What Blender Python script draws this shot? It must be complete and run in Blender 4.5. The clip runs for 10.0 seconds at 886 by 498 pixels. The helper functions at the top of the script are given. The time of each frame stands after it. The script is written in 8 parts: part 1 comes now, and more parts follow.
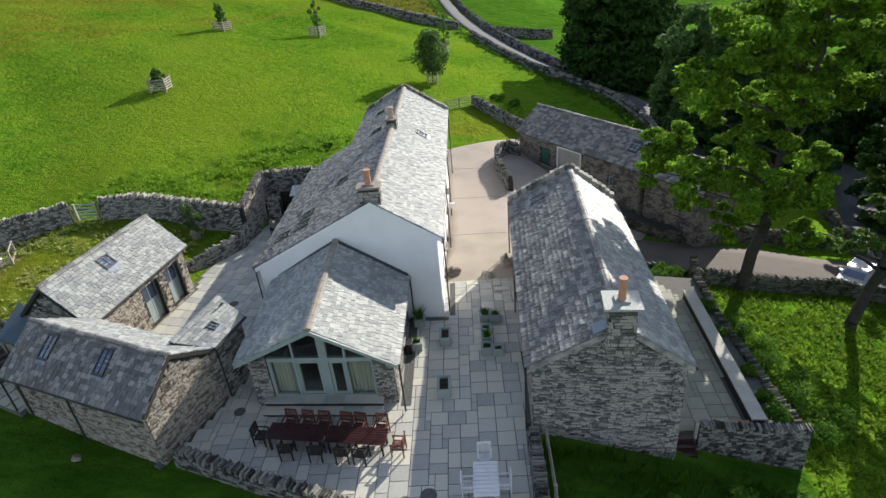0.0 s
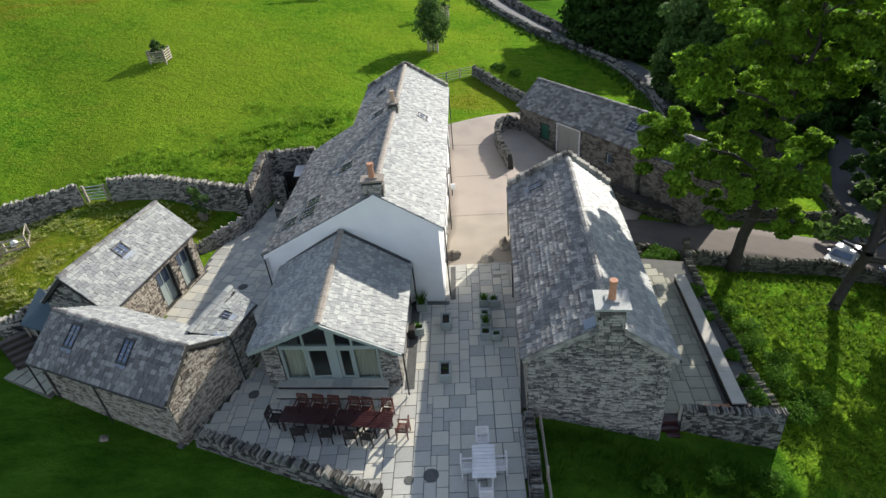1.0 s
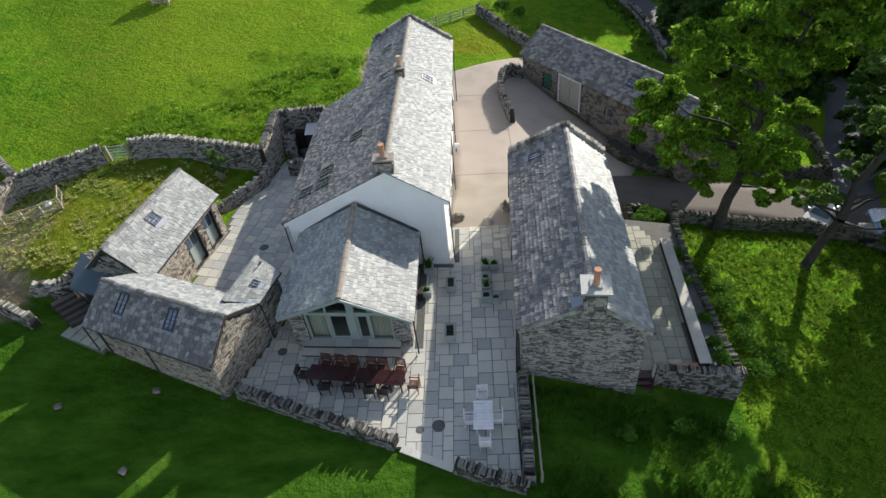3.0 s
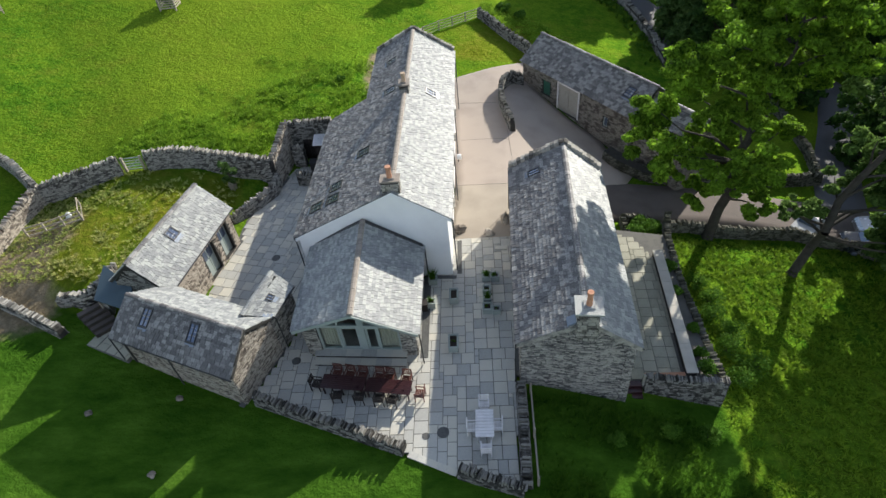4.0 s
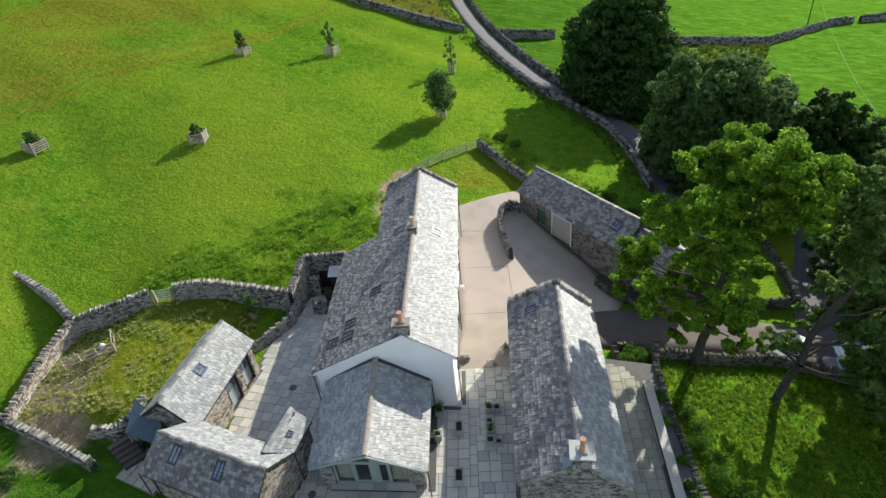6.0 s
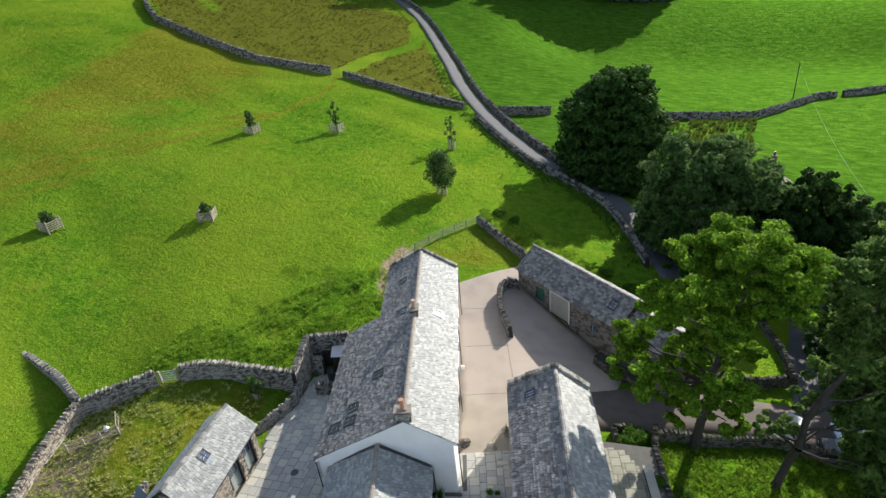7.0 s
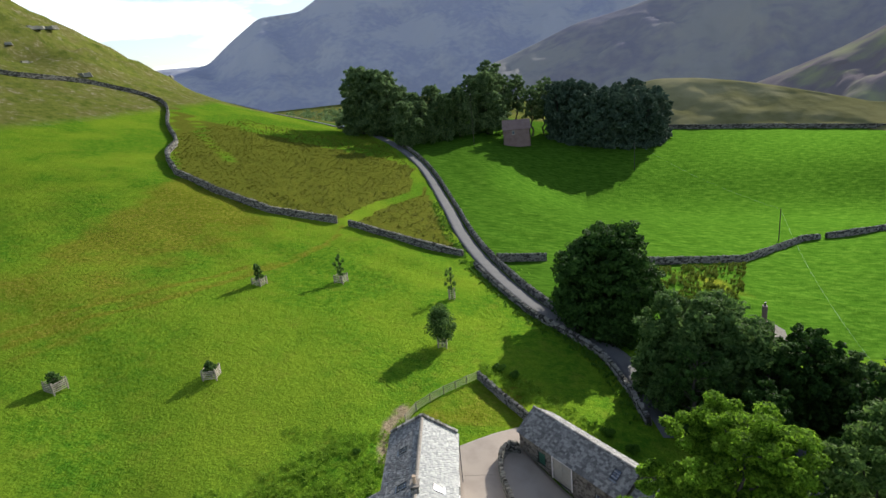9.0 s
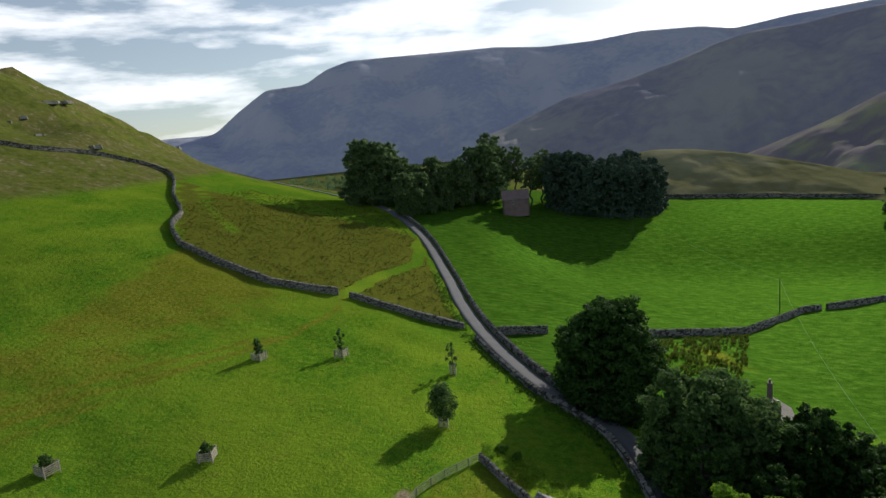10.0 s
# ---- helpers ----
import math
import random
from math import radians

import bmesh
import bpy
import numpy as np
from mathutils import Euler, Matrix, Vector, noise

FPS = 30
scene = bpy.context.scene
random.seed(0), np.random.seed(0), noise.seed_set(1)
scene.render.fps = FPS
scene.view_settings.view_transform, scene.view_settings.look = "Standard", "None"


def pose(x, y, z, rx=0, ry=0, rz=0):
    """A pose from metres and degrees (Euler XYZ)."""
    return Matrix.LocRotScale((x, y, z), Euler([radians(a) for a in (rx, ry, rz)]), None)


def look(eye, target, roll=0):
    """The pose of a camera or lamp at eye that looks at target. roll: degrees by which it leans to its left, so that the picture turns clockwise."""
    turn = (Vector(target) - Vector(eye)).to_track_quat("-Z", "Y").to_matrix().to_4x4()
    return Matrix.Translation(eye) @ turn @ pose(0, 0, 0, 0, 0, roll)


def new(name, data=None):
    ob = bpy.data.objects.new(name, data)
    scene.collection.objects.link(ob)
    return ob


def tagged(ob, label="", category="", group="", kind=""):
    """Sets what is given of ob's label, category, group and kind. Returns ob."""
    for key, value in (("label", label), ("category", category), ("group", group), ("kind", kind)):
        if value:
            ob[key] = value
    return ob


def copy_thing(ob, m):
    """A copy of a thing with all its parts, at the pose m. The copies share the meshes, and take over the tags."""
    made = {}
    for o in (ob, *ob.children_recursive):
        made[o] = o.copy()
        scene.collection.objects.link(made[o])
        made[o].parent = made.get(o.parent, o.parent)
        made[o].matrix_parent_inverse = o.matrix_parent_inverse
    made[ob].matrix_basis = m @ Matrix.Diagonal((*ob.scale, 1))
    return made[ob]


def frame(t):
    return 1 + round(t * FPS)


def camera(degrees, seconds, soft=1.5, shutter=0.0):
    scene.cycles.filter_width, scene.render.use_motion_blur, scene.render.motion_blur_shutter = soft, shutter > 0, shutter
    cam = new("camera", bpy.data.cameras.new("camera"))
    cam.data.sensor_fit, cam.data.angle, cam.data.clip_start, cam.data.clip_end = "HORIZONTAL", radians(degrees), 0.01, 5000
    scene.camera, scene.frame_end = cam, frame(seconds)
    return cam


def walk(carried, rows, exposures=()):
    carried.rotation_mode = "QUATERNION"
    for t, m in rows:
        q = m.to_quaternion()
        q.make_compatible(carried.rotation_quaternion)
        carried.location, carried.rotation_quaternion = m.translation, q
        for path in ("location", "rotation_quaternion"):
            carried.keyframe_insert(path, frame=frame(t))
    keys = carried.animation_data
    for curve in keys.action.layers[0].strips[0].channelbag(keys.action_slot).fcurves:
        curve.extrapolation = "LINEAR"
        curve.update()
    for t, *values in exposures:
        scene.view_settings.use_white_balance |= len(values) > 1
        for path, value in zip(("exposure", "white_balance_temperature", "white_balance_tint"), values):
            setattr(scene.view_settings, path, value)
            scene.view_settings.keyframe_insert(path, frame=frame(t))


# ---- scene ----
cam = camera(74.5, 10.0)
PATH = [
    (0, (0.364, -0.676, 18.325), (0.265, 1.073, 17.359), -5.3),
    (0.5, (0.412, -0.76, 19.312), (0.308, 0.954, 18.286), -5.4),
    (1, (0.507, -0.866, 20.402), (0.397, 0.805, 19.309), -5.6),
    (1.5, (0.552, -1.001, 21.366), (0.437, 0.627, 20.21), -5.7),
    (2, (0.572, -1.173, 22.427), (0.451, 0.406, 21.206), -5.9),
    (2.5, (0.641, -1.282, 23.469), (0.512, 0.249, 22.189), -6.2),
    (4, (0.735, -1.592, 27.305), (0.596, -0.137, 25.939), -6.7),
    (4.5, (0.824, -1.741, 28.576), (0.683, -0.258, 27.242), -6.8),
    (5, (0.872, -1.91, 29.936), (0.735, -0.376, 28.66), -6.6),
    (5.5, (0.92, -2.113, 31.192), (0.786, -0.529, 29.978), -6.5),
    (7, (1.204, -2.629, 34.888), (1.087, -0.882, 33.923), -6.1),
    (7.5, (1.359, -2.742, 35.936), (1.248, -0.947, 35.06), -6.0),
    (8, (1.444, -2.886, 37.142), (1.342, -1.044, 36.368), -5.9),
    (8.5, (1.565, -3.017, 38.326), (1.472, -1.138, 37.647), -5.8),
    (9, (1.681, -3.206, 39.49), (1.597, -1.291, 38.92), -5.8),
    (9.5, (1.737, -3.384, 40.493), (1.663, -1.441, 40.025), -5.7),
    (10, (1.677, -3.428, 41.341), (1.613, -1.461, 40.986), -5.6),
]
walk(cam, [(t, look(*row)) for t, *row in PATH], [(0, 0.57), (2.5, 0.55), (5.5, 0.68), (7, 0.62), (8.5, 0.66), (9, 0.44), (9.5, 0.20), (10, -0.28)])


# ---------------------------------------------------------------- light and sky
SUN_AZ, SUN_EL = radians(35.0), radians(22.4)      # azimuth from +y towards +x
world = bpy.data.worlds.new("sky")
scene.world = world
world.use_nodes = True
wn, wl = world.node_tree.nodes, world.node_tree.links
wn.clear()
sky = wn.new("ShaderNodeTexSky")
sky.sky_type, sky.sun_disc = "NISHITA", False
sky.sun_elevation, sky.sun_rotation = SUN_EL, SUN_AZ
sky.air_density, sky.dust_density, sky.ozone_density = 1.0, 0.6, 1.5
tc = wn.new("ShaderNodeTexCoord")
mp = wn.new("ShaderNodeMapping")
mp.inputs["Scale"].default_value = (1.0, 1.0, 4.5)
cl = wn.new("ShaderNodeTexNoise")
cl.inputs["Scale"].default_value, cl.inputs["Detail"].default_value = 4.6, 7.0
cl.inputs["Roughness"].default_value = 0.55
cr = wn.new("ShaderNodeValToRGB")
cr.color_ramp.elements[0].position, cr.color_ramp.elements[1].position = 0.47, 0.68
cr.color_ramp.elements[0].color = (0.12, 0.12, 0.12, 1)
cmix = wn.new("ShaderNodeMix")
cmix.data_type = "RGBA"
cmix.inputs[7].default_value = (15.0, 15.4, 16.0, 1)
bg = wn.new("ShaderNodeBackground")
bg.inputs["Strength"].default_value = 0.108
wo = wn.new("ShaderNodeOutputWorld")
wl.new(tc.outputs["Generated"], mp.inputs["Vector"])
wl.new(mp.outputs[0], cl.inputs["Vector"])
wl.new(cl.outputs["Fac"], cr.inputs["Fac"])
# the clouds lie low over the dale, with clear sky overhead
sep = wn.new("ShaderNodeSeparateXYZ")
band = wn.new("ShaderNodeMapRange")
band.inputs["From Min"].default_value, band.inputs["From Max"].default_value = 0.22, 0.5
band.inputs["To Min"].default_value, band.inputs["To Max"].default_value = 1.0, 0.16
low = wn.new("ShaderNodeMath")
low.operation = "MULTIPLY"
wl.new(tc.outputs["Generated"], sep.inputs[0])
wl.new(sep.outputs["Z"], band.inputs["Value"])
wl.new(band.outputs[0], low.inputs[0])
wl.new(cr.outputs["Color"], low.inputs[1])
wl.new(low.outputs[0], cmix.inputs[0])
wl.new(sky.outputs[0], cmix.inputs[6])
wl.new(cmix.outputs[2], bg.inputs["Color"])
wl.new(bg.outputs[0], wo.inputs["Surface"])

sun_data = bpy.data.lights.new("sun", "SUN")
sun_data.energy, sun_data.angle, sun_data.color = 5.0, radians(0.6), (1.0, 0.945, 0.84)
sun = new("sun", sun_data)
sun.matrix_world = look((0, 0, 0), (-math.sin(SUN_AZ) * math.cos(SUN_EL), -math.cos(SUN_AZ) * math.cos(SUN_EL), -math.sin(SUN_EL)))


# ---------------------------------------------------------------- materials
def surface(name, colours, rough=0.8, scale=6.0, fine=60.0, bump=0.25, pieces=0.5, metal=0.0, spec=0.5, stops=None, dist=0.02, rough_var=0.1, weights=None):
    """A solid surface: colours mixed by broad noise, fine grain and a value of each piece's own."""
    m = bpy.data.materials.new(name)
    m.use_nodes = True
    n, l = m.node_tree.nodes, m.node_tree.links
    b = n["Principled BSDF"]
    co = n.new("ShaderNodeTexCoord")
    big, small = n.new("ShaderNodeTexNoise"), n.new("ShaderNodeTexNoise")
    big.inputs["Scale"].default_value, big.inputs["Detail"].default_value = scale, 5
    small.inputs["Scale"].default_value, small.inputs["Detail"].default_value = fine, 4
    geo = n.new("ShaderNodeNewGeometry")
    inf = n.new("ShaderNodeObjectInfo")
    add = n.new("ShaderNodeMath"); add.operation = "ADD"
    fr = n.new("ShaderNodeMath"); fr.operation = "FRACT"
    pc = n.new("ShaderNodeMath"); pc.operation = "MULTIPLY_ADD"
    pc.inputs[1].default_value, pc.inputs[2].default_value = pieces, -0.5 * pieces
    su = n.new("ShaderNodeMath"); su.operation = "MULTIPLY_ADD"
    su.inputs[1].default_value = 0.45
    s2 = n.new("ShaderNodeMath"); s2.operation = "ADD"
    s3 = n.new("ShaderNodeMath"); s3.operation = "MULTIPLY_ADD"
    s3.inputs[1].default_value, s3.inputs[2].default_value = 1.5, -0.22
    big_w = n.new("ShaderNodeMath"); big_w.operation = "MULTIPLY"
    big_w.inputs[1].default_value = 1.0
    if weights:
        su.inputs[1].default_value, big_w.inputs[1].default_value = weights
        s3.inputs[2].default_value = 0.72 - 0.75 * sum(weights)
    ramp_ = n.new("ShaderNodeValToRGB")
    el = ramp_.color_ramp.elements
    stops = stops or [i / (len(colours) - 1) for i in range(len(colours))]
    while len(el) < len(colours):
        el.new(0.5)
    for e, c, p in zip(el, colours, stops):
        e.position, e.color = p, (*c, 1)
    bm_ = n.new("ShaderNodeBump")
    bm_.inputs["Strength"].default_value, bm_.inputs["Distance"].default_value = bump, dist
    rr = n.new("ShaderNodeMapRange")
    rr.inputs["To Min"].default_value, rr.inputs["To Max"].default_value = max(0.02, rough - rough_var), min(1.0, rough + rough_var)
    for tex in (big, small):
        l.new(co.outputs["Object"], tex.inputs["Vector"])
    l.new(geo.outputs["Random Per Island"], add.inputs[0])
    l.new(inf.outputs["Random"], add.inputs[1])
    l.new(add.outputs[0], fr.inputs[0])
    l.new(fr.outputs[0], pc.inputs[0])
    l.new(small.outputs["Fac"], su.inputs[0])
    l.new(big.outputs["Fac"], big_w.inputs[0])
    l.new(big_w.outputs[0], su.inputs[2])
    l.new(su.outputs[0], s3.inputs[0])
    l.new(s3.outputs[0], s2.inputs[0])
    l.new(pc.outputs[0], s2.inputs[1])
    l.new(s2.outputs[0], ramp_.inputs["Fac"])
    l.new(ramp_.outputs["Color"], b.inputs["Base Color"])
    l.new(small.outputs["Fac"], bm_.inputs["Height"])
    l.new(bm_.outputs[0], b.inputs["Normal"])
    l.new(big.outputs["Fac"], rr.inputs["Value"])
    l.new(rr.outputs[0], b.inputs["Roughness"])
    b.inputs["Metallic"].default_value = metal
    b.inputs["Specular IOR Level"].default_value = spec
    return m


def leafy(name, dark, light, rough=0.55, through_=0.3):
    """Leaves and blades: a colour of each leaf's own, some light passing through."""
    m = bpy.data.materials.new(name)
    m.use_nodes = True
    n, l = m.node_tree.nodes, m.node_tree.links
    b = n["Principled BSDF"]
    geo = n.new("ShaderNodeNewGeometry")
    inf = n.new("ShaderNodeObjectInfo")
    co = n.new("ShaderNodeTexCoord")
    tex = n.new("ShaderNodeTexNoise")
    tex.inputs["Scale"].default_value = 0.7
    add = n.new("ShaderNodeMath"); add.operation = "MULTIPLY_ADD"
    add.inputs[1].default_value = 0.6
    mx = n.new("ShaderNodeMix"); mx.data_type = "RGBA"
    mx.inputs[6].default_value, mx.inputs[7].default_value = (*dark, 1), (*light, 1)
    sub = n.new("ShaderNodeMath"); sub.operation = "SUBTRACT"
    sub.inputs[1].default_value = 0.3
    tr = n.new("ShaderNodeBsdfTranslucent")
    ms = n.new("ShaderNodeMixShader")
    ms.inputs[0].default_value = through_
    l.new(co.outputs["Object"], tex.inputs["Vector"])
    l.new(geo.outputs["Random Per Island"], add.inputs[0])
    l.new(tex.outputs["Fac"], sub.inputs[0])
    l.new(sub.outputs[0], add.inputs[2])
    l.new(add.outputs[0], mx.inputs[0])
    l.new(mx.outputs[2], b.inputs["Base Color"])
    l.new(mx.outputs[2], tr.inputs["Color"])
    b.inputs["Roughness"].default_value = 0.7
    b.inputs["Specular IOR Level"].default_value = 0.08
    l.new(b.outputs[0], ms.inputs[1])
    l.new(tr.outputs[0], ms.inputs[2])
    l.new(ms.outputs[0], n["Material Output"].inputs["Surface"])
    return m


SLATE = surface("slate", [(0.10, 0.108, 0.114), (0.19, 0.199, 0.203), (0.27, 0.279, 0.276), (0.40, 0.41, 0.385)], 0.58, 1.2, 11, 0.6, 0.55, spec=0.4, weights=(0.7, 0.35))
# Old barn slates, and shade put into the colour of slopes facing from the sun.
SLATE_OLD_OR_SHADED = surface("old_or_shaded_slate", [(0.06, 0.056, 0.056), (0.112, 0.106, 0.106), (0.17, 0.163, 0.16), (0.34, 0.33, 0.31)], 0.6, 1.2, 11, 0.6, 0.60, spec=0.22, weights=(0.8, 0.3))
RIDGE = surface("ridge_tile", [(0.10, 0.09, 0.08), (0.22, 0.19, 0.16), (0.30, 0.26, 0.22)], 0.75, 3, 40, 0.3, 0.4)
STONE = surface("stone", [(0.03, 0.028, 0.026), (0.09, 0.085, 0.078), (0.185, 0.174, 0.157), (0.38, 0.36, 0.32)], 0.95, 2.2, 14, 0.6, 1.0, spec=0.1)
STONE_GABLE = surface("gable_stone", [(0.035, 0.034, 0.034), (0.115, 0.111, 0.11), (0.215, 0.206, 0.195), (0.42, 0.395, 0.355)], 0.95, 2.6, 16, 0.7, 1.05, spec=0.1)
STONE_DRY = surface("dry_stone", [(0.016, 0.015, 0.014), (0.046, 0.044, 0.04), (0.098, 0.094, 0.086), (0.26, 0.25, 0.225)], 0.95, 2.6, 16, 0.7, 1.05, spec=0.1)
BARN_STONE = surface("barn_stone", [(0.03, 0.026, 0.023), (0.075, 0.065, 0.057), (0.12, 0.105, 0.092), (0.24, 0.22, 0.19)], 0.95, 1.6, 14, 0.7, 0.6, spec=0.1)
MOSSY = surface("mossy_stone", [(0.014, 0.015, 0.010), (0.036, 0.037, 0.026), (0.070, 0.069, 0.052), (0.17, 0.165, 0.135)], 0.95, 1.3, 14, 0.7, 0.7, spec=0.1)
STONE_WARM = surface("warm_stone", [(0.045, 0.038, 0.034), (0.13, 0.112, 0.096), (0.25, 0.215, 0.178), (0.42, 0.375, 0.315)], 0.95, 2.2, 14, 0.6, 1.0, spec=0.1)
MORTAR = surface("mortar", [(0.010, 0.0095, 0.009), (0.022, 0.021, 0.019), (0.042, 0.04, 0.036)], 0.95, 4, 50, 0.5, 0.1)
RENDER = surface("lime_render", [(0.70, 0.70, 0.71), (0.80, 0.80, 0.80), (0.86, 0.86, 0.855)], 0.9, 0.9, 25, 0.25, 0.0)
FLAG = surface("flagstone", [(0.29, 0.285, 0.255), (0.40, 0.395, 0.365), (0.49, 0.48, 0.435), (0.58, 0.55, 0.465)], 0.72, 1.0, 12, 0.25, 0.95, weights=(0.6, 0.5))
TERRACE_FLAG = surface("terrace_flagstone", [(0.19, 0.19, 0.14), (0.30, 0.295, 0.225), (0.41, 0.395, 0.31)], 0.8, 1.0, 12, 0.3, 0.5)
JOINT = surface("joint", [(0.08, 0.08, 0.075), (0.15, 0.145, 0.13)], 0.95, 3, 40, 0.3, 0.0)
CONCRETE = surface("yard_concrete", [(0.20, 0.17, 0.14), (0.30, 0.255, 0.205), (0.38, 0.325, 0.26)], 0.85, 0.5, 18, 0.3, 0.25)
CONCRETE_PINK = surface("far_yard_concrete", [(0.19, 0.152, 0.128), (0.29, 0.238, 0.20), (0.375, 0.312, 0.262)], 0.85, 0.5, 18, 0.3, 0.25)
GRAVEL_DARK = surface("drain_gravel", [(0.03, 0.03, 0.03), (0.07, 0.07, 0.068), (0.12, 0.12, 0.115)], 0.95, 9, 70, 0.8, 0.0)
DARK_METAL = surface("black_metal", [(0.012, 0.012, 0.013), (0.03, 0.03, 0.032)], 0.45, 5, 60, 0.1, 0.1)
LEAD = surface("lead", [(0.10, 0.12, 0.15), (0.17, 0.20, 0.25), (0.22, 0.26, 0.32)], 0.5, 2, 30, 0.1, 0.1, metal=0.3)
FRAME_GREEN = surface("sage_paint", [(0.25, 0.30, 0.285), (0.31, 0.36, 0.34)], 0.5, 4, 60, 0.08, 0.1)
GREEN_DOOR = surface("green_paint", [(0.012, 0.07, 0.045), (0.02, 0.10, 0.065)], 0.55, 4, 60, 0.1, 0.2)
TAUPE = surface("taupe_boards", [(0.25, 0.23, 0.20), (0.36, 0.34, 0.30)], 0.7, 4, 60, 0.15, 0.2)
CLAY = surface("terracotta", [(0.34, 0.12, 0.06), (0.46, 0.19, 0.10), (0.52, 0.27, 0.17)], 0.8, 5, 40, 0.2, 0.2)
BUFF = surface("buff_pot", [(0.38, 0.26, 0.17), (0.50, 0.36, 0.25)], 0.8, 5, 40, 0.2, 0.2)
TEAK_DARK = surface("stained_teak", [(0.014, 0.005, 0.007), (0.026, 0.008, 0.010), (0.045, 0.015, 0.016)], 0.3, 3, 60, 0.1, 0.35)
TEAK_RED = surface("red_teak", [(0.045, 0.010, 0.008), (0.08, 0.020, 0.014), (0.13, 0.045, 0.032)], 0.35, 3, 60, 0.1, 0.4)
TEAK_BLACK = surface("dark_teak", [(0.008, 0.006, 0.006), (0.02, 0.014, 0.012)], 0.7, 3, 60, 0.1, 0.3)
WHITE_WOOD = surface("weathered_teak", [(0.46, 0.44, 0.45), (0.62, 0.60, 0.60), (0.74, 0.72, 0.72)], 0.7, 3, 60, 0.1, 0.4)
PLANTER = surface("planter_paint", [(0.24, 0.275, 0.255), (0.32, 0.36, 0.33)], 0.7, 4, 50, 0.1, 0.2)
SOIL = surface("soil", [(0.012, 0.010, 0.008), (0.04, 0.03, 0.022)], 0.95, 8, 60, 0.6, 0.0)
BARE = surface("bare_timber", [(0.17, 0.14, 0.11), (0.28, 0.24, 0.19), (0.38, 0.33, 0.27)], 0.85, 4, 50, 0.25, 0.5)
BARK = surface("bark", [(0.012, 0.011, 0.009), (0.032, 0.028, 0.022), (0.06, 0.052, 0.042)], 0.95, 3, 25, 0.9, 0.1, dist=0.05)
CURTAIN = surface("curtain_cloth", [(0.55, 0.50, 0.40), (0.68, 0.62, 0.50)], 0.9, 3, 60, 0.1, 0.2)
ROOM = surface("room_plaster", [(0.13, 0.09, 0.065), (0.19, 0.14, 0.10)], 0.9, 2, 40, 0.1, 0.0)
TARMAC = surface("tarmac", [(0.05, 0.05, 0.056), (0.075, 0.075, 0.082), (0.105, 0.105, 0.11)], 0.85, 0.4, 30, 0.3, 0.0)
LANE = surface("lane_gravel", [(0.05, 0.041, 0.036), (0.08, 0.064, 0.056), (0.115, 0.093, 0.081)], 0.92, 0.7, 30, 0.4, 0.0)
BLUE_ROOF = surface("blue_metal_roof", [(0.05, 0.078, 0.10), (0.08, 0.115, 0.14)], 0.65, 1, 40, 0.1, 0.0, spec=0.15)
LEAF_OAK = leafy("sycamore_leaf", (0.014, 0.05, 0.005), (0.31, 0.54, 0.045), through_=0.56)
LEAF_DARK = leafy("dark_leaf", (0.008, 0.028, 0.007), (0.07, 0.15, 0.028), through_=0.3)
LEAF_GREY = leafy("grey_leaf", (0.02, 0.055, 0.015), (0.16, 0.27, 0.075), through_=0.44)
LEAF_ASH = leafy("ash_leaf", (0.018, 0.055, 0.011), (0.22, 0.35, 0.085), through_=0.48)
LEAF_WOOD = leafy("wood_leaf", (0.04, 0.085, 0.04), (0.22, 0.32, 0.12), through_=0.5)
LEAF_FIR = leafy("fir_needles", (0.03, 0.06, 0.045), (0.10, 0.15, 0.095), through_=0.2)
LEAF_SHRUB = leafy("shrub_leaf", (0.04, 0.11, 0.012), (0.13, 0.26, 0.03), through_=0.4)
# Grass blades coloured darker to carry the shade below the cottage gable.
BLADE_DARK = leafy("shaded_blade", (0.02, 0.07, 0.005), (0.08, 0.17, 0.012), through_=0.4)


def glass(name, gloss=0.10):
    """Thin window glass: mostly clear, with a mirror's sheen on top."""
    m = bpy.data.materials.new(name)
    m.use_nodes = True
    n, l = m.node_tree.nodes, m.node_tree.links
    clear, shine, mx = n.new("ShaderNodeBsdfTransparent"), n.new("ShaderNodeBsdfGlossy"), n.new("ShaderNodeMixShader")
    clear.inputs["Color"].default_value = (0.86, 0.9, 0.89, 1)
    shine.inputs["Roughness"].default_value = 0.03
    mx.inputs[0].default_value = gloss
    l.new(clear.outputs[0], mx.inputs[1])
    l.new(shine.outputs[0], mx.inputs[2])
    l.new(mx.outputs[0], n["Material Output"].inputs["Surface"])
    return m


GLASS = glass("window_glass")
ROOFLIGHT = surface("rooflight_glass", [(0.09, 0.115, 0.17), (0.15, 0.185, 0.26)], 0.10, 2, 40, 0.0, 0.0, metal=0.45, spec=0.9)


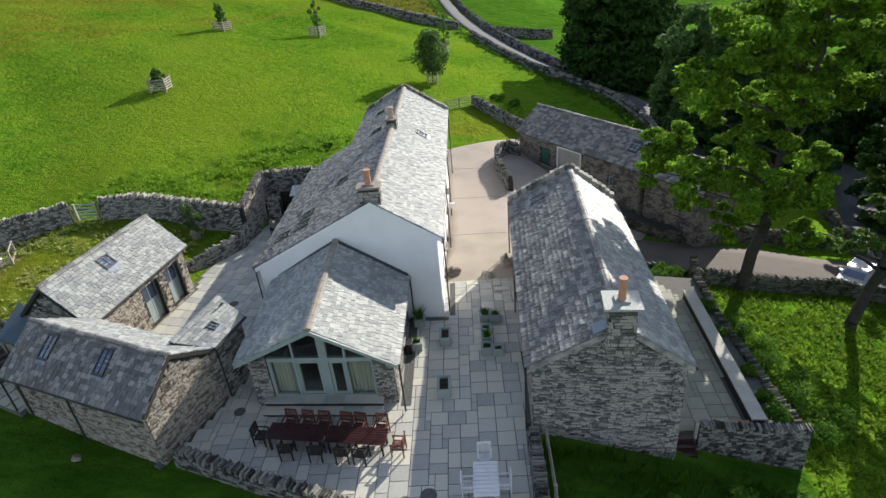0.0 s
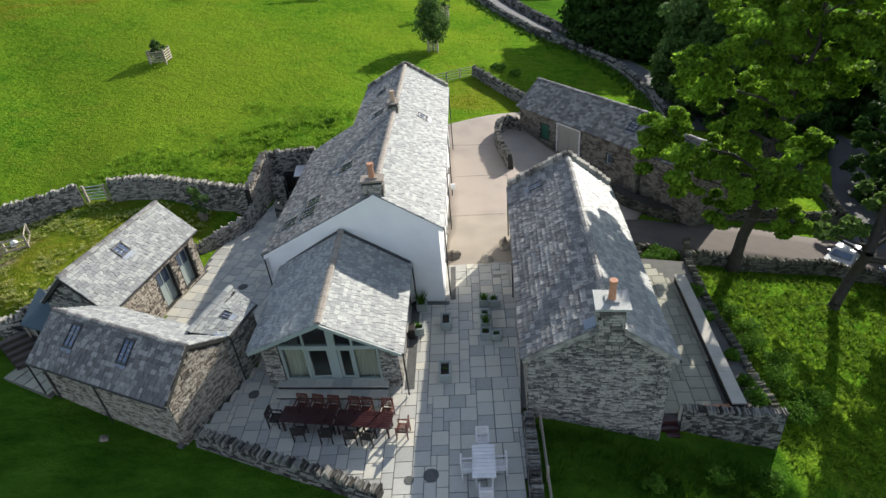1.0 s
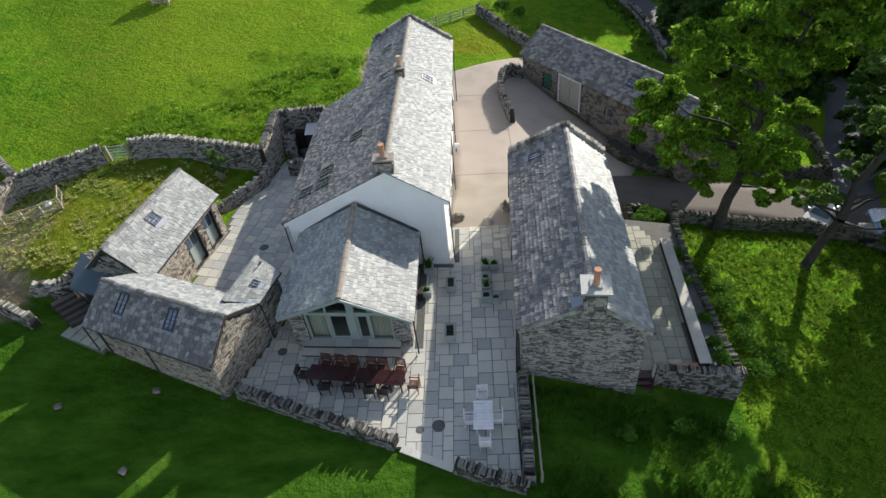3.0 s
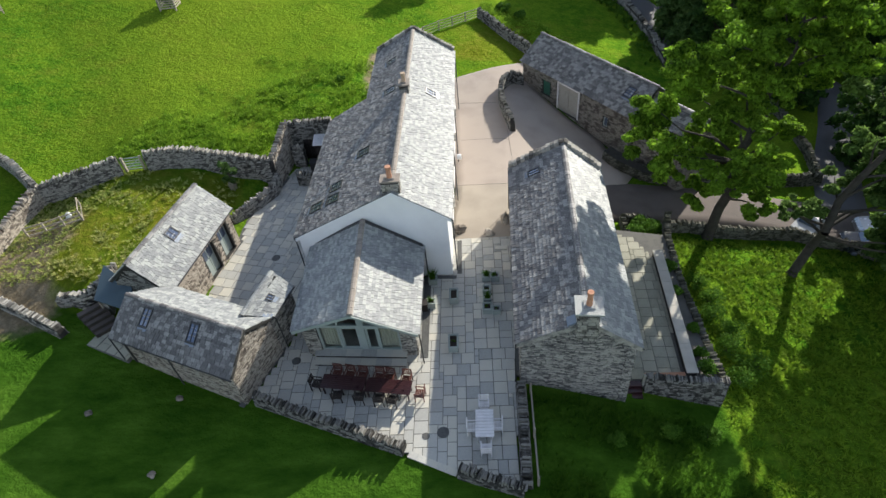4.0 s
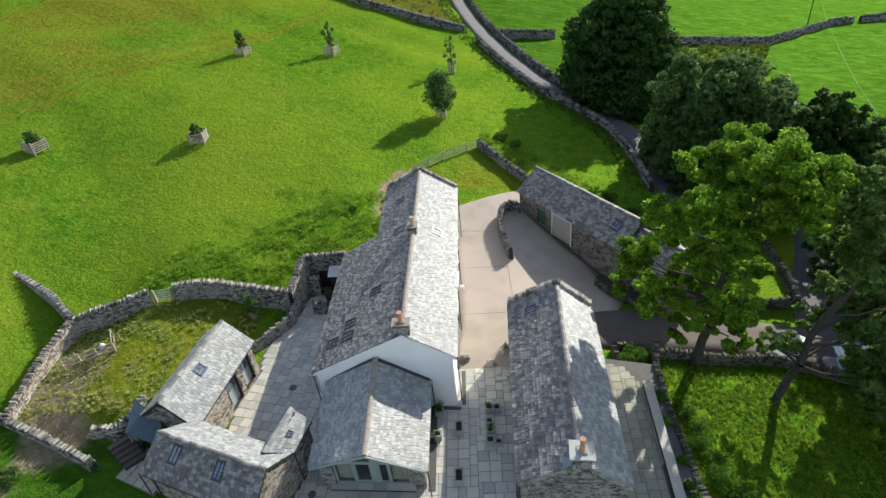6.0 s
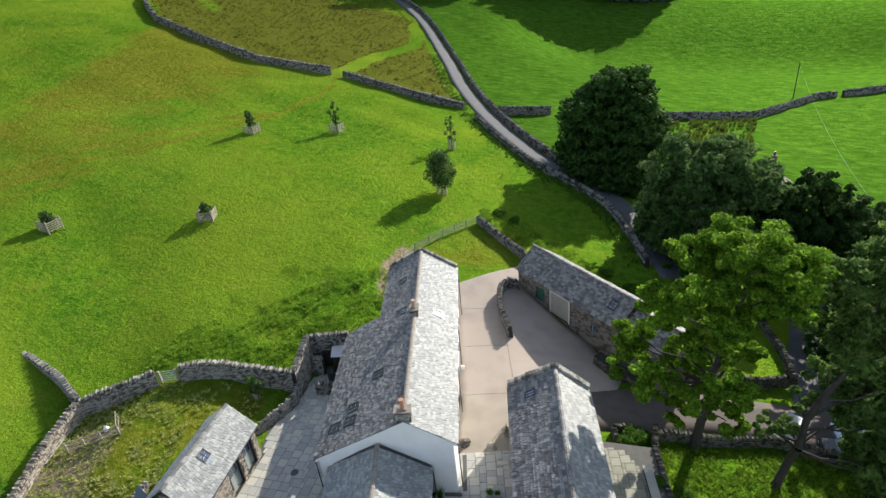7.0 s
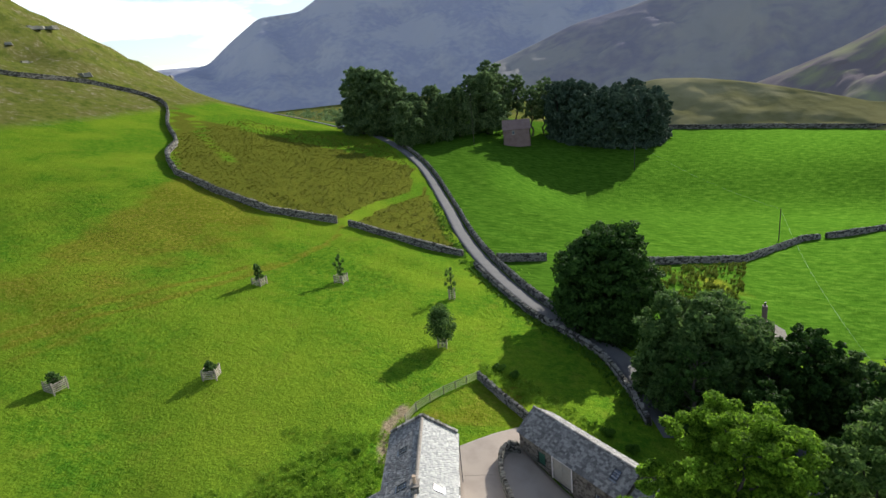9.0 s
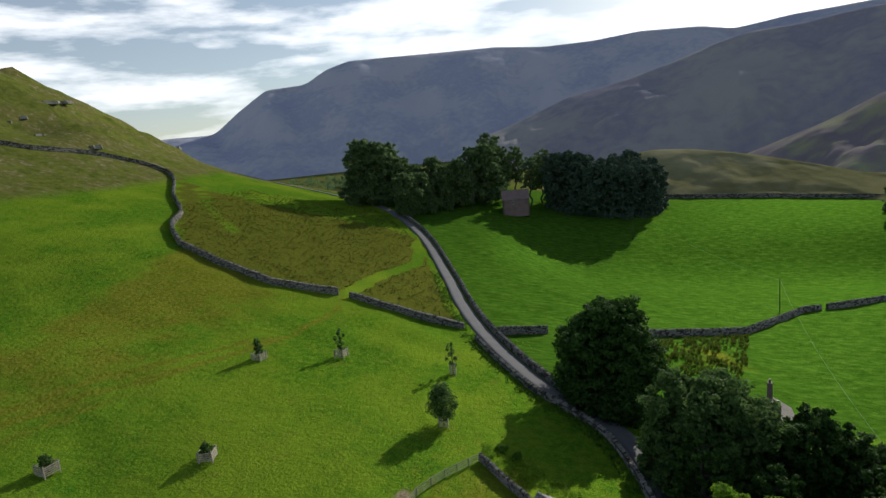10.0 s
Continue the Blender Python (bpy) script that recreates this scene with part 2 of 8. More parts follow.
# ---------------------------------------------------------------- mesh tools
class Pile:
    """Gathers many small solids into one mesh."""

    def __init__(self):
        self.v, self.f = [], []

    def add(self, verts, faces):
        k = len(self.v)
        self.v.extend(verts)
        self.f.extend([tuple(k + i for i in f) for f in faces])

    def hexa(self, p, bottom=True):
        """p: four lower corners, then the four above them."""
        f = [(4, 5, 6, 7), (0, 1, 5, 4), (1, 2, 6, 5), (2, 3, 7, 6), (3, 0, 4, 7)]
        self.add(p, f + [(3, 2, 1, 0)] if bottom else f)

    def box(self, c, s, m=None):
        x, y, z = (a / 2 for a in s)
        p = [Vector((a, b, d)) for d in (-z, z) for a, b in ((-x, -y), (x, -y), (x, y), (-x, y))]
        c = Vector(c)
        self.hexa([tuple(c + ((m @ q) if m else q)) for q in p])

    def tube(self, a, b, ra, rb, n=8, caps=True):
        a, b = Vector(a), Vector(b)
        d = (b - a).normalized()
        u = d.orthogonal().normalized()
        w = d.cross(u)
        ring = [(math.cos(2 * math.pi * i / n), math.sin(2 * math.pi * i / n)) for i in range(n)]
        vs = [tuple(a + (u * c + w * s) * ra) for c, s in ring] + [tuple(b + (u * c + w * s) * rb) for c, s in ring]
        fs = [(i, (i + 1) % n, n + (i + 1) % n, n + i) for i in range(n)]
        if caps:
            fs += [tuple(range(n - 1, -1, -1)), tuple(range(n, 2 * n))]
        self.add(vs, fs)

    def weld(self):
        """Shares the corners that coincide."""
        seen, to, vs = {}, [], []
        for v in self.v:
            k = tuple(round(c, 4) for c in v)
            if k not in seen:
                seen[k] = len(vs)
                vs.append(v)
            to.append(seen[k])
        self.v, self.f = vs, [tuple(to[i] for i in f) for f in self.f]
        return self

    def mesh(self, name, material, smooth=False):
        me = bpy.data.meshes.new(name)
        me.from_pydata(self.v, [], self.f)
        me.materials.append(material)
        if smooth:
            me.polygons.foreach_set("use_smooth", [True] * len(me.polygons))
        me.update()
        return me


def part(name, pile, material, parent=None, label="", smooth=False, kind=""):
    ob = new(name, pile.mesh(name, material, smooth))
    if parent:
        ob.parent = parent
    return tagged(ob, label, kind=kind)


def thing(name, label, category, at=(0, 0, 0), group="", kind=""):
    ob = new(name)
    ob.empty_display_size = 0.2
    ob.location = at
    return tagged(ob, label, category, group, kind)


def bevelled(name, boxes, material, parent=None, width=0.01, label="", smooth=False):
    """Boxes (centre, size) with softened edges, as one mesh."""
    bm = bmesh.new()
    for c, s in boxes:
        r = bmesh.ops.create_cube(bm, size=1, matrix=Matrix.Translation(c) @ Matrix.Diagonal((*s, 1)))
    bmesh.ops.bevel(bm, geom=bm.edges[:], offset=width, segments=1, affect="EDGES")
    me = bpy.data.meshes.new(name)
    bm.to_mesh(me)
    bm.free()
    me.materials.append(material)
    ob = new(name, me)
    if parent:
        ob.parent = parent
    return tagged(ob, label)


# ---------------------------------------------------------------- the lie of the land
def sm(a, b, x):
    t = np.clip((np.asarray(x, float) - a) / (b - a), 0, 1)
    return t * t * (3 - 2 * t)


def ramp(x, w):
    x = np.asarray(x, float)
    return 0.5 * (x + np.sqrt(x * x + w * w))


def ground_z(x, y):
    x, y = np.asarray(x, float), np.asarray(y, float)
    farm = (-0.27 * ramp(x - 3.2, 0.8) + 0.09 * ramp(x - 14, 3) + 0.1 * ramp(-x - 17, 2)
            - 0.8 * sm(28, 42, y) * sm(-5, -1, x) + 1.6 * sm(36, 50, y) * sm(-8, -14, x))
    # the walled garden stands above the court, behind a kerb wall
    kerb = -(x + 17.3 - 0.37 * (y - 30.9))
    bank = (1.25 * sm(-33, -26.5, x) * sm(-18.5, -22.5, x) * sm(22.6, 25, y)
            + 0.65 * sm(0.3, 1.5, kerb) * sm(29.5, 32, y) * (1 - sm(-19, -23, x)))
    farm = farm + bank * (1 - sm(38, 50, y))
    k = 0.2 - 0.06 * sm(0, 1, (95 - y) / 60) + 0.06 * sm(0, 1, (y - 95) / 60)
    field = (k * ramp(-x, 6) - 0.2 * ramp(x, 6) + 0.14 * ramp(x - 90, 30) - 0.1 * ramp(-x - 95, 30)
             - 8.0 * np.exp(-((y - 222) / 34) ** 2) * sm(8, 50, x)
             + 0.12 * ramp(y - 185, 25) * sm(-70, 20, x) - 0.06 * ramp(y - 330, 60) * sm(-70, 20, x))
    f = np.maximum(np.maximum(sm(42, 72, y), sm(-32, -55, x)), sm(26, 48, x))
    hill = 71 * np.exp(-(((x + 270) / 95) ** 2 + ((y - 330) / 150) ** 2))
    fade = 1 - sm(330, 620, np.hypot(x, y))
    return (farm * (1 - f) + field * f) * fade - 12 * (1 - fade) + hill


def gz(x, y):
    return float(ground_z(x, y))


def walk_line(pts, step):
    """Points every step along a polyline, with the running direction."""
    out = []
    for (ax, ay), (bx, by) in zip(pts, pts[1:]):
        d = math.hypot(bx - ax, by - ay)
        n = max(1, round(d / step))
        for i in range(n):
            out.append((ax + (bx - ax) * i / n, ay + (by - ay) * i / n, (bx - ax) / d, (by - ay) / d))
    out.append((*pts[-1], out[-1][2], out[-1][3]))
    return out


def curve_line(pts, n=8):
    """A smooth line through points (Catmull-Rom)."""
    p = [pts[0]] + list(pts) + [pts[-1]]
    out = []
    for a, b, c, d in zip(p, p[1:], p[2:], p[3:]):
        for i in range(n):
            t = i / n
            out.append(tuple(0.5 * (2 * b[j] + (c[j] - a[j]) * t + (2 * a[j] - 5 * b[j] + 4 * c[j] - d[j]) * t * t + (3 * b[j] - a[j] - 3 * c[j] + d[j]) * t ** 3) for j in (0, 1)))
    return out + [tuple(pts[-1])]


# ---------------------------------------------------------------- ground
def land_material():
    m = bpy.data.materials.new("meadow")
    m.use_nodes = True
    n, l = m.node_tree.nodes, m.node_tree.links
    b = n["Principled BSDF"]
    co = n.new("ShaderNodeTexCoord")

    def noise_(scale, detail=4, rough=0.55, stretch=None):
        t = n.new("ShaderNodeTexNoise")
        t.inputs["Scale"].default_value, t.inputs["Detail"].default_value, t.inputs["Roughness"].default_value = scale, detail, rough
        if stretch:
            q = n.new("ShaderNodeMapping")
            q.inputs["Scale"].default_value = stretch
            l.new(co.outputs["Object"], q.inputs["Vector"])
            l.new(q.outputs[0], t.inputs["Vector"])
        else:
            l.new(co.outputs["Object"], t.inputs["Vector"])
        return t.outputs["Fac"]

    def ramp_(fac, *els):
        r = n.new("ShaderNodeValToRGB")
        e = r.color_ramp.elements
        while len(e) < len(els):
            e.new(0.5)
        for q, (p, c) in zip(e, els):
            q.position, q.color = p, (*c, 1)
        l.new(fac, r.inputs["Fac"])
        return r.outputs["Color"]

    def mix(fac, a, c):
        x = n.new("ShaderNodeMix")
        x.data_type = "RGBA"
        l.new(fac, x.inputs[0])
        l.new(a, x.inputs[6])
        l.new(c, x.inputs[7])
        return x.outputs[2]

    def cover(name, scale=1.2, amount=0.5):
        """The attribute's value with a ragged edge."""
        a = n.new("ShaderNodeAttribute")
        a.attribute_name = name
        q = n.new("ShaderNodeMath"); q.operation = "MULTIPLY_ADD"
        q.inputs[1].default_value, q.inputs[2].default_value = amount, -0.5 * amount
        l.new(noise_(scale, 5), q.inputs[0])
        s = n.new("ShaderNodeMath"); s.operation = "ADD"
        l.new(q.outputs[0], s.inputs[0])
        l.new(a.outputs["Fac"], s.inputs[1])
        r = n.new("ShaderNodeMapRange")
        r.inputs["From Min"].default_value, r.inputs["From Max"].default_value = 0.35, 0.65
        l.new(s.outputs[0], r.inputs["Value"])
        return r.outputs[0]

    fine, mid, broad = noise_(5.5, 6, 0.7), noise_(0.55, 5, 0.6), noise_(0.045, 4)
    clump_ = ramp_(noise_(0.9, 6, 0.72), (0.40, (0, 0, 0)), (0.62, (1, 1, 1)))
    sward = mix(clump_, ramp_(fine, (0.3, (0.018, 0.068, 0.006)), (0.55, (0.052, 0.14, 0.010)), (0.75, (0.105, 0.215, 0.018))),
                ramp_(fine, (0.3, (0.048, 0.118, 0.008)), (0.7, (0.155, 0.25, 0.02))))
    sward = mix(ramp_(broad, (0.42, (0, 0, 0)), (0.62, (1, 1, 1))), sward, ramp_(fine, (0.3, (0.075, 0.14, 0.010)), (0.7, (0.18, 0.26, 0.022))))
    sward = mix(ramp_(noise_(0.3, 8, 0.78), (0.52, (0, 0, 0)), (0.70, (0.75, 0.75, 0.75))), sward, ramp_(fine, (0.3, (0.075, 0.115, 0.012)), (0.7, (0.19, 0.21, 0.03))))
    # deep green of the road fields, also painted as shade on the lawns
    lush_or_shade = ramp_(noise_(0.7, 7, 0.72, (0.4, 1.0, 1.0)), (0.32, (0.021, 0.064, 0.006)), (0.5, (0.042, 0.104, 0.010)), (0.68, (0.074, 0.152, 0.018)))
    tawny = ramp_(noise_(1.6, 6, 0.7), (0.3, (0.07, 0.10, 0.008)), (0.5, (0.12, 0.145, 0.014)), (0.68, (0.20, 0.18, 0.035)))
    bracken = ramp_(noise_(1.1, 7, 0.75), (0.32, (0.05, 0.07, 0.009)), (0.5, (0.085, 0.10, 0.014)), (0.7, (0.13, 0.125, 0.024)))
    fell = mix(ramp_(noise_(0.05, 7, 0.7), (0.46, (0, 0, 0)), (0.6, (1, 1, 1))),
               ramp_(noise_(0.25, 7, 0.75), (0.3, (0.045, 0.07, 0.012)), (0.6, (0.12, 0.135, 0.03))),
               ramp_(noise_(0.4, 6, 0.7), (0.3, (0.07, 0.075, 0.02)), (0.55, (0.13, 0.125, 0.045)), (0.70, (0.24, 0.225, 0.18))))
    bare = ramp_(noise_(2.5, 6, 0.7), (0.3, (0.14, 0.115, 0.075)), (0.7, (0.30, 0.25, 0.17)))
    col = mix(cover("lush_or_shade", 0.05, 0.5), sward, lush_or_shade)
    col = mix(cover("tawny", 0.16, 0.9), col, tawny)
    col = mix(cover("bracken", 0.3, 0.35), col, bracken)
    col = mix(cover("fell", 0.02, 0.3), col, fell)
    col = mix(cover("bare", 0.8, 0.8), col, bare)
    l.new(col, b.inputs["Base Color"])
    b.inputs["Roughness"].default_value = 0.85
    b.inputs["Specular IOR Level"].default_value = 0.0
    bu = n.new("ShaderNodeBump")
    bu.inputs["Strength"].default_value, bu.inputs["Distance"].default_value = 0.9, 0.28
    h = n.new("ShaderNodeMath"); h.operation = "MULTIPLY_ADD"
    h.inputs[1].default_value = 0.6
    l.new(noise_(2.2, 7, 0.75), h.inputs[0])
    l.new(mid, h.inputs[2])
    l.new(h.outputs[0], bu.inputs["Height"])
    l.new(bu.outputs[0], b.inputs["Normal"])
    # blades shine forward when the light is low and ahead
    dim = n.new("ShaderNodeMix")
    dim.data_type, dim.blend_type = "RGBA", "MULTIPLY"
    dim.inputs[0].default_value = 1.0
    dim.inputs[7].default_value = (0.94, 0.92, 0.90, 1)
    l.new(col, dim.inputs[6])
    l.new(dim.outputs[2], b.inputs["Base Color"])
    lift_ = n.new("ShaderNodeMix")
    lift_.data_type, lift_.blend_type = "RGBA", "MULTIPLY"
    lift_.inputs[0].default_value = 1.0
    lift_.inputs[7].default_value = (2.1, 2.05, 2.0, 1)
    l.new(col, lift_.inputs[6])
    gl = n.new("ShaderNodeBsdfGlossy")
    gl.inputs["Roughness"].default_value = 0.62
    l.new(lift_.outputs[2], gl.inputs["Color"])
    l.new(bu.outputs[0], gl.inputs["Normal"])
    ms = n.new("ShaderNodeMixShader")
    ms.inputs[0].default_value = 0.14
    l.new(b.outputs[0], ms.inputs[1])
    l.new(gl.outputs[0], ms.inputs[2])
    l.new(ms.outputs[0], n["Material Output"].inputs["Surface"])
    return m


LAND = land_material()


def axis(lo, hi, fine_lo, fine_hi, step, grow):
    """Grid lines: even within the fine stretch, wider and wider outside it."""
    v = list(np.arange(fine_lo, fine_hi + 1e-6, step))
    d, a = step, v[-1]
    while a < hi:
        d *= grow
        a += d
        v.append(a)
    d, a = step, v[0]
    while a > lo:
        d *= grow
        a -= d
        v.insert(0, a)
    return np.array(v)


WALL_W = [(-78, 159), (-62, 146), (-45.4, 136), (-28.2, 135.2), (-12, 127), (0.6, 121)]      # wall below the bracken
ROAD = curve_line([(25, 58), (23, 78.5), (13.2, 94.9), (5.6, 116.7), (0.6, 140), (-3.4, 169), (-11, 212), (-21, 246), (-36, 285), (-50, 315), (-72, 334), (-110, 350), (-170, 400)], 6)


INTAKE = [(-78, 159), (-91, 182), (-99, 207), (-115, 236), (-137, 280), (-160, 268), (-182, 234), (-230, 222)]      # wall at the foot of the fell


def side(x, y, pts):
    """Signed distance to a polyline, positive on its left."""
    best, sign = np.full(np.shape(x), 1e9), np.zeros(np.shape(x))
    for (ax, ay), (bx, by) in zip(pts, pts[1:]):
        dx, dy = bx - ax, by - ay
        t = np.clip(((x - ax) * dx + (y - ay) * dy) / (dx * dx + dy * dy), 0, 1)
        d = np.hypot(x - ax - t * dx, y - ay - t * dy)
        s = np.sign(dx * (y - ay) - dy * (x - ax))
        sign = np.where(d < best, s, sign)
        best = np.minimum(d, best)
    return best * sign


FELLSIDE = []


def build_ground():
    xs = axis(-2600, 2600, -62, 62, 1.25, 1.06)
    ys = axis(-700, 3000, -14, 135, 1.25, 1.045)
    X, Y = np.meshgrid(xs, ys)
    Z = ground_z(X, Y)
    lumps = np.sin(X * 0.31 + 1.3 * np.sin(Y * 0.17)) * np.sin(Y * 0.27 + 1.1 * np.sin(X * 0.13))
    away = np.clip((np.hypot(X + 5, (Y - 30)) - 42) / 30, 0, 1)
    Z = Z + 0.22 * lumps * away
    # knolls and crags on the fellside
    for j, i in zip(*np.nonzero((X < -125) & (Z > 46) & (Y < 700) & (X > -900))):
        q = Vector((X[j, i] / 42, Y[j, i] / 42, 0.4))
        clear = min(1.0, max(0.0, abs(float(side(X[j, i], Y[j, i], INTAKE))) - 5) / 25)
        Z[j, i] += 9.0 * noise.fractal(q, 0.5, 2.1, 6) * min(1.0, (Z[j, i] - 46) / 14) * clear
    # the built-up platforms stay a little below their paving
    flat = (sm(-26, -24, X) * sm(13.8, 12.4, X) * sm(10.2, 11.4, Y) * sm(60, 56, Y))
    Z = Z - 0.10 * flat
    ny, nx = X.shape
    idx = np.arange(nx * ny).reshape(ny, nx)
    faces = np.stack([idx[:-1, :-1], idx[:-1, 1:], idx[1:, 1:], idx[1:, :-1]], -1).reshape(-1, 4)
    me = bpy.data.meshes.new("ground")
    me.from_pydata(np.stack([X, Y, Z], -1).reshape(-1, 3).tolist(), [], faces.tolist())
    me.materials.append(LAND)
    me.polygons.foreach_set("use_smooth", [True] * len(me.polygons))
    x, y = X.ravel(), Y.ravel()
    road = np.abs(side(x, y, ROAD))
    left_of_road = side(x, y, ROAD) > 0
    north = side(x, y, WALL_W)
    east_wall = side(x, y, [(-78, 159), (-92, 190), (-107, 224), (-125, 262), (-140, 284), (-180, 400)])
    br = (north > 0.5) & left_of_road & (east_wall < 0) & (y > 110)
    br = br & (np.abs(side(x, y, [(-128, 290), (-110.5, 252), (-90.5, 214.6), (-74, 190)])) > 1.6)
    br = br & (side(x, y, [(-150, 316), (-127, 270), (-61, 250), (-30, 232), (-11, 212)]) < 0)
    br = br & (np.abs(side(x, y, [(-28, 136), (-22, 160), (-13, 180), (-14, 212)])) > 2.2) & (road > 4)
    tw = np.exp(-((side(x, y, [(-120, 100), (-70, 112), (-62, 132), (-74, 150)])) / 30) ** 2) * 0.72 * (north < 0)
    tw = np.maximum(tw, 0.62 * np.exp(-(((x + 28) / 8) ** 2 + ((y - 30) / 7) ** 2)))
    far_wall = np.interp(x, [100, 121, 178, 230, 330], [339, 342, 337, 324, 296])
    fe = np.maximum(sm(30, 44, Z.ravel()) * (x < -60), sm(330, 380, np.hypot(x, y)) * ((x < 60) | (y > far_wall + 80)))
    br = br | ((y > far_wall) & (x > 100) & (y < 420))
    ba = np.exp(-(side(x, y, [(-9, 50), (-9.6, 56), (-7.6, 60)]) / 1.1) ** 2) * 0.8
    ba = np.maximum(ba, np.exp(-(side(x, y, [(-29, 22.5), (-31, 26), (-30.5, 30)]) / 2.6) ** 2) * 0.95)
    ba = np.maximum(ba, np.exp(-(side(x, y, [(-36, 17), (-31, 18.5)]) / 2.0) ** 2) * 0.6)
    left_lush = sm(-3, 9, -x - 75) * (y > 55) * (east_wall > 0)
    tw = tw * (1 - 0.85 * left_lush)
    lu = np.maximum(sm(2, 5, side(x, y, ROAD) * -1) * (y > 85), 0.22 * left_lush)
    tw = np.maximum(tw, 0.57 * np.exp(-(((x + 66) / 24) ** 2 + ((y - 84) / 27) ** 2)) * (north < 0) * (1 - left_lush))
    # lawns below the houses: their shade is put in as darker grass colour
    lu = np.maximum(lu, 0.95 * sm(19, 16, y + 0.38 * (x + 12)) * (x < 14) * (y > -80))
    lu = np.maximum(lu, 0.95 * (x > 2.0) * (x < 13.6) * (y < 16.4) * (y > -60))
    pen = (x > -7) & (x < 7) & (y > 56.5) & (y < 67) & (side(x, y, [(-7.4, 56.9), (-3.0, 63.2), (1.5, 67.5)]) < 0)
    tw = np.maximum(tw, 0.5 * pen)
    tw = np.maximum(tw, 0.56 * (x > -33) * (x < -17) * (y > 24) * (y < 37))
    tw = np.maximum(tw, 0.55 * np.exp(-(((x - 55) / 9) ** 2 + ((y - 118) / 12) ** 2)))
    trail = np.abs(side(x, y, [(-60, 62), (-52, 74.4), (-46, 88), (-37, 104), (-28.8, 120), (-28, 135)]))
    tw = np.maximum(tw, 0.5 * np.exp(-(trail / 1.3) ** 2))
    # wheel tracks across the hay field
    for line in ([(-61.4, 66.5), (-55.6, 76.2), (-47.0, 84.9), (-38.7, 98.5), (-33.0, 108.4), (-27.6, 127.1)], [(-63.5, 69.7), (-57.5, 79.7), (-49.0, 89.5), (-40.8, 101.8)]):
        tw = np.maximum(tw, 0.78 * np.exp(-(side(x, y, line) / 1.0) ** 2))
    for name, val in (("lush_or_shade", lu), ("bracken", br.astype(float)), ("tawny", tw), ("fell", fe), ("bare", ba)):
        at = me.attributes.new(name, "FLOAT", "POINT")
        at.data.foreach_set("value", np.asarray(val, np.float32))
    me.update()
    for j, i in zip(*np.nonzero((X < -150) & (X > -215) & (Y > 225) & (Y < 400) & (Z > 52))):
        FELLSIDE.append((float(X[j, i]), float(Y[j, i]), float(Z[j, i])))
    return tagged(new("ground", me), "grass fields and lawns sloping across the valley", "ground", kind="structure")


build_ground()


def strip(name, line, width, lift, material, label, drop=0.25, cross=4, kind="structure", category="road"):
    """A made surface that follows the ground along a line, with thickness at its edges."""
    p = Pile()
    pts = walk_line(line, 1.5)
    rows = []
    for k, (x, y, dx, dy) in enumerate(pts):
        row, up_ = [], lift * min(1.0, 0.15 + k / 10)
        for i in range(cross + 1):
            o = (i / cross - 0.5) * width
            px, py = x - dy * o, y + dx * o
            row.append((px, py, gz(px, py) + up_ + 0.04 * (1 - (2 * i / cross - 1) ** 2)))
        rows.append([(row[0][0], row[0][1], row[0][2] - drop)] + row + [(row[-1][0], row[-1][1], row[-1][2] - drop)])
    w = cross + 3
    p.v = [q for r in rows for q in r]
    p.f = [(k * w + i + 1, k * w + i, (k + 1) * w + i, (k + 1) * w + i + 1) for k in range(len(rows) - 1) for i in range(w - 1)]
    ob = new(name, p.mesh(name, material, True))
    return tagged(ob, label, category, kind=kind)


strip("road", ROAD, 3.6, 0.3, TARMAC, "grey tarmac lane winding between stone walls", drop=1.2)


# ---------------------------------------------------------------- fells
def fell_material(name, low, high, rock):
    return surface(name, [low, high, low, rock], 1.0, 0.005, 0.05, 0.12, 0.0, stops=[0.25, 0.5, 0.68, 0.95], dist=12.0, spec=0.0)


def fell(name, profile, dist, depth, base, material, label, seed, rough):
    """A mountain flank: its crest climbs and falls along the bearing."""
    az = np.radians(np.arange(profile[0][0], profile[-1][0] + 0.01, 0.3))
    crest = np.interp(np.degrees(az), [a for a, _ in profile], [e for _, e in profile])
    crest[2:-2] = np.convolve(crest, [0.1, 0.22, 0.36, 0.22, 0.1], "valid")
    rows = 46
    vs, n = [], len(az)
    for j in range(rows):
        t = j / (rows - 6)
        for i, a in enumerate(az):
            d = dist - depth * (1 - min(t, 1.0)) + max(0, t - 1) * depth * 1.5
            top = 41 + dist * math.tan(radians(crest[i]))
            q = Vector((dist * a / rough[1], depth * min(t, 1.2) * 1.1 / rough[1], seed))
            wob = noise.fractal(q, 0.8, 2.1, 7) * rough[2] * min(1, 2.4 * t * max(0.0, 1 - t) ** 1.3)
            wob += noise.noise(Vector((dist * a / (rough[1] * 0.42) + 1.5 * t, t * 1.4, seed))) * rough[2] * 0.8 * min(1, 3 * t * max(0.0, 1 - t) ** 1.3)
            z = base + (top - base) * (min(t, 1.0) ** 0.8 if t <= 1 else 1 - (t - 1) * 0.8) + wob
            d2 = d + noise.fractal(q + Vector((9, 3, 1)), 0.9, 2.0, 5) * depth * 0.06 * (0.15 if t > 0.96 else 1)
            vs.append((1.7 + d2 * math.sin(a), -3.4 + d2 * math.cos(a), z))
    p = Pile()
    p.v = vs
    p.f = [(j * n + i, j * n + i + 1, (j + 1) * n + i + 1, (j + 1) * n + i) for j in range(rows - 1) for i in range(n - 1)]
    ob = new(name, p.mesh(name, material, True))
    return tagged(ob, label, "mountain", kind="structure")


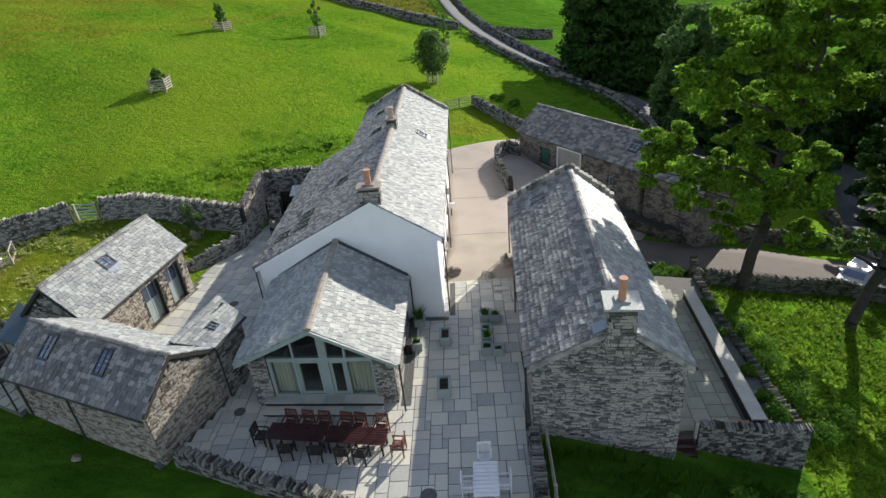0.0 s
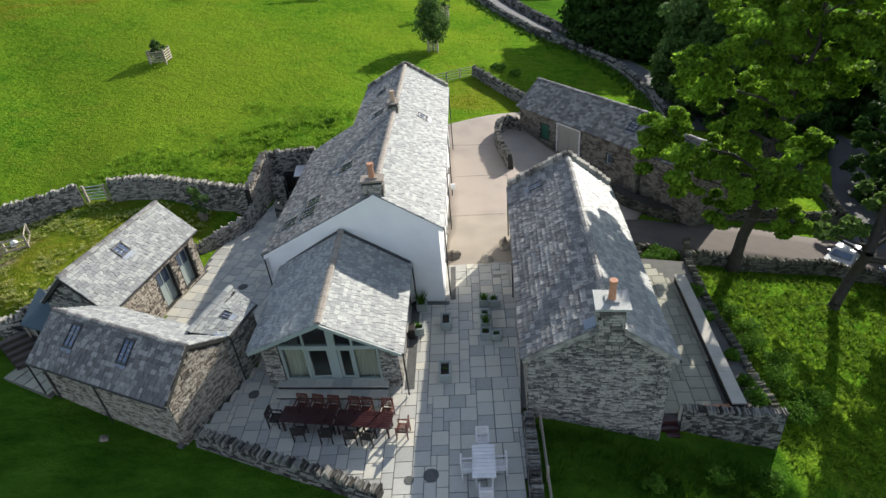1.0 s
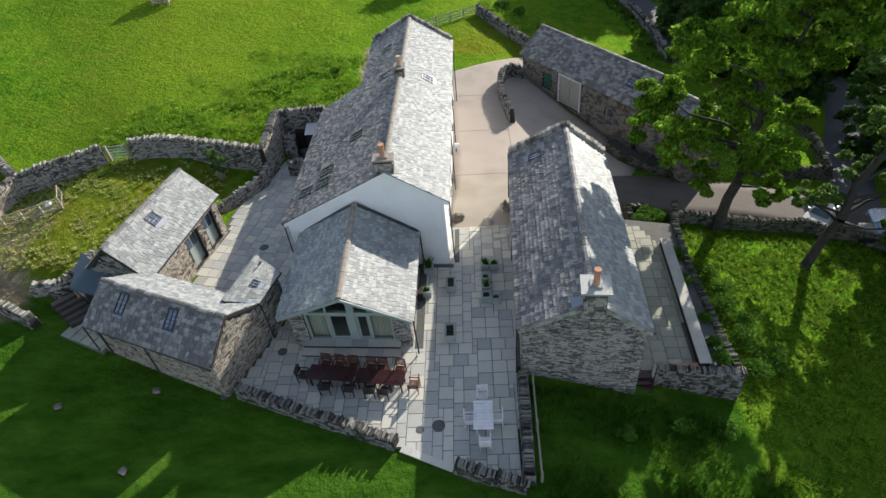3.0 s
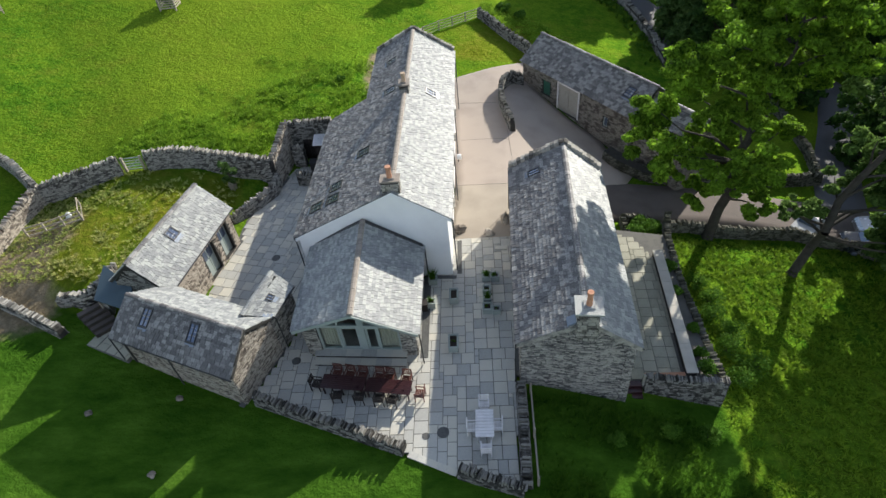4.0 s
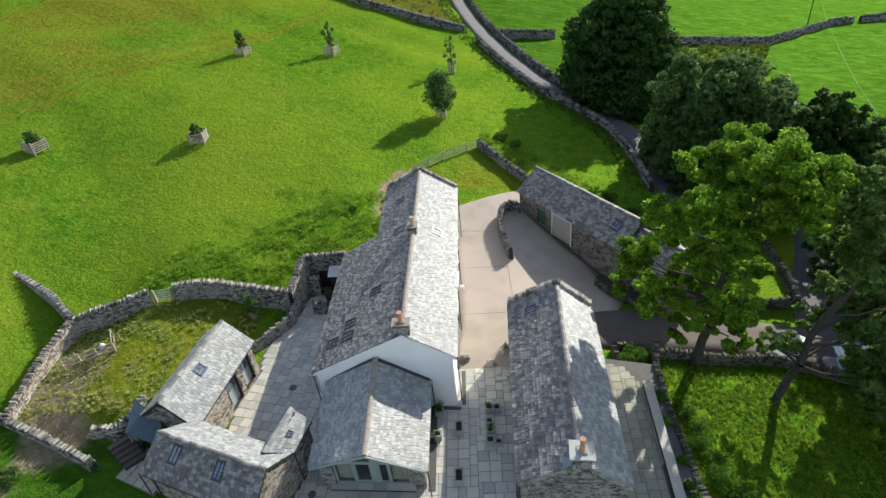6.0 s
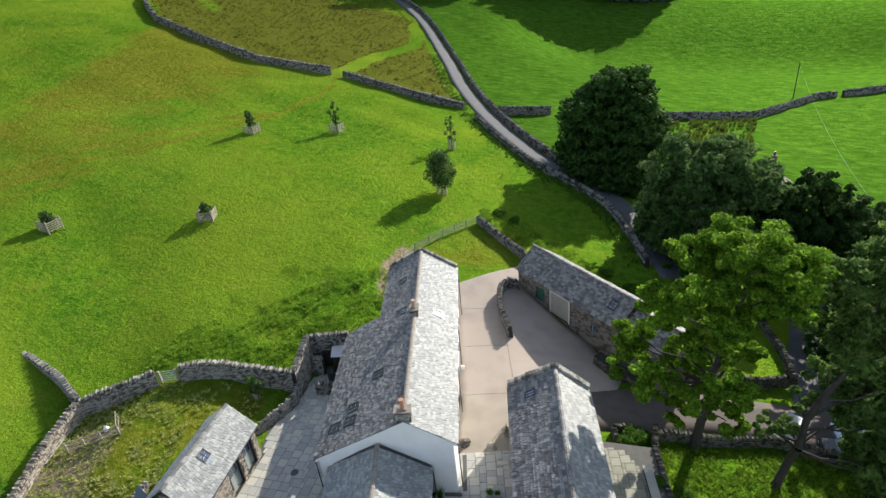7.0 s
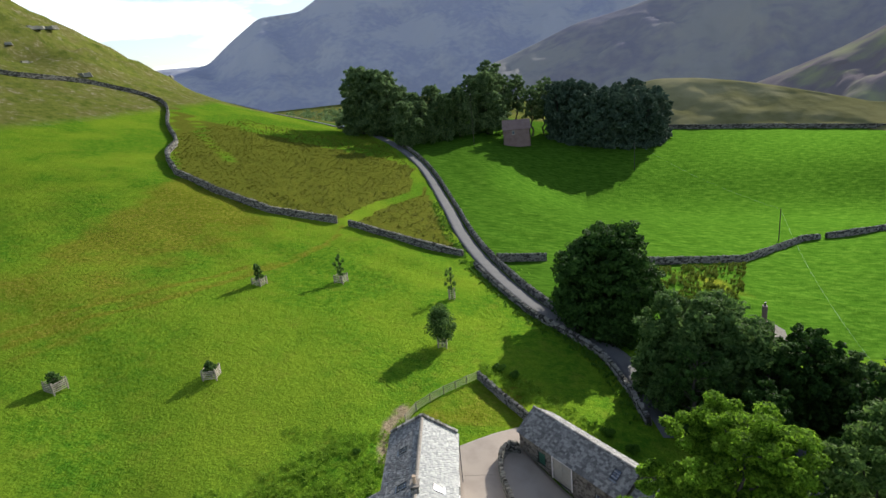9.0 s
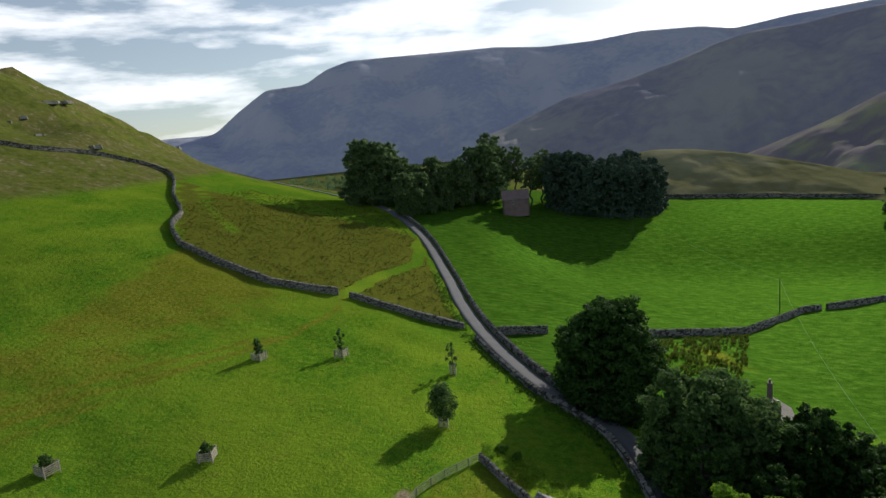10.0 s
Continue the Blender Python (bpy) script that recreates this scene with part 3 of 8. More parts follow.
# The haze of distance is mixed into the base colours of FAR and MID.
FELL_FAR = fell_material("hazed_far_fell", (0.32, 0.34, 0.44), (0.36, 0.375, 0.46), (0.42, 0.43, 0.48))
FELL_MID = fell_material("hazed_mid_fell", (0.24, 0.23, 0.275), (0.275, 0.265, 0.285), (0.32, 0.31, 0.30))
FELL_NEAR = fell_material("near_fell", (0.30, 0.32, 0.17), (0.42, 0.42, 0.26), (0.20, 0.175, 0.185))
FELL_MOOR = fell_material("moor_grass", (0.16, 0.155, 0.07), (0.215, 0.205, 0.10), (0.27, 0.25, 0.14))
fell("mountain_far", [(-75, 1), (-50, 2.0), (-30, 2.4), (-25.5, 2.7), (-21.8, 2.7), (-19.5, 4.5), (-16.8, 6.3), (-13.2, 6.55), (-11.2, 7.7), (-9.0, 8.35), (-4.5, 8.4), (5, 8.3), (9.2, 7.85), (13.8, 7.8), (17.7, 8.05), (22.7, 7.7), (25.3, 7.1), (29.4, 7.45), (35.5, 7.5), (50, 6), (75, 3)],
     2300, 620, -45, FELL_FAR, "long steep fell across the dale, blue haze in its colour", 3.1, (0, 260, 50))
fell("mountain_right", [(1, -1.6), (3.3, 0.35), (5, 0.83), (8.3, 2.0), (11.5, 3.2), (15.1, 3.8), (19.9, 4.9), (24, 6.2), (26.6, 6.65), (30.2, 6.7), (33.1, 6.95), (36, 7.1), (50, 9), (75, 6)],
     1250, 380, -45, FELL_MID, "fell flank sloping down to the valley, haze in its colour", 7.7, (0, 150, 40))
fell("hill_right", [(18, -6.5), (23, -4.6), (26.3, -3.3), (29.5, -2.1), (31.8, -1.2), (33.3, -0.5), (35.7, 0.75), (46, 3.0), (70, 4)],
     640, 200, -25, FELL_NEAR, "sunlit grassy shoulder with dark scree above the moor", 1.4, (0, 60, 16))
fell("moor", [(12, -4.4), (15, -3.0), (18.3, -2.35), (21.6, -2.55), (24.8, -3.05), (27.4, -3.6), (31.5, -4.6), (34.5, -5.4), (50, -6.2), (70, -6.5)],
     450, 100, -22, FELL_MOOR, "low tawny moor beyond the field wall", 5.2, (0, 30, 3.5))


# outcrops on the fellside
CRAG = surface("crag_rock", [(0.11, 0.11, 0.085), (0.19, 0.185, 0.145), (0.29, 0.28, 0.23)], 0.95, 0.3, 3, 0.8, 0.5, spec=0.05, dist=0.3)
rc = random.Random(41)
pc = Pile()
for x, y, z in FELLSIDE:
    if noise.noise(Vector((x / 26, y / 26, 7.7))) > rc.uniform(0.24, 0.6):
        for k in range(3):
            a, b, c = rc.uniform(1.2, 3.6), rc.uniform(0.8, 2.2), rc.uniform(0.2, 0.9)
            o = Vector((x + rc.uniform(-3, 3), y + rc.uniform(-3, 3), z - 1.3))
            t = rc.uniform(0, 3.1)
            u, v = Vector((math.cos(t), math.sin(t), 0)), Vector((-math.sin(t), math.cos(t), 0))
            low = [o + u * a * p + v * b * q for p, q in ((-1, -1), (1, -0.8), (0.9, 1), (-1, 0.9))]
            pc.hexa([tuple(q) for q in low] + [tuple(o + (q - o) * rc.uniform(0.4, 0.8) + Vector((0, 0, c * rc.uniform(0.7, 1.3) + 1.2))) for q in low])
tagged(new("crags", pc.mesh("crags", CRAG)), "grey rock outcrops on the grassy fellside", "rocks", kind="stuff")


# ---------------------------------------------------------------- stonework
rng = random.Random(11)


def stone_box(p, o, u, w, h, out, size_u, size_h, depth, r):
    """One rough block on a wall face: o its lower left corner, u along, h up, out away from the wall."""
    j = lambda a: r.uniform(-a, a)
    f = [o + u * (0.0 + j(0.012)) + h * j(0.012), o + u * (size_u + j(0.02)) + h * j(0.015),
         o + u * (size_u + j(0.02)) + h * (size_h + j(0.02)), o + u * j(0.02) + h * (size_h + j(0.02))]
    c = (f[0] + f[1] + f[2] + f[3]) / 4
    g = [c + (q - c) * 0.86 + out * (depth * r.uniform(0.7, 1.2)) for q in f]
    k = len(p.v)
    p.v.extend([tuple(q) for q in f + g])
    p.f.extend([(k + 4, k + 5, k + 6, k + 7), (k, k + 1, k + 5, k + 4), (k + 1, k + 2, k + 6, k + 5), (k + 2, k + 3, k + 7, k + 6), (k + 3, k, k + 4, k + 7)])


UNIT_STONE = {}


def unit_stone(material, v):
    key = (material.name, v)
    if key not in UNIT_STONE:
        p = Pile()
        stone_box(p, Vector((-0.5, 0, -0.5)), Vector((1, 0, 0)), None, Vector((0, 0, 1)), Vector((0, -1, 0)), 1, 1, 1, random.Random(v))
        UNIT_STONE[key] = p.mesh("stone", material)
    return UNIT_STONE[key]


def masonry(parent, p0, p1, z0, top, openings, material, course=(0.065, 0.13), length=(0.12, 0.36), depth=0.04, seed=0, singles=0):
    """Facing stones on the outer (right-hand) side of the line p0-p1. top: profile [(s, z)]."""
    r = random.Random(seed)
    a, b = Vector((*p0, 0)), Vector((*p1, 0))
    L = (b - a).length
    u = (b - a) / L
    out = Vector((u.y, -u.x, 0))
    up = Vector((0, 0, 1))
    ss, zz = [q[0] for q in top], [q[1] for q in top]
    p = Pile()
    z, made = z0, 0
    while z < max(zz):
        ch = r.uniform(*course)
        s = -r.uniform(0, 0.2)
        while s < L:
            w = r.uniform(*length)
            s0, s1 = max(s, 0), min(s + w, L)
            mid = (s0 + s1) / 2
            lim = min(np.interp(s0, ss, zz), np.interp(s1, ss, zz))
            if s1 - s0 > 0.06 and z + ch <= lim and not any(o[0] - 0.02 < s1 and s0 < o[1] + 0.02 and o[2] - 0.02 < z + ch and z < o[3] + 0.02 for o in openings):
                o = a + u * (s0 + 0.008) + up * (z + 0.008) + out * 0.002
                if made < singles:
                    ob = new("stone", unit_stone(material, made % 6))
                    x, y_, z_ = u * (s1 - s0 - 0.016), -out * depth * r.uniform(0.8, 1.3), up * (ch - 0.016)
                    c = o + u * (s1 - s0 - 0.016) / 2 + up * (ch - 0.016) / 2
                    ob.matrix_world = Matrix(((x.x, y_.x, z_.x, c.x), (x.y, y_.y, z_.y, c.y), (x.z, y_.z, z_.z, c.z), (0, 0, 0, 1)))
                    ob.parent = parent
                    made += 1
                else:
                    stone_box(p, o, u, None, up, out, s1 - s0 - 0.016, ch - 0.016, depth, r)
            s += w
        z += ch
    if p.v:
        part("stonework", p, material, parent, kind="stuff")


def wall_solid(p, p0, p1, z0, top, openings, thick):
    """A wall from p0 to p1 (outer face on its right), with a sloping top and openings cut through."""
    a, b = Vector((*p0, 0)), Vector((*p1, 0))
    L = (b - a).length
    u = (b - a) / L
    inn = Vector((-u.y, u.x, 0)) * thick
    ss, zz = [q[0] for q in top], [q[1] for q in top]
    cuts = sorted({0.0, L, *[min(max(q, 0), L) for q in ss], *[q for o in openings for q in o[:2]]})
    for s0, s1 in zip(cuts, cuts[1:]):
        if s1 - s0 < 1e-4:
            continue
        m = (s0 + s1) / 2
        holes = sorted((o[2], o[3]) for o in openings if o[0] <= m <= o[1])
        t0, t1 = float(np.interp(s0, ss, zz)), float(np.interp(s1, ss, zz))
        lo = z0
        for hb, ht in holes + [(None, None)]:
            za, zb = (t0, t1) if hb is None else (hb, hb)
            if min(za, zb) > lo + 1e-3:
                A, B = a + u * s0, a + u * s1
                q = [A, B, B + inn, A + inn]
                zt = [za, zb, zb, za]
                p.hexa([(v.x, v.y, lo) for v in q] + [(v.x, v.y, h) for v, h in zip(q, zt)])
            if ht is not None:
                lo = ht


UNIT_SLATE = {}


def unit_slate(material):
    if material.name not in UNIT_SLATE:
        p = Pile()
        p.add([(-0.5, -0.5, 0), (0.5, -0.5, 0), (0.5, 0.5, -0.6), (-0.5, 0.5, -0.6), (-0.49, -0.48, 1), (0.48, -0.5, 1), (0.49, 0.5, 0.1), (-0.5, 0.5, 0.1)],
              [(4, 5, 6, 7), (0, 1, 5, 4), (1, 2, 6, 5), (3, 0, 4, 7)])
        UNIT_SLATE[material.name] = p.mesh("slate", material)
    return UNIT_SLATE[material.name]


def slope(roof, e0, e1, r1, r0, material, width=0.36, gauge=0.25, singles=0, seed=0, holes=(), thick=0.042):
    """Slates on one roof slope, in courses from the eave e0-e1 up to the ridge r0-r1."""
    r = random.Random(seed)
    e0, e1, r1, r0 = (Vector(q) for q in (e0, e1, r1, r0))
    P = lambda s, t: (e0.lerp(e1, s)).lerp(r0.lerp(r1, s), t)
    nrm = (e1 - e0).cross(r0 - e0).normalized()
    if nrm.z < 0:
        nrm = -nrm
    H = ((r0 - e0).length + (r1 - e1).length) / 2
    n = max(2, round(H / gauge))
    p, made = Pile(), 0
    flip = (e1 - e0).cross(r0 - e0).z < 0
    for j in range(n):
        t0, t1 = j / n - (0.02 if j == 0 else 0), min(1.0, (j + 1.15) / n)
        L = (P(1, t0) - P(0, t0)).length
        s = -r.uniform(0, width) / L
        while s < 1:
            w = width * r.uniform(0.62, 1.35) / L
            a, b = max(s, 0) + 0.008 / L, min(s + w, 1) - 0.008 / L
            s += w
            if b - a < 0.05 / L:
                continue
            mid, mt = (a + b) / 2, (t0 + t1) / 2
            if any(h[0] < mid < h[1] and h[2] < mt < h[3] for h in holes):
                continue
            lift = thick * r.uniform(0.75, 1.5)
            A, B, C, D = P(a, t0), P(b, t0), P(b, t1), P(a, t1)
            if made < singles:
                ob = new("slate", unit_slate(material))
                x = (B - A + C - D) / 2
                y = (D + C - A - B) / 2
                z = nrm * lift
                if flip:
                    x = -x
                c = (A + B + C + D) / 4 + nrm * 0.012
                ob.matrix_world = Matrix(((x.x, y.x, z.x, c.x), (x.y, y.y, z.y, c.y), (x.z, y.z, z.z, c.z), (0, 0, 0, 1)))
                ob.parent = roof
                made += 1
            else:
                k = len(p.v)
                dz = nrm * (0.010)
                up0, up1 = nrm * (lift + 0.012), nrm * 0.016
                tw = nrm * r.uniform(-0.006, 0.006)
                p.v.extend(tuple(q) for q in (A + dz, B + dz, C - dz, D - dz, A + up0 + tw, B + up0 - tw, C + up1, D + up1))
                p.f.extend([tuple(k + i for i in f) for f in ((4, 5, 6, 7), (0, 1, 5, 4), (1, 2, 6, 5), (3, 0, 4, 7))])
    part("slate_rest", p, material, roof, kind="stuff")


def roof_slab(p, e0, e1, r1, r0, thick=0.16):
    q = [Vector(v) for v in (e0, e1, r1, r0)]
    n = (q[1] - q[0]).cross(q[3] - q[0]).normalized()
    if n.z < 0:
        n = -n
        q = [q[1], q[0], q[3], q[2]]
    at_ = lambda s, t: q[0].lerp(q[1], s).lerp(q[3].lerp(q[2], s), t) - n * 0.02
    k = 6
    for i in range(k):
        for j in range(k):
            c = [at_(i / k, j / k), at_((i + 1) / k, j / k), at_((i + 1) / k, (j + 1) / k), at_(i / k, (j + 1) / k)]
            p.add([tuple(v) for v in c], [(0, 1, 2, 3)])
            p.add([tuple(v - n * thick) for v in c], [(3, 2, 1, 0)])
            for a, b, on in ((0, 1, j == 0), (1, 2, i == k - 1), (2, 3, j == k - 1), (3, 0, i == 0)):
                if on:
                    p.add([tuple(v) for v in (c[a] - n * thick, c[b] - n * thick, c[b], c[a])], [(0, 1, 2, 3)])
    p.weld()


def ridge_tiles(roof, a, b, material, size=0.45, rad=0.15):
    a, b = Vector(a), Vector(b)
    n = max(2, round((b - a).length / size))
    u = (b - a).normalized()
    w = u.cross(Vector((0, 0, 1))).normalized()
    r = random.Random(n)
    for i in range(n):
        p = Pile()
        A, B = a.lerp(b, (i + 0.02) / n), a.lerp(b, (i + 0.99) / n)
        j = Vector((0, 0, r.uniform(-0.01, 0.012)))
        vs = []
        for c in (A + j, B + j):
            for ang in (0, 45, 90, 135, 180):
                q = radians(ang)
                vs.append(tuple(c + w * rad * 1.15 * math.cos(q) + Vector((0, 0, rad * 0.75 * math.sin(q) - 0.03))))
        p.add(vs, [(i_, i_ + 1, i_ + 6, i_ + 5) for i_ in range(4)] + [(4, 3, 2, 1, 0), (5, 6, 7, 8, 9)])
        part("ridge_tile", p, material, roof)


def coping(roof, a, b, n, material, name="coping_stone", size=(0.34, 0.34, 0.30)):
    a, b = Vector(a), Vector(b)
    u = (b - a).normalized()
    r = random.Random(n)
    for i in range(n):
        p = Pile()
        c = a.lerp(b, (i + 0.5) / n) + Vector((0, 0, 0.09 + r.uniform(-0.02, 0.03)))
        rot = u.to_track_quat("X", "Z").to_matrix()
        tilt = Matrix.Rotation(radians(r.uniform(14, 24)), 3, "Y")
        L = (b - a).length / n
        p.box(c, (L * 0.92, size[1] * r.uniform(0.85, 1.1), size[2] * r.uniform(0.8, 1.15)), rot @ tilt)
        part(name, p, material, roof)


def rooflight(roof, e0, e1, r1, r0, s0, s1, t0, t1, name="rooflight"):
    """A framed roof window lying in a slope."""
    e0, e1, r1, r0 = (Vector(q) for q in (e0, e1, r1, r0))
    P = lambda s, t: (e0.lerp(e1, s)).lerp(r0.lerp(r1, s), t)
    n = (e1 - e0).cross(r0 - e0).normalized()
    n = n if n.z > 0 else -n
    q = [P(s0, t0), P(s1, t0), P(s1, t1), P(s0, t1)]
    c = sum(q, Vector()) / 4
    fr = Pile()
    k = [c + (v - c) * 0.80 for v in q]
    for i in range(4):
        j = (i + 1) % 4
        fr.hexa([tuple(v) for v in (q[i], q[j], k[j], k[i])] + [tuple(v + n * 0.09) for v in (q[i], q[j], k[j], k[i])])
    bar = [(k[0] + k[1]) / 2, (k[3] + k[2]) / 2]
    x = (k[1] - k[0]).normalized() * 0.025
    fr.hexa([tuple(v) for v in (bar[0] - x, bar[0] + x, bar[1] + x, bar[1] - x)] + [tuple(v + n * 0.075) for v in (bar[0] - x, bar[0] + x, bar[1] + x, bar[1] - x)])
    ob = part(name, fr, DARK_METAL, roof, "dark metal framed rooflight")
    gl = Pile()
    gl.hexa([tuple(v) for v in k] + [tuple(v + n * 0.05) for v in k])
    part("pane", gl, ROOFLIGHT, ob)
    fl = Pile()
    d = (q[0] - q[3]).normalized() * 0.22
    fl.hexa([tuple(v + n * 0.035) for v in (q[0], q[1], q[1] + d, q[0] + d)] + [tuple(v + n * 0.045) for v in (q[0], q[1], q[1] + d, q[0] + d)])
    part("flashing", fl, LEAD, ob)


def gutter(house, a, b, downs=(), z_low=0.1):
    a, b = Vector(a), Vector(b)
    p = Pile()
    p.tube(a, b, 0.055, 0.055, 8)
    g = part("gutter", p, DARK_METAL, house, "black half-round gutter")
    for s in downs:
        d = Pile()
        t = a.lerp(b, s)
        d.tube(t, (t.x, t.y, gz(t.x, t.y) + z_low), 0.04, 0.04, 8)
        part("downpipe", d, DARK_METAL, house)


def chimney(house, c, size, z0, z1, pot_h, pot_mat, yaw=0, cap=True, pot_r=0.13, tall=False):
    """A stone stack on the ridge with a slab and a pot."""
    x, y = c
    core = Pile()
    R = Matrix.Rotation(yaw, 3, "Z")
    core.box((x, y, (z0 + z1) / 2), (size[0], size[1], z1 - z0), R)
    st = part("chimney", core, MORTAR, house, "grey stone chimney stack")
    cs = [Vector((x, y, 0)) + R @ Vector((a * size[0] / 2, b * size[1] / 2, 0)) for a, b in ((-1, -1), (1, -1), (1, 1), (-1, 1))]
    for i in range(4):
        p0, p1 = cs[i], cs[(i + 1) % 4]
        masonry(st, (p0.x, p0.y), (p1.x, p1.y), z0, [(0, z1), ((p1 - p0).length, z1)], (), STONE, seed=i + int(abs(x) * 7), course=(0.12, 0.2), length=(0.22, 0.45))
    k = Pile()
    k.box((x, y, z1 + 0.05), (size[0] + (0.36 if tall else 0.18), size[1] + (0.3 if tall else 0.18), 0.1), R)
    k.box((x, y, z1 + 0.13), (size[0] * 0.55, size[1] * 0.55, 0.08), R)
    part("cap", k, SLATE if tall else RIDGE, st)
    q = Pile()
    q.tube((x, y, z1 + 0.1), (x, y, z1 + 0.1 + pot_h), pot_r * 1.1, pot_r * 0.9, 14)
    q.tube((x, y, z1 + pot_h), (x, y, z1 + 0.16 + pot_h), pot_r * 1.15, pot_r * 1.15, 14)
    part("chimney_pot", q, pot_mat, st, smooth=False)


# ---------------------------------------------------------------- farmhouse, white-rendered
def lerp3(a, b, t):
    return tuple(Vector(a).lerp(Vector(b), t))


def window(house, p0, p1, s0, s1, z0, z1, depth=0.12, name="window", bars=1, mat=None, sill=True, inset=0.1, glassmat=None):
    """Frame, panes and sill in an opening of the wall p0-p1 (outer side on the right)."""
    a, b = Vector((*p0, 0)), Vector((*p1, 0))
    u = (b - a).normalized()
    out = Vector((u.y, -u.x, 0))
    R = Matrix((u, -out, Vector((0, 0, 1)))).transposed()
    c = a + u * (s0 + s1) / 2 - out * inset
    w, h = s1 - s0, z1 - z0
    fr = Pile()
    t = 0.07
    for dx, dz, sx, sz in ((-w / 2 + t / 2, 0, t, h), (w / 2 - t / 2, 0, t, h), (0, -h / 2 + t / 2, w - 2 * t, t), (0, h / 2 - t / 2, w - 2 * t, t)):
        fr.box(c + u * dx + Vector((0, 0, (z0 + z1) / 2 + dz)), (sx, 0.08, sz), R)
    for i in range(bars):
        fr.box(c + u * (-w / 2 + w * (i + 1) / (bars + 1)) + Vector((0, 0, (z0 + z1) / 2)), (0.05, 0.06, h - 2 * t), R)
    f = part(name, fr, mat or FRAME_GREEN, house)
    for i in range(bars + 1):
        g = Pile()
        g.box(c + u * (-w / 2 + w * (i + 0.5) / (bars + 1)) + Vector((0, 0, (z0 + z1) / 2)), (w / (bars + 1) - 0.06, 0.012, h - 0.12), R)
        o = part("pane", g, glassmat or ROOFLIGHT, f)
    if sill:
        q = Pile()
        q.box(a + u * (s0 + s1) / 2 + out * 0.03 + Vector((0, 0, z0 - 0.05)), (w + 0.2, 0.24, 0.09), R)
        part("sill", q, STONE, f)
    return f


def build_farmhouse():
    h = thing("farmhouse", "long white-rendered farmhouse with a grey slate roof", "house", (-5, 36, 0))
    h.location = (0, 0, 0)
    ef, eb = (-1.10, 24.9, 4.85), (-0.95, 47.7, 4.85)
    rf, rb = (-4.45, 25.05, 6.98), (-4.35, 47.95, 6.98)
    lf, lm = (-11.07, 25.45, 3.5), (-10.98, 39.6, 3.5)
    rm = lerp3(rf, rb, (39.6 - 25.05) / 22.9)
    nm, nb = (-7.75, 39.6, 5.12), (-7.75, 48.2, 5.12)
    sw, se, ne, nw = (-10.85, 25.5), (-1.35, 24.97), (-1.2, 47.5), (-7.5, 47.85)
    jn, js = (-7.5, 39.4), (-10.78, 39.4)
    w = Pile()
    Ls = math.dist(sw, se)
    wall_solid(w, sw, se, -0.4, [(0, 3.42), (6.4, 6.76), (Ls, 4.8)], (), 0.5)
    east_open = [(s, s + 0.9, 0.7, 1.8) for s in (3.0, 6.2, 11.5, 15.0, 19.0)] + [(8.8, 9.8, -0.95, 1.1)] + [(s, s + 0.8, 3.0, 3.9) for s in (3.0, 6.2, 11.5, 15.0, 19.0)]
    Le = math.dist(se, ne)
    wall_solid(w, se, ne, -1.6, [(0, 4.75), (Le, 4.75)], east_open, 0.5)
    Ln = math.dist(ne, nw)
    wall_solid(w, ne, nw, -1.2, [(0, 4.8), (3.15, 6.8), (Ln, 5.1)], (), 0.5)
    wall_solid(w, nw, jn, -0.4, [(0, 5.05), (math.dist(nw, jn), 5.05)], (), 0.5)
    wall_solid(w, jn, js, -0.4, [(0, 5.05), (math.dist(jn, js), 3.45)], (), 0.5)
    wall_solid(w, js, sw, -0.4, [(0, 3.42), (math.dist(js, sw), 3.42)], [(3.2, 4.2, 1.0, 2.0), (8.2, 9.2, 0.0, 2.05), (10.8, 11.8, 1.0, 2.0)], 0.5)
    part("wall", w.weld(), RENDER, h, "white lime-rendered wall")
    for s0, s1, z0, z1 in east_open:
        window(h, se, ne, s0, s1, z0, z1, name="door" if z0 < -0.5 else "window", sill=z0 > -0.5)
    for s0, s1, z0, z1 in [(3.2, 4.2, 1.0, 2.0), (8.2, 9.2, 0.0, 2.05), (10.8, 11.8, 1.0, 2.0)]:
        window(h, js, sw, s0, s1, z0, z1, name="door" if z0 < 0.5 else "window", sill=z0 > 0.5)
    slab = Pile()
    roof_slab(slab, ef, eb, rb, rf)
    roof_slab(slab, lf, lm, rm, rf)
    roof_slab(slab, nm, nb, rb, rm)
    roof = part("roof", slab, MORTAR, h, "weathered grey slate roof with lichen")
    # the render runs up over the verge of the south gable
    for e, r_ in ((ef, rf), (lf, rf)):
        q = Pile()
        A, B, dn, th = Vector(e) + Vector((0, -0.012, -0.03)), Vector(r_) + Vector((0, -0.012, -0.03)), Vector((0, 0, -0.24)), Vector((0, 0.05, 0))
        q.hexa([tuple(v) for v in (A + dn, B + dn, B + dn + th, A + dn + th)] + [tuple(v) for v in (A, B, B + th, A + th)])
        part("verge", q, RENDER, h)
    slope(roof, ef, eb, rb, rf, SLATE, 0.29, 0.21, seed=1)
    # the west slopes carry their shade in a darker slate colour
    slope(roof, lf, lm, rm, rf, SLATE_OLD_OR_SHADED, 0.28, 0.20, seed=2, singles=300)
    slope(roof, nm, nb, rb, rm, SLATE_OLD_OR_SHADED, 0.28, 0.20, seed=3)
    ridge_tiles(roof, (rf[0], rf[1] + 0.3, rf[2] + 0.05), (rb[0], rb[1] - 0.3, rb[2] + 0.05), RIDGE)
    coping(roof, (eb[0], eb[1] + 0.05, eb[2] + 0.05), (rb[0], rb[1] + 0.05, rb[2] + 0.05), 15, STONE)
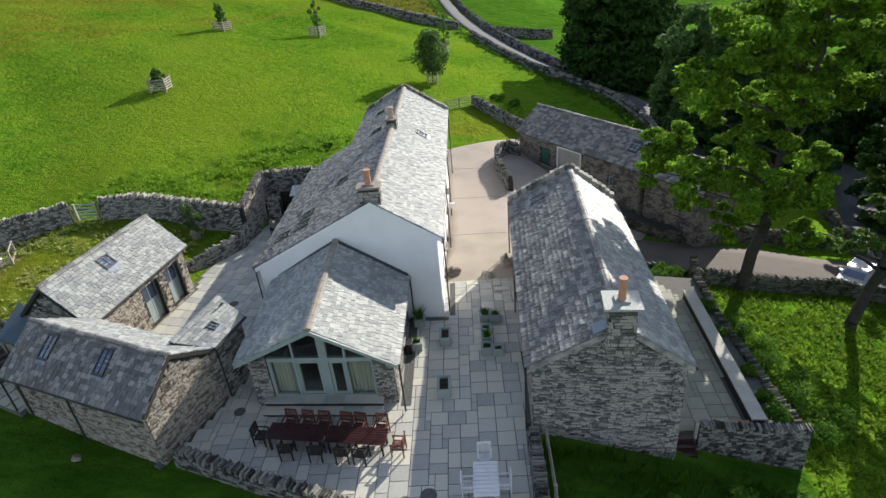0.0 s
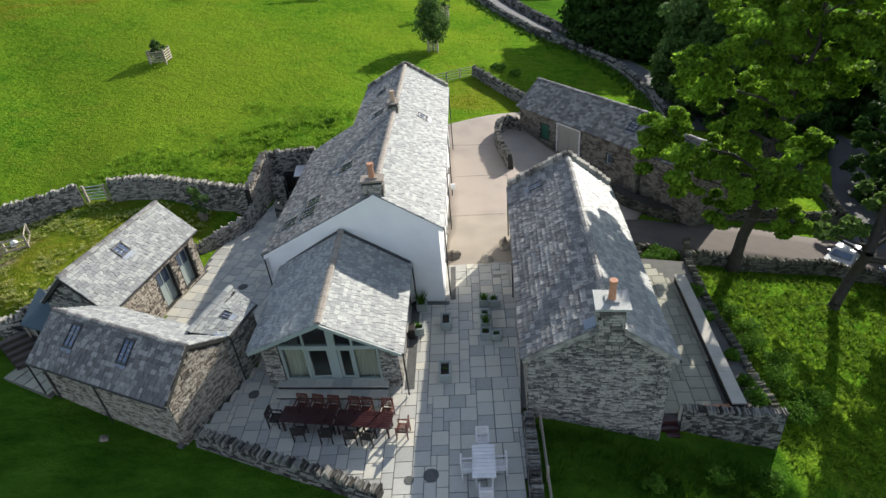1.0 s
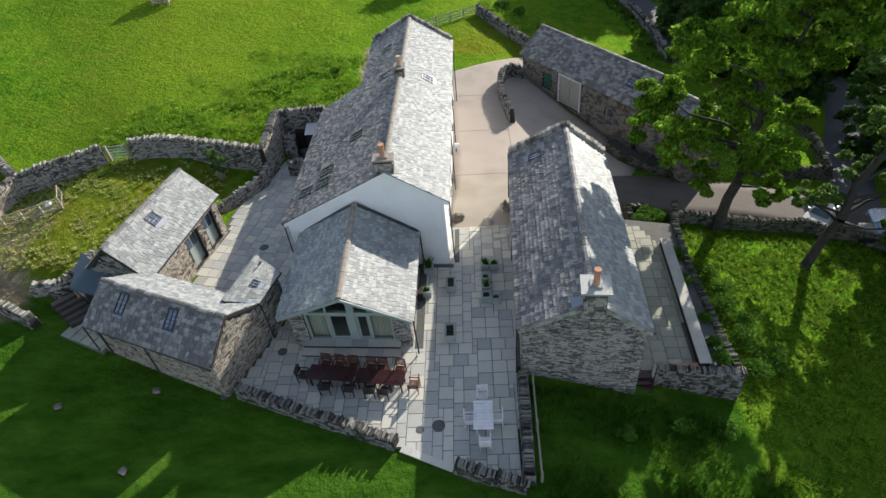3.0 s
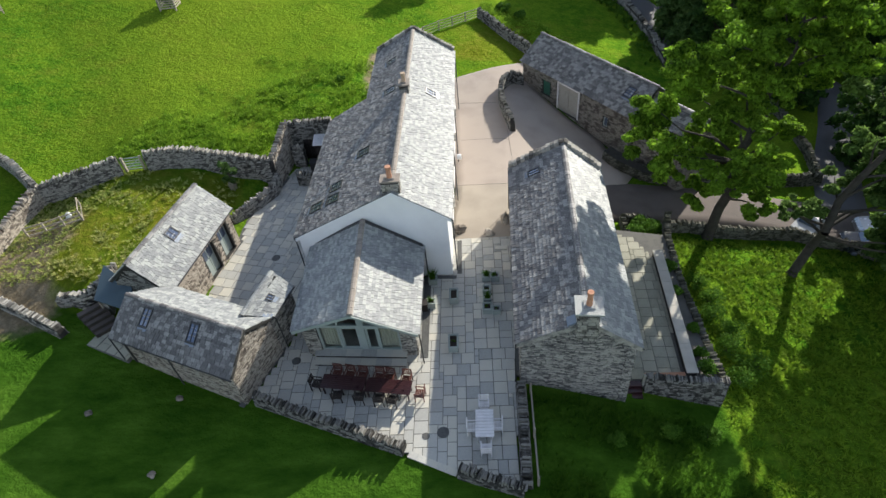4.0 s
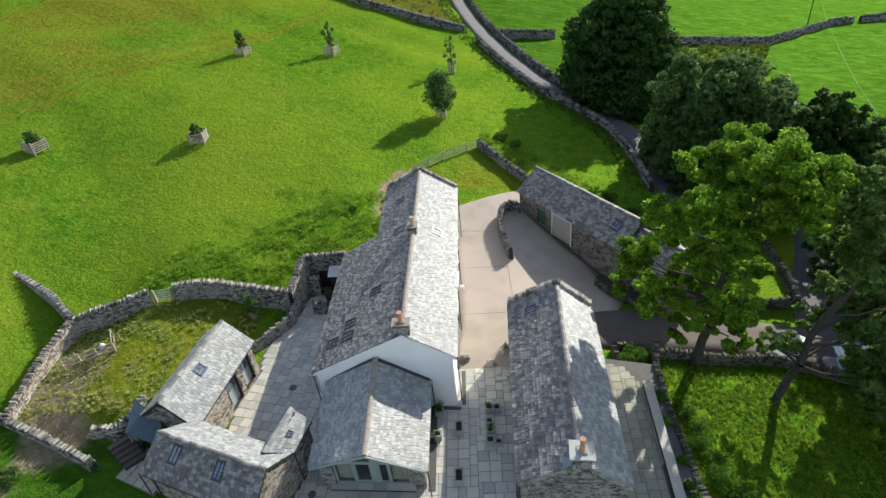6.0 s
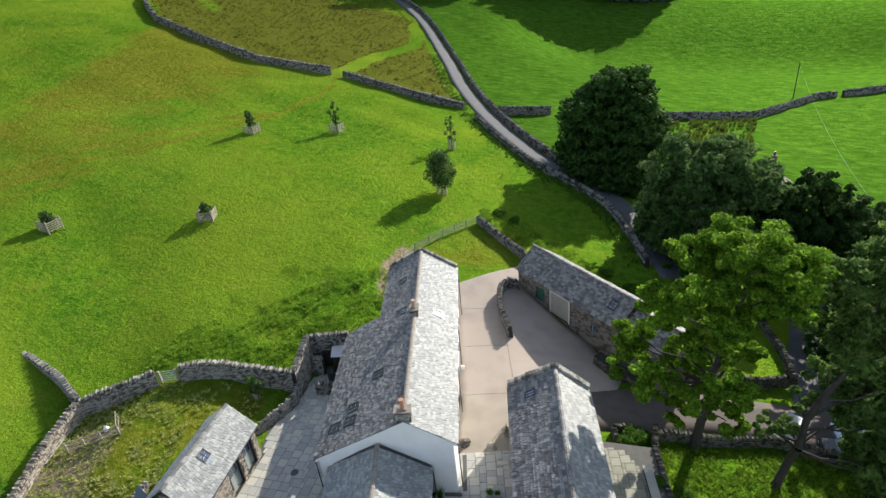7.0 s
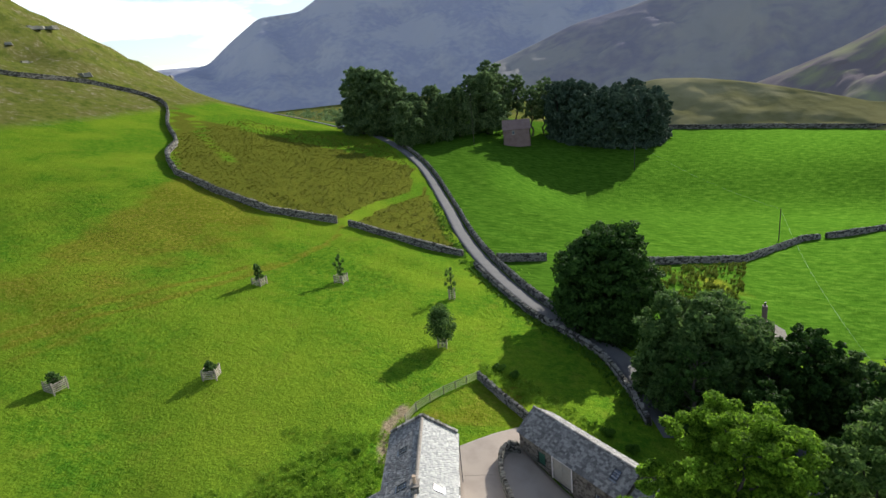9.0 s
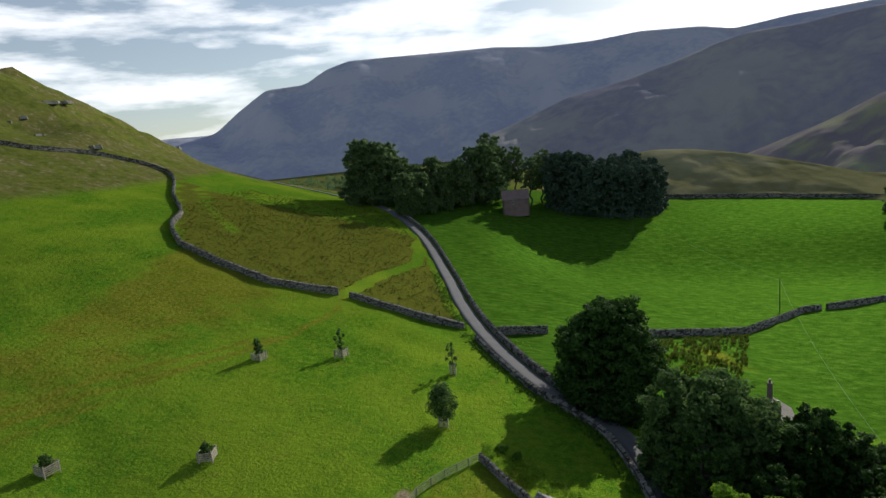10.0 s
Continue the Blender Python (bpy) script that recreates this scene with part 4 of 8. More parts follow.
    coping(roof, (nb[0], nb[1] + 0.05, nb[2] + 0.05), (rb[0], rb[1] + 0.05, rb[2] + 0.05), 14, STONE)
    # roof windows: low pairs over the lean-to, singles along both slopes
    for s, t in ((0.13, 0.10), (0.13, 0.285), (0.22, 0.29), (0.40, 0.545)):
        rooflight(roof, lf, lm, rm, rf, s, s + 0.062, t, t + 0.14)
    rooflight(roof, lf, lm, rm, rf, 0.89, 0.95, 0.74, 0.88)
    rooflight(roof, nm, nb, rb, rm, 0.45, 0.55, 0.4, 0.65)
    rooflight(roof, ef, eb, rb, rf, 0.572, 0.61, 0.36, 0.60)
    gutter(h, (ef[0] + 0.05, ef[1], ef[2] - 0.1), (eb[0] + 0.05, eb[1], eb[2] - 0.1), (0.02, 0.35, 0.6, 0.98))
    gutter(h, (lf[0] - 0.05, lf[1], lf[2] - 0.1), (lm[0] - 0.05, lm[1], lm[2] - 0.1), (0.01, 0.6))
    chimney(h, (-4.45, 25.55), (1.0, 0.62), 6.2, 7.55, 0.75, CLAY, pot_r=0.15)
    chimney(h, (-4.40, 37.3), (0.62, 0.85), 6.3, 7.45, 0.65, BUFF, pot_r=0.15)
    # alarm-like round lamp on the yard side
    q = Pile()
    q.tube((-1.0, 37.0, 1.0), (-0.65, 37.0, 1.0), 0.22, 0.20, 14)
    part("wall_lamp", q, RENDER, h, "round white bulkhead lamp")
    # plinth drain along the south gable
    return h


build_farmhouse()


# ---------------------------------------------------------------- garden room with the glazed gable
def build_garden_room():
    h = thing("garden_room", "stone garden room with a glazed sage-green timber gable", "house")
    ef, eb = (-3.0, 18.0, 2.70), (-3.0, 25.05, 2.70)
    rf, rb = (-6.26, 17.6, 4.97), (-6.45, 25.1, 4.97)
    lf, lb = (-10.11, 18.55, 2.70), (-10.22, 25.7, 2.70)
    fw, fe, be, bw = (-9.75, 19.05), (-3.32, 18.62), (-3.32, 25.1), (-9.85, 25.5)
    w = Pile()
    wall_solid(w, fe, be, -0.3, [(0, 2.72), (math.dist(fe, be), 2.72)], [(3.0, 4.2, 0.9, 2.0)], 0.42)
    wall_solid(w, bw, fw, -0.3, [(0, 2.72), (math.dist(bw, fw), 2.72)], (), 0.42)
    Lf = math.dist(fw, fe)
    pier = 0.86
    wall_solid(w, fw, lerp3((*fw, 0), (*fe, 0), pier / Lf)[:2], -0.3, [(0, 2.55), (pier, 2.95)], (), 0.45)
    wall_solid(w, lerp3((*fw, 0), (*fe, 0), 1 - pier / Lf)[:2], fe, -0.3, [(0, 2.95), (pier, 2.55)], (), 0.45)
    body = part("wall", w.weld(), MORTAR, h, "grey rubble stone wall")
    masonry(body, fe, be, -0.05, [(0, 2.68), (math.dist(fe, be), 2.68)], [(3.0, 4.2, 0.9, 2.0)], STONE, seed=21)
    masonry(body, bw, fw, -0.05, [(0, 2.68), (math.dist(bw, fw), 2.68)], (), STONE, seed=22)
    p1 = lerp3((*fw, 0), (*fe, 0), pier / Lf)[:2]
    p2 = lerp3((*fw, 0), (*fe, 0), 1 - pier / Lf)[:2]
    masonry(body, fw, p1, -0.05, [(0, 2.5), (pier, 2.85)], (), STONE, seed=23)
    masonry(body, p2, fe, -0.05, [(0, 2.85), (pier, 2.5)], (), STONE, seed=24)
    window(h, fe, be, 3.0, 4.2, 0.9, 2.0)
    # floor and back of the room
    fl = Pile()
    fl.hexa([(-9.4, 19.1, 0.0), (-3.7, 18.75, 0.0), (-3.7, 25.0, 0.0), (-9.4, 25.4, 0.0), (-9.4, 19.1, 0.36), (-3.7, 18.75, 0.36), (-3.7, 25.0, 0.36), (-9.4, 25.4, 0.36)])
    part("floor", fl, BARE, h, "timber floor inside the room")
    bk = Pile()
    bk.hexa([(-9.4, 25.2, 0.3), (-3.7, 24.95, 0.3), (-3.7, 25.05, 0.3), (-9.4, 25.3, 0.3), (-9.4, 25.2, 2.8), (-3.7, 24.95, 2.8), (-3.7, 25.05, 2.8), (-9.4, 25.3, 2.8)])
    part("back_wall", bk, ROOM, h)
    # timber gable: sill, beam, posts, raking members
    u = (Vector((*fe, 0)) - Vector((*fw, 0))).normalized()
    o0 = Vector((*fw, 0)) - Vector((u.y, -u.x, 0)) * 0.16
    R = Matrix((u, Vector((-u.y, u.x, 0)), Vector((0, 0, 1)))).transposed()
    at = lambda s, z: o0 + u * s + Vector((0, 0, z))
    a, b = pier, Lf - pier
    mid = 3.42
    fr = Pile()
    fr.box(at((a + b) / 2, 0.42), (b - a, 0.16, 0.12), R)
    fr.box(at((a + b) / 2, 2.46), (b - a + 0.4, 0.20, 0.20), R)
    gable = part("timber_frame", fr, FRAME_GREEN, h, "sage-green painted timber frame")
    for s, wd in ((a + 0.06, 0.12), (b - 0.06, 0.12), (mid, 0.36), (a + 1.22, 0.10), (b - 1.22, 0.10)):
        q = Pile()
        top = 4.62 if abs(s - mid) < 0.2 else 2.36
        q.box(at(s, (0.36 + top) / 2), (wd, 0.18, top - 0.36), R)
        part("post", q, FRAME_GREEN, gable)
    for s, z1 in ((a + 1.22, 3.45), (b - 1.22, 3.40)):
        q = Pile()
        q.box(at(s, (2.5 + z1) / 2), (0.09, 0.16, z1 - 2.5), R)
        part("post", q, FRAME_GREEN, gable)
    # lower panes, doors with wider stiles in the middle
    for s0, s1, door in ((a + 0.12, a + 1.17, 0), (a + 1.27, mid - 0.2, 1), (mid + 0.2, b - 1.27, 1), (b - 1.17, b - 0.12, 0)):
        if door:
            st = Pile()
            for s in (s0 + 0.06, s1 - 0.06):
                st.box(at(s, 1.42), (0.12, 0.08, 1.86), R)
            for z in (0.56, 2.30):
                st.box(at((s0 + s1) / 2, z), (s1 - s0 - 0.24, 0.08, 0.14), R)
            dr = part("door", st, FRAME_GREEN, h, "glazed sage-green door")
        g = Pile()
        g.box(at((s0 + s1) / 2, 1.42), (s1 - s0 - (0.22 if door else 0.0), 0.014, 1.85), R)
        part("pane", g, GLASS, dr if door else gable)
    # upper panes follow the rake
    rake = lambda s: 4.72 - 0.62 * abs(s - mid)
    for s0, s1 in ((a - 0.2, a + 1.17), (a + 1.27, mid - 0.2), (mid + 0.2, b - 1.27), (b - 1.17, b + 0.2)):
        g = Pile()
        n0 = Vector((-u.y, u.x, 0)) * 0.012
        q = [at(s0, 2.56), at(s1, 2.56), at(s1, max(2.6, rake(s1))), at(s0, max(2.6, rake(s0)))]
        g.hexa([tuple(v) for v in q] + [tuple(v - n0) for v in q])
        part("pane", g, GLASS, gable)
    # drawn-back curtains
    for s0, s1 in ((a + 0.1, a + 1.35), (b - 1.45, b - 0.1)):
        c = Pile()
        n = 26
        row = [at(s0 + (s1 - s0) * i / n, 0.0) + Vector((-u.y, u.x, 0)) * (0.22 + 0.05 * math.sin(i * 1.9)) for i in range(n + 1)]
        for r0, r1 in zip(row, row[1:]):
            th = Vector((-u.y, u.x, 0)) * 0.01
            c.hexa([tuple(v + Vector((0, 0, 0.4))) for v in (r0, r1, r1 + th, r0 + th)] + [tuple(v + Vector((0, 0, 2.35))) for v in (r0, r1, r1 + th, r0 + th)])
        part("curtain", c, CURTAIN, h, "cream cloth curtain")
    slab = Pile()
    roof_slab(slab, ef, eb, rb, rf, 0.14)
    roof_slab(slab, lf, lb, rb, rf, 0.14)
    roof = part("roof", slab, FRAME_GREEN, h, "grey slate roof with a buff ridge")
    slope(roof, ef, eb, rb, rf, SLATE, 0.27, 0.20, singles=300, seed=31)
    slope(roof, lf, lb, rb, rf, SLATE, 0.27, 0.20, seed=32)
    ridge_tiles(roof, (rf[0], rf[1], rf[2] + 0.05), (rb[0], rb[1], rb[2] + 0.05), RIDGE)
    for e, r_ in ((ef, rf), (lf, rf)):
        q = Pile()
        A, B = Vector(e) + Vector((0, -0.03, 0)), Vector(r_) + Vector((0, -0.03, 0))
        dn = Vector((0, 0, -0.15))
        th = Vector((0, -0.04, 0))
        q.hexa([tuple(v) for v in (A + dn, B + dn, B + dn + th, A + dn + th)] + [tuple(v + Vector((0, 0, 0.03))) for v in (A, B, B + th, A + th)])
        part("bargeboard", q, FRAME_GREEN, h)
    # dark flashing where the roof meets the white gable
    for e, r_ in ((eb, rb), (lb, rb)):
        q = Pile()
        A, B = Vector(e), Vector(r_)
        q.hexa([tuple(v + Vector((0, d, 0.02))) for v, d in ((A, -0.2), (B, -0.2), (B, 0.04), (A, 0.04))] + [tuple(v + Vector((0, d, 0.09))) for v, d in ((A, -0.2), (B, -0.2), (B, 0.04), (A, 0.04))])
        part("flashing", q, DARK_METAL, roof)
    gutter(h, (ef[0] + 0.05, ef[1], ef[2] - 0.08), (eb[0] + 0.05, eb[1], eb[2] - 0.08), (0.0, 0.99))
    gutter(h, (lf[0] - 0.05, lf[1], lf[2] - 0.08), (lb[0] - 0.05, lb[1], lb[2] - 0.08), (0.99,))
    # two long steps before the doors
    for deep_, z in ((0.95, 0.2), (0.48, 0.42)):
        # mortar-dark riser, coloured to draw the shadow line under each tread
        q = Pile()
        q.box(at(Lf / 2 - 0.05, (z - 0.05) / 2) + Vector((u.y, -u.x, 0)) * (deep_ / 2 + 0.04), (5.34, deep_ + 0.02, z - 0.05), R)
        part("riser", q, MORTAR, h)
        for i in range(6):
            q = Pile()
            q.box(at(Lf / 2 - 0.05 - 2.7 + 5.4 * (i + 0.5) / 6, z - 0.02) + Vector((u.y, -u.x, 0)) * (deep_ / 2 + 0.05), (5.4 / 6 - 0.012, deep_ + 0.05, 0.05), R)
            part("step", q, FLAG, h, "long sawn stone step")
    return h


build_garden_room()


# ---------------------------------------------------------------- stone cottage with the tall stack
def build_cottage():
    h = thing("stone_cottage", "rubble-stone cottage with slate roof and gable stack", "house")
    lf, lb = (2.15, 16.5, 3.49), (2.78, 31.7, 3.49)
    ef, eb = (8.2, 15.85, 3.62), (8.78, 30.7, 3.62)
    rf, rb = (5.5, 16.1, 5.52), (6.3, 31.2, 5.52)
    sw, se, ne, nw = (2.38, 16.62), (8.0, 16.02), (8.58, 30.55), (3.0, 31.45)
    w = Pile()
    Ls, Le, Ln, Lw = math.dist(sw, se), math.dist(se, ne), math.dist(ne, nw), math.dist(nw, sw)
    wo_ = [(4.0, 5.0, -0.75, 1.3), (7.2, 8.0, 0.6, 1.6), (10.5, 11.3, 0.6, 1.6), (1.8, 2.6, 0.6, 1.6), (7.2, 8.0, 2.3, 3.05), (10.5, 11.3, 2.3, 3.05)]
    eo_ = [(3, 3.9, 0.2, 1.3), (7, 8, -1.1, 1.0), (10.5, 11.4, 0.2, 1.3)]
    wall_solid(w, sw, se, -3.0, [(0, 3.45), (3.12, 5.3), (Ls, 3.6)], (), 0.55)
    wall_solid(w, se, ne, -3.4, [(0, 3.55), (Le, 3.55)], eo_, 0.55)
    wall_solid(w, ne, nw, -3.4, [(0, 3.55), (2.5, 5.3), (Ln, 3.45)], (), 0.55)
    wall_solid(w, nw, sw, -2.4, [(0, 3.42), (Lw, 3.42)], wo_, 0.55)
    body = part("wall", w.weld(), MORTAR, h, "grey rubble stone wall")
    masonry(body, sw, se, -2.6, [(0, 3.45), (3.12, 5.3), (Ls, 3.6)], (), STONE_GABLE, (0.05, 0.105), (0.12, 0.42), 0.045, 41, singles=300)
    masonry(body, se, ne, -3.0, [(0, 3.5), (Le, 3.5)], eo_, STONE, seed=42)
    masonry(body, ne, nw, -2.6, [(0, 3.5), (2.5, 5.3), (Ln, 3.45)], (), STONE, seed=43)
    masonry(body, nw, sw, -1.5, [(0, 3.4), (Lw, 3.4)], wo_, STONE_WARM, seed=44)
    for s0, s1, z0, z1 in wo_:
        window(h, nw, sw, s0, s1, z0, z1, name="door" if z1 - z0 > 1.5 else "window", sill=z1 - z0 < 1.5)
    for s0, s1, z0, z1 in eo_:
        window(h, se, ne, s0, s1, z0, z1, name="door" if z1 - z0 > 1.5 else "window", sill=z1 - z0 < 1.5)
    slab = Pile()
    roof_slab(slab, lf, lb, rb, rf)
    roof_slab(slab, ef, eb, rb, rf)
    roof = part("roof", slab, MORTAR, h, "heavy grey slate roof, slates coloured paler on the sunny side")
    for e, r_ in ((lf, rf), (ef, rf)):
        q = Pile()
        A, B, dn, th = Vector(e) + Vector((0, -0.012, -0.02)), Vector(r_) + Vector((0, -0.012, -0.02)), Vector((0, 0, -0.26)), Vector((0, 0.16, 0))
        q.hexa([tuple(v) for v in (A + dn, B + dn, B + dn + th, A + dn + th)] + [tuple(v) for v in (A, B, B + th, A + th)])
        part("verge", q, STONE_GABLE, h)
    # shade and sun coloured in: dark slates to the west, pale to the east
    slope(roof, lf, lb, rb, rf, SLATE_OLD_OR_SHADED, 0.30, 0.25, singles=300, seed=51, thick=0.04)
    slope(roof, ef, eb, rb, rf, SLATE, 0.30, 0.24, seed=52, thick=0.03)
    ridge_tiles(roof, (rf[0], rf[1] + 0.5, rf[2] + 0.05), (rb[0], rb[1], rb[2] + 0.05), SLATE_OLD_OR_SHADED)
    coping(roof, (lb[0], lb[1] + 0.02, lb[2] + 0.05), (rb[0], rb[1] + 0.02, rb[2] + 0.05), 13, STONE, size=(0.34, 0.42, 0.34))
    coping(roof, (eb[0], eb[1] + 0.02, eb[2] + 0.05), (rb[0], rb[1] + 0.02, rb[2] + 0.05), 10, STONE, size=(0.34, 0.42, 0.34))
    rooflight(roof, lf, lb, rb, rf, 0.86, 0.90, 0.34, 0.56)
    gutter(h, (lf[0] - 0.05, lf[1], lf[2] - 0.1), (lb[0] - 0.05, lb[1], lb[2] - 0.1), (0.005, 0.55, 0.99))
    gutter(h, (ef[0] + 0.05, ef[1], ef[2] - 0.1), (eb[0] + 0.05, eb[1], eb[2] - 0.1), (0.5,))
    chimney(h, (5.47, 16.32), (0.95, 0.9), 4.4, 6.35, 0.85, CLAY, yaw=-0.1, tall=True, pot_r=0.135)
    q = Pile()
    q.hexa([(4.55, 16.25, 4.98), (4.98, 16.2, 5.28), (4.98, 16.75, 5.28), (4.55, 16.8, 4.98), (4.55, 16.25, 5.07), (4.98, 16.2, 5.37), (4.98, 16.75, 5.37), (4.55, 16.8, 5.07)])
    part("flashing", q, LEAD, roof, "blue-grey lead flashing")
    return h


build_cottage()


# ---------------------------------------------------------------- annexe and corner outbuilding
def build_annexe():
    h = thing("annexe", "small stone annexe with slate roof and two glazed doors", "house")
    ef, eb = (-18.02, 21.6, 3.05), (-16.55, 29.55, 3.05)
    rf, rb = (-20.2, 22.2, 5.0), (-18.5, 29.85, 5.0)
    lf, lb = (-22.3, 22.8, 3.15), (-20.7, 30.35, 3.15)
    se, ne, nw, sw = (-18.25, 21.85), (-16.85, 29.35), (-20.5, 30.1), (-22.0, 22.9)
    op = [(3.75, 5.05, 0.12, 2.5), (5.75, 6.95, 0.12, 2.5)]
    w = Pile()
    wall_solid(w, se, ne, -0.3, [(0, 3.0), (math.dist(se, ne), 3.0)], op, 0.5)
    wall_solid(w, ne, nw, -0.3, [(0, 3.0), (1.9, 4.85), (math.dist(ne, nw), 3.1)], (), 0.5)
    wall_solid(w, nw, sw, -0.3, [(0, 3.1), (math.dist(nw, sw), 3.1)], (), 0.5)
    wall_solid(w, sw, se, -0.3, [(0, 3.1), (1.9, 4.85), (math.dist(sw, se), 3.0)], (), 0.5)
    body = part("wall", w.weld(), MORTAR, h, "warm rubble stone wall")
    masonry(body, se, ne, 0, [(0, 2.95), (math.dist(se, ne), 2.95)], op, STONE_WARM, seed=61)
    masonry(body, ne, nw, 0, [(0, 2.95), (1.9, 4.8), (math.dist(ne, nw), 3.05)], (), STONE_WARM, seed=62)
    masonry(body, nw, sw, 0.2, [(0, 3.05), (math.dist(nw, sw), 3.05)], (), STONE, seed=63)
    masonry(body, sw, se, 0, [(0, 3.05), (1.9, 4.8), (math.dist(sw, se), 2.95)], (), STONE, seed=64)
    for s0, s1, z0, z1 in op:
        window(h, se, ne, s0, s1, z0, z1, name="door", sill=False, inset=0.28, bars=1)
        a_, u_ = Vector((*se, 0)), (Vector((*ne, 0)) - Vector((*se, 0))).normalized()
        o_ = Vector((u_.y, -u_.x, 0))
        for k in range(2):
            q = Pile()
            q.box(a_ + u_ * (s0 + (s1 - s0) * (0.27 + 0.46 * k)) - o_ * 0.255 + Vector((0, 0, z0 + 0.72)), ((s1 - s0) * 0.40, 0.04, 1.25), Matrix((u_, -o_, Vector((0, 0, 1)))).transposed())
            part("door_panel", q, FRAME_GREEN, h, "sage-green boarded door panel")
    slab = Pile()
    roof_slab(slab, ef, eb, rb, rf)
    roof_slab(slab, lf, lb, rb, rf)
    roof = part("roof", slab, MORTAR, h, "pale grey slate roof")
    slope(roof, ef, eb, rb, rf, SLATE, 0.29, 0.21, singles=150, seed=71)
    slope(roof, lf, lb, rb, rf, SLATE, 0.29, 0.21, seed=72)
    ridge_tiles(roof, (rf[0], rf[1], rf[2] + 0.04), (rb[0], rb[1], rb[2] + 0.04), SLATE_OLD_OR_SHADED, size=0.55)
    rooflight(roof, ef, eb, rb, rf, 0.40, 0.50, 0.56, 0.82)
    gutter(h, (ef[0] + 0.05, ef[1], ef[2] - 0.08), (eb[0] + 0.05, eb[1], eb[2] - 0.08))
    return h


build_annexe()


def build_outbuilding():
    h = thing("outbuilding", "low stone outbuilding with dark slate roof", "outbuilding")
    lf, ef = (-20.77, 18.8, 2.68), (-12.62, 15.5, 2.78)
    rl, rr = (-19.55, 20.35, 4.5), (-12.05, 17.5, 4.25)
    bl, br = (-18.35, 22.25, 3.1), (-11.25, 19.5, 2.95)
    w = Pile()
    sw, se, ne, nw = (-20.5, 18.98), (-12.78, 15.82), (-11.45, 19.3), (-18.25, 22.0)
    wse, wne, wnw, wsw = (-11.45, 19.3), (-10.78, 21.65), (-11.75, 22.05), (-12.75, 19.2)
    wall_solid(w, sw, se, -0.3, [(0, 2.66), (math.dist(sw, se), 2.72)], (), 0.45)
    wall_solid(w, se, ne, -0.3, [(0, 2.75), (1.9, 4.12), (math.dist(se, ne), 2.88)], (), 0.45)
    wall_solid(w, ne, nw, -0.3, [(0, 2.9), (math.dist(ne, nw), 3.0)], (), 0.45)
    wall_solid(w, nw, sw, -0.3, [(0, 3.0), (2.0, 4.35), (math.dist(nw, sw), 2.66)], (), 0.45)
    wall_solid(w, wse, wne, -0.3, [(0, 2.85), (math.dist(wse, wne), 2.92)], (), 0.4)
    wall_solid(w, wne, wnw, -0.3, [(0, 2.92), (math.dist(wne, wnw), 3.7)], (), 0.4)
    wall_solid(w, wnw, wsw, -0.3, [(0, 3.72), (math.dist(wnw, wsw), 3.5)], (), 0.3)
    body = part("wall", w.weld(), MORTAR, h, "rubble stone wall")
    masonry(body, sw, se, -0.1, [(0, 2.6), (math.dist(sw, se), 2.68)], (), STONE_WARM, seed=81)
    masonry(body, se, ne, -0.1, [(0, 2.7), (1.9, 4.05), (math.dist(se, ne), 2.82)], (), STONE_WARM, seed=82, singles=250)
    masonry(body, nw, sw, 0, [(0, 2.9), (2.0, 4.3), (math.dist(nw, sw), 2.6)], (), STONE, seed=83)
    masonry(body, wse, wne, -0.1, [(0, 2.8), (math.dist(wse, wne), 2.86)], (), STONE, seed=84)
    masonry(body, wne, wnw, -0.1, [(0, 2.86), (math.dist(wne, wnw), 3.6)], (), STONE, seed=85)
    masonry(body, wnw, wsw, -0.1, [(0, 3.66), (math.dist(wnw, wsw), 3.45)], (), STONE, seed=86)
    slab = Pile()
    roof_slab(slab, lf, ef, rr, rl)
    roof_slab(slab, bl, br, rr, rl)
    w0, w1, w2, w3 = (-11.22, 19.45, 2.98), (-10.58, 21.78, 3.02), (-11.75, 22.25, 3.85), (-12.75, 19.05, 3.7)
    roof_slab(slab, w0, w1, w2, w3)
    roof = part("roof", slab, MORTAR, h, "dark mottled slate roof")
    # the south slope's shade is put into its darker slates
    slope(roof, lf, ef, rr, rl, SLATE_OLD_OR_SHADED, 0.29, 0.21, singles=200, seed=91)
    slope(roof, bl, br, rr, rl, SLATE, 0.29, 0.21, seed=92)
    slope(roof, w0, w1, w2, w3, SLATE, 0.29, 0.21, seed=93)
    ridge_tiles(roof, (rl[0], rl[1], rl[2] + 0.03), (rr[0], rr[1], rr[2] + 0.03), SLATE_OLD_OR_SHADED, size=0.5, rad=0.12)
    ridge_tiles(roof, (w3[0], w3[1], w3[2] + 0.03), (w2[0], w2[1], w2[2] + 0.03), SLATE, size=0.5, rad=0.14)
    rooflight(roof, lf, ef, rr, rl, 0.20, 0.275, 0.42, 0.88)
    rooflight(roof, lf, ef, rr, rl, 0.60, 0.675, 0.42, 0.88)
    rooflight(roof, w0, w1, w2, w3, 0.40, 0.55, 0.35, 0.62)
    gutter(h, (lf[0], lf[1] - 0.06, lf[2] - 0.08), (ef[0], ef[1] - 0.06, ef[2] - 0.08), (0.0, 0.5))
    gutter(h, (w0[0] + 0.06, w0[1], w0[2] - 0.08), (w1[0] + 0.06, w1[1], w1[2] - 0.08), (0.02,))
    # lead valley beside the wing
    q = Pile()
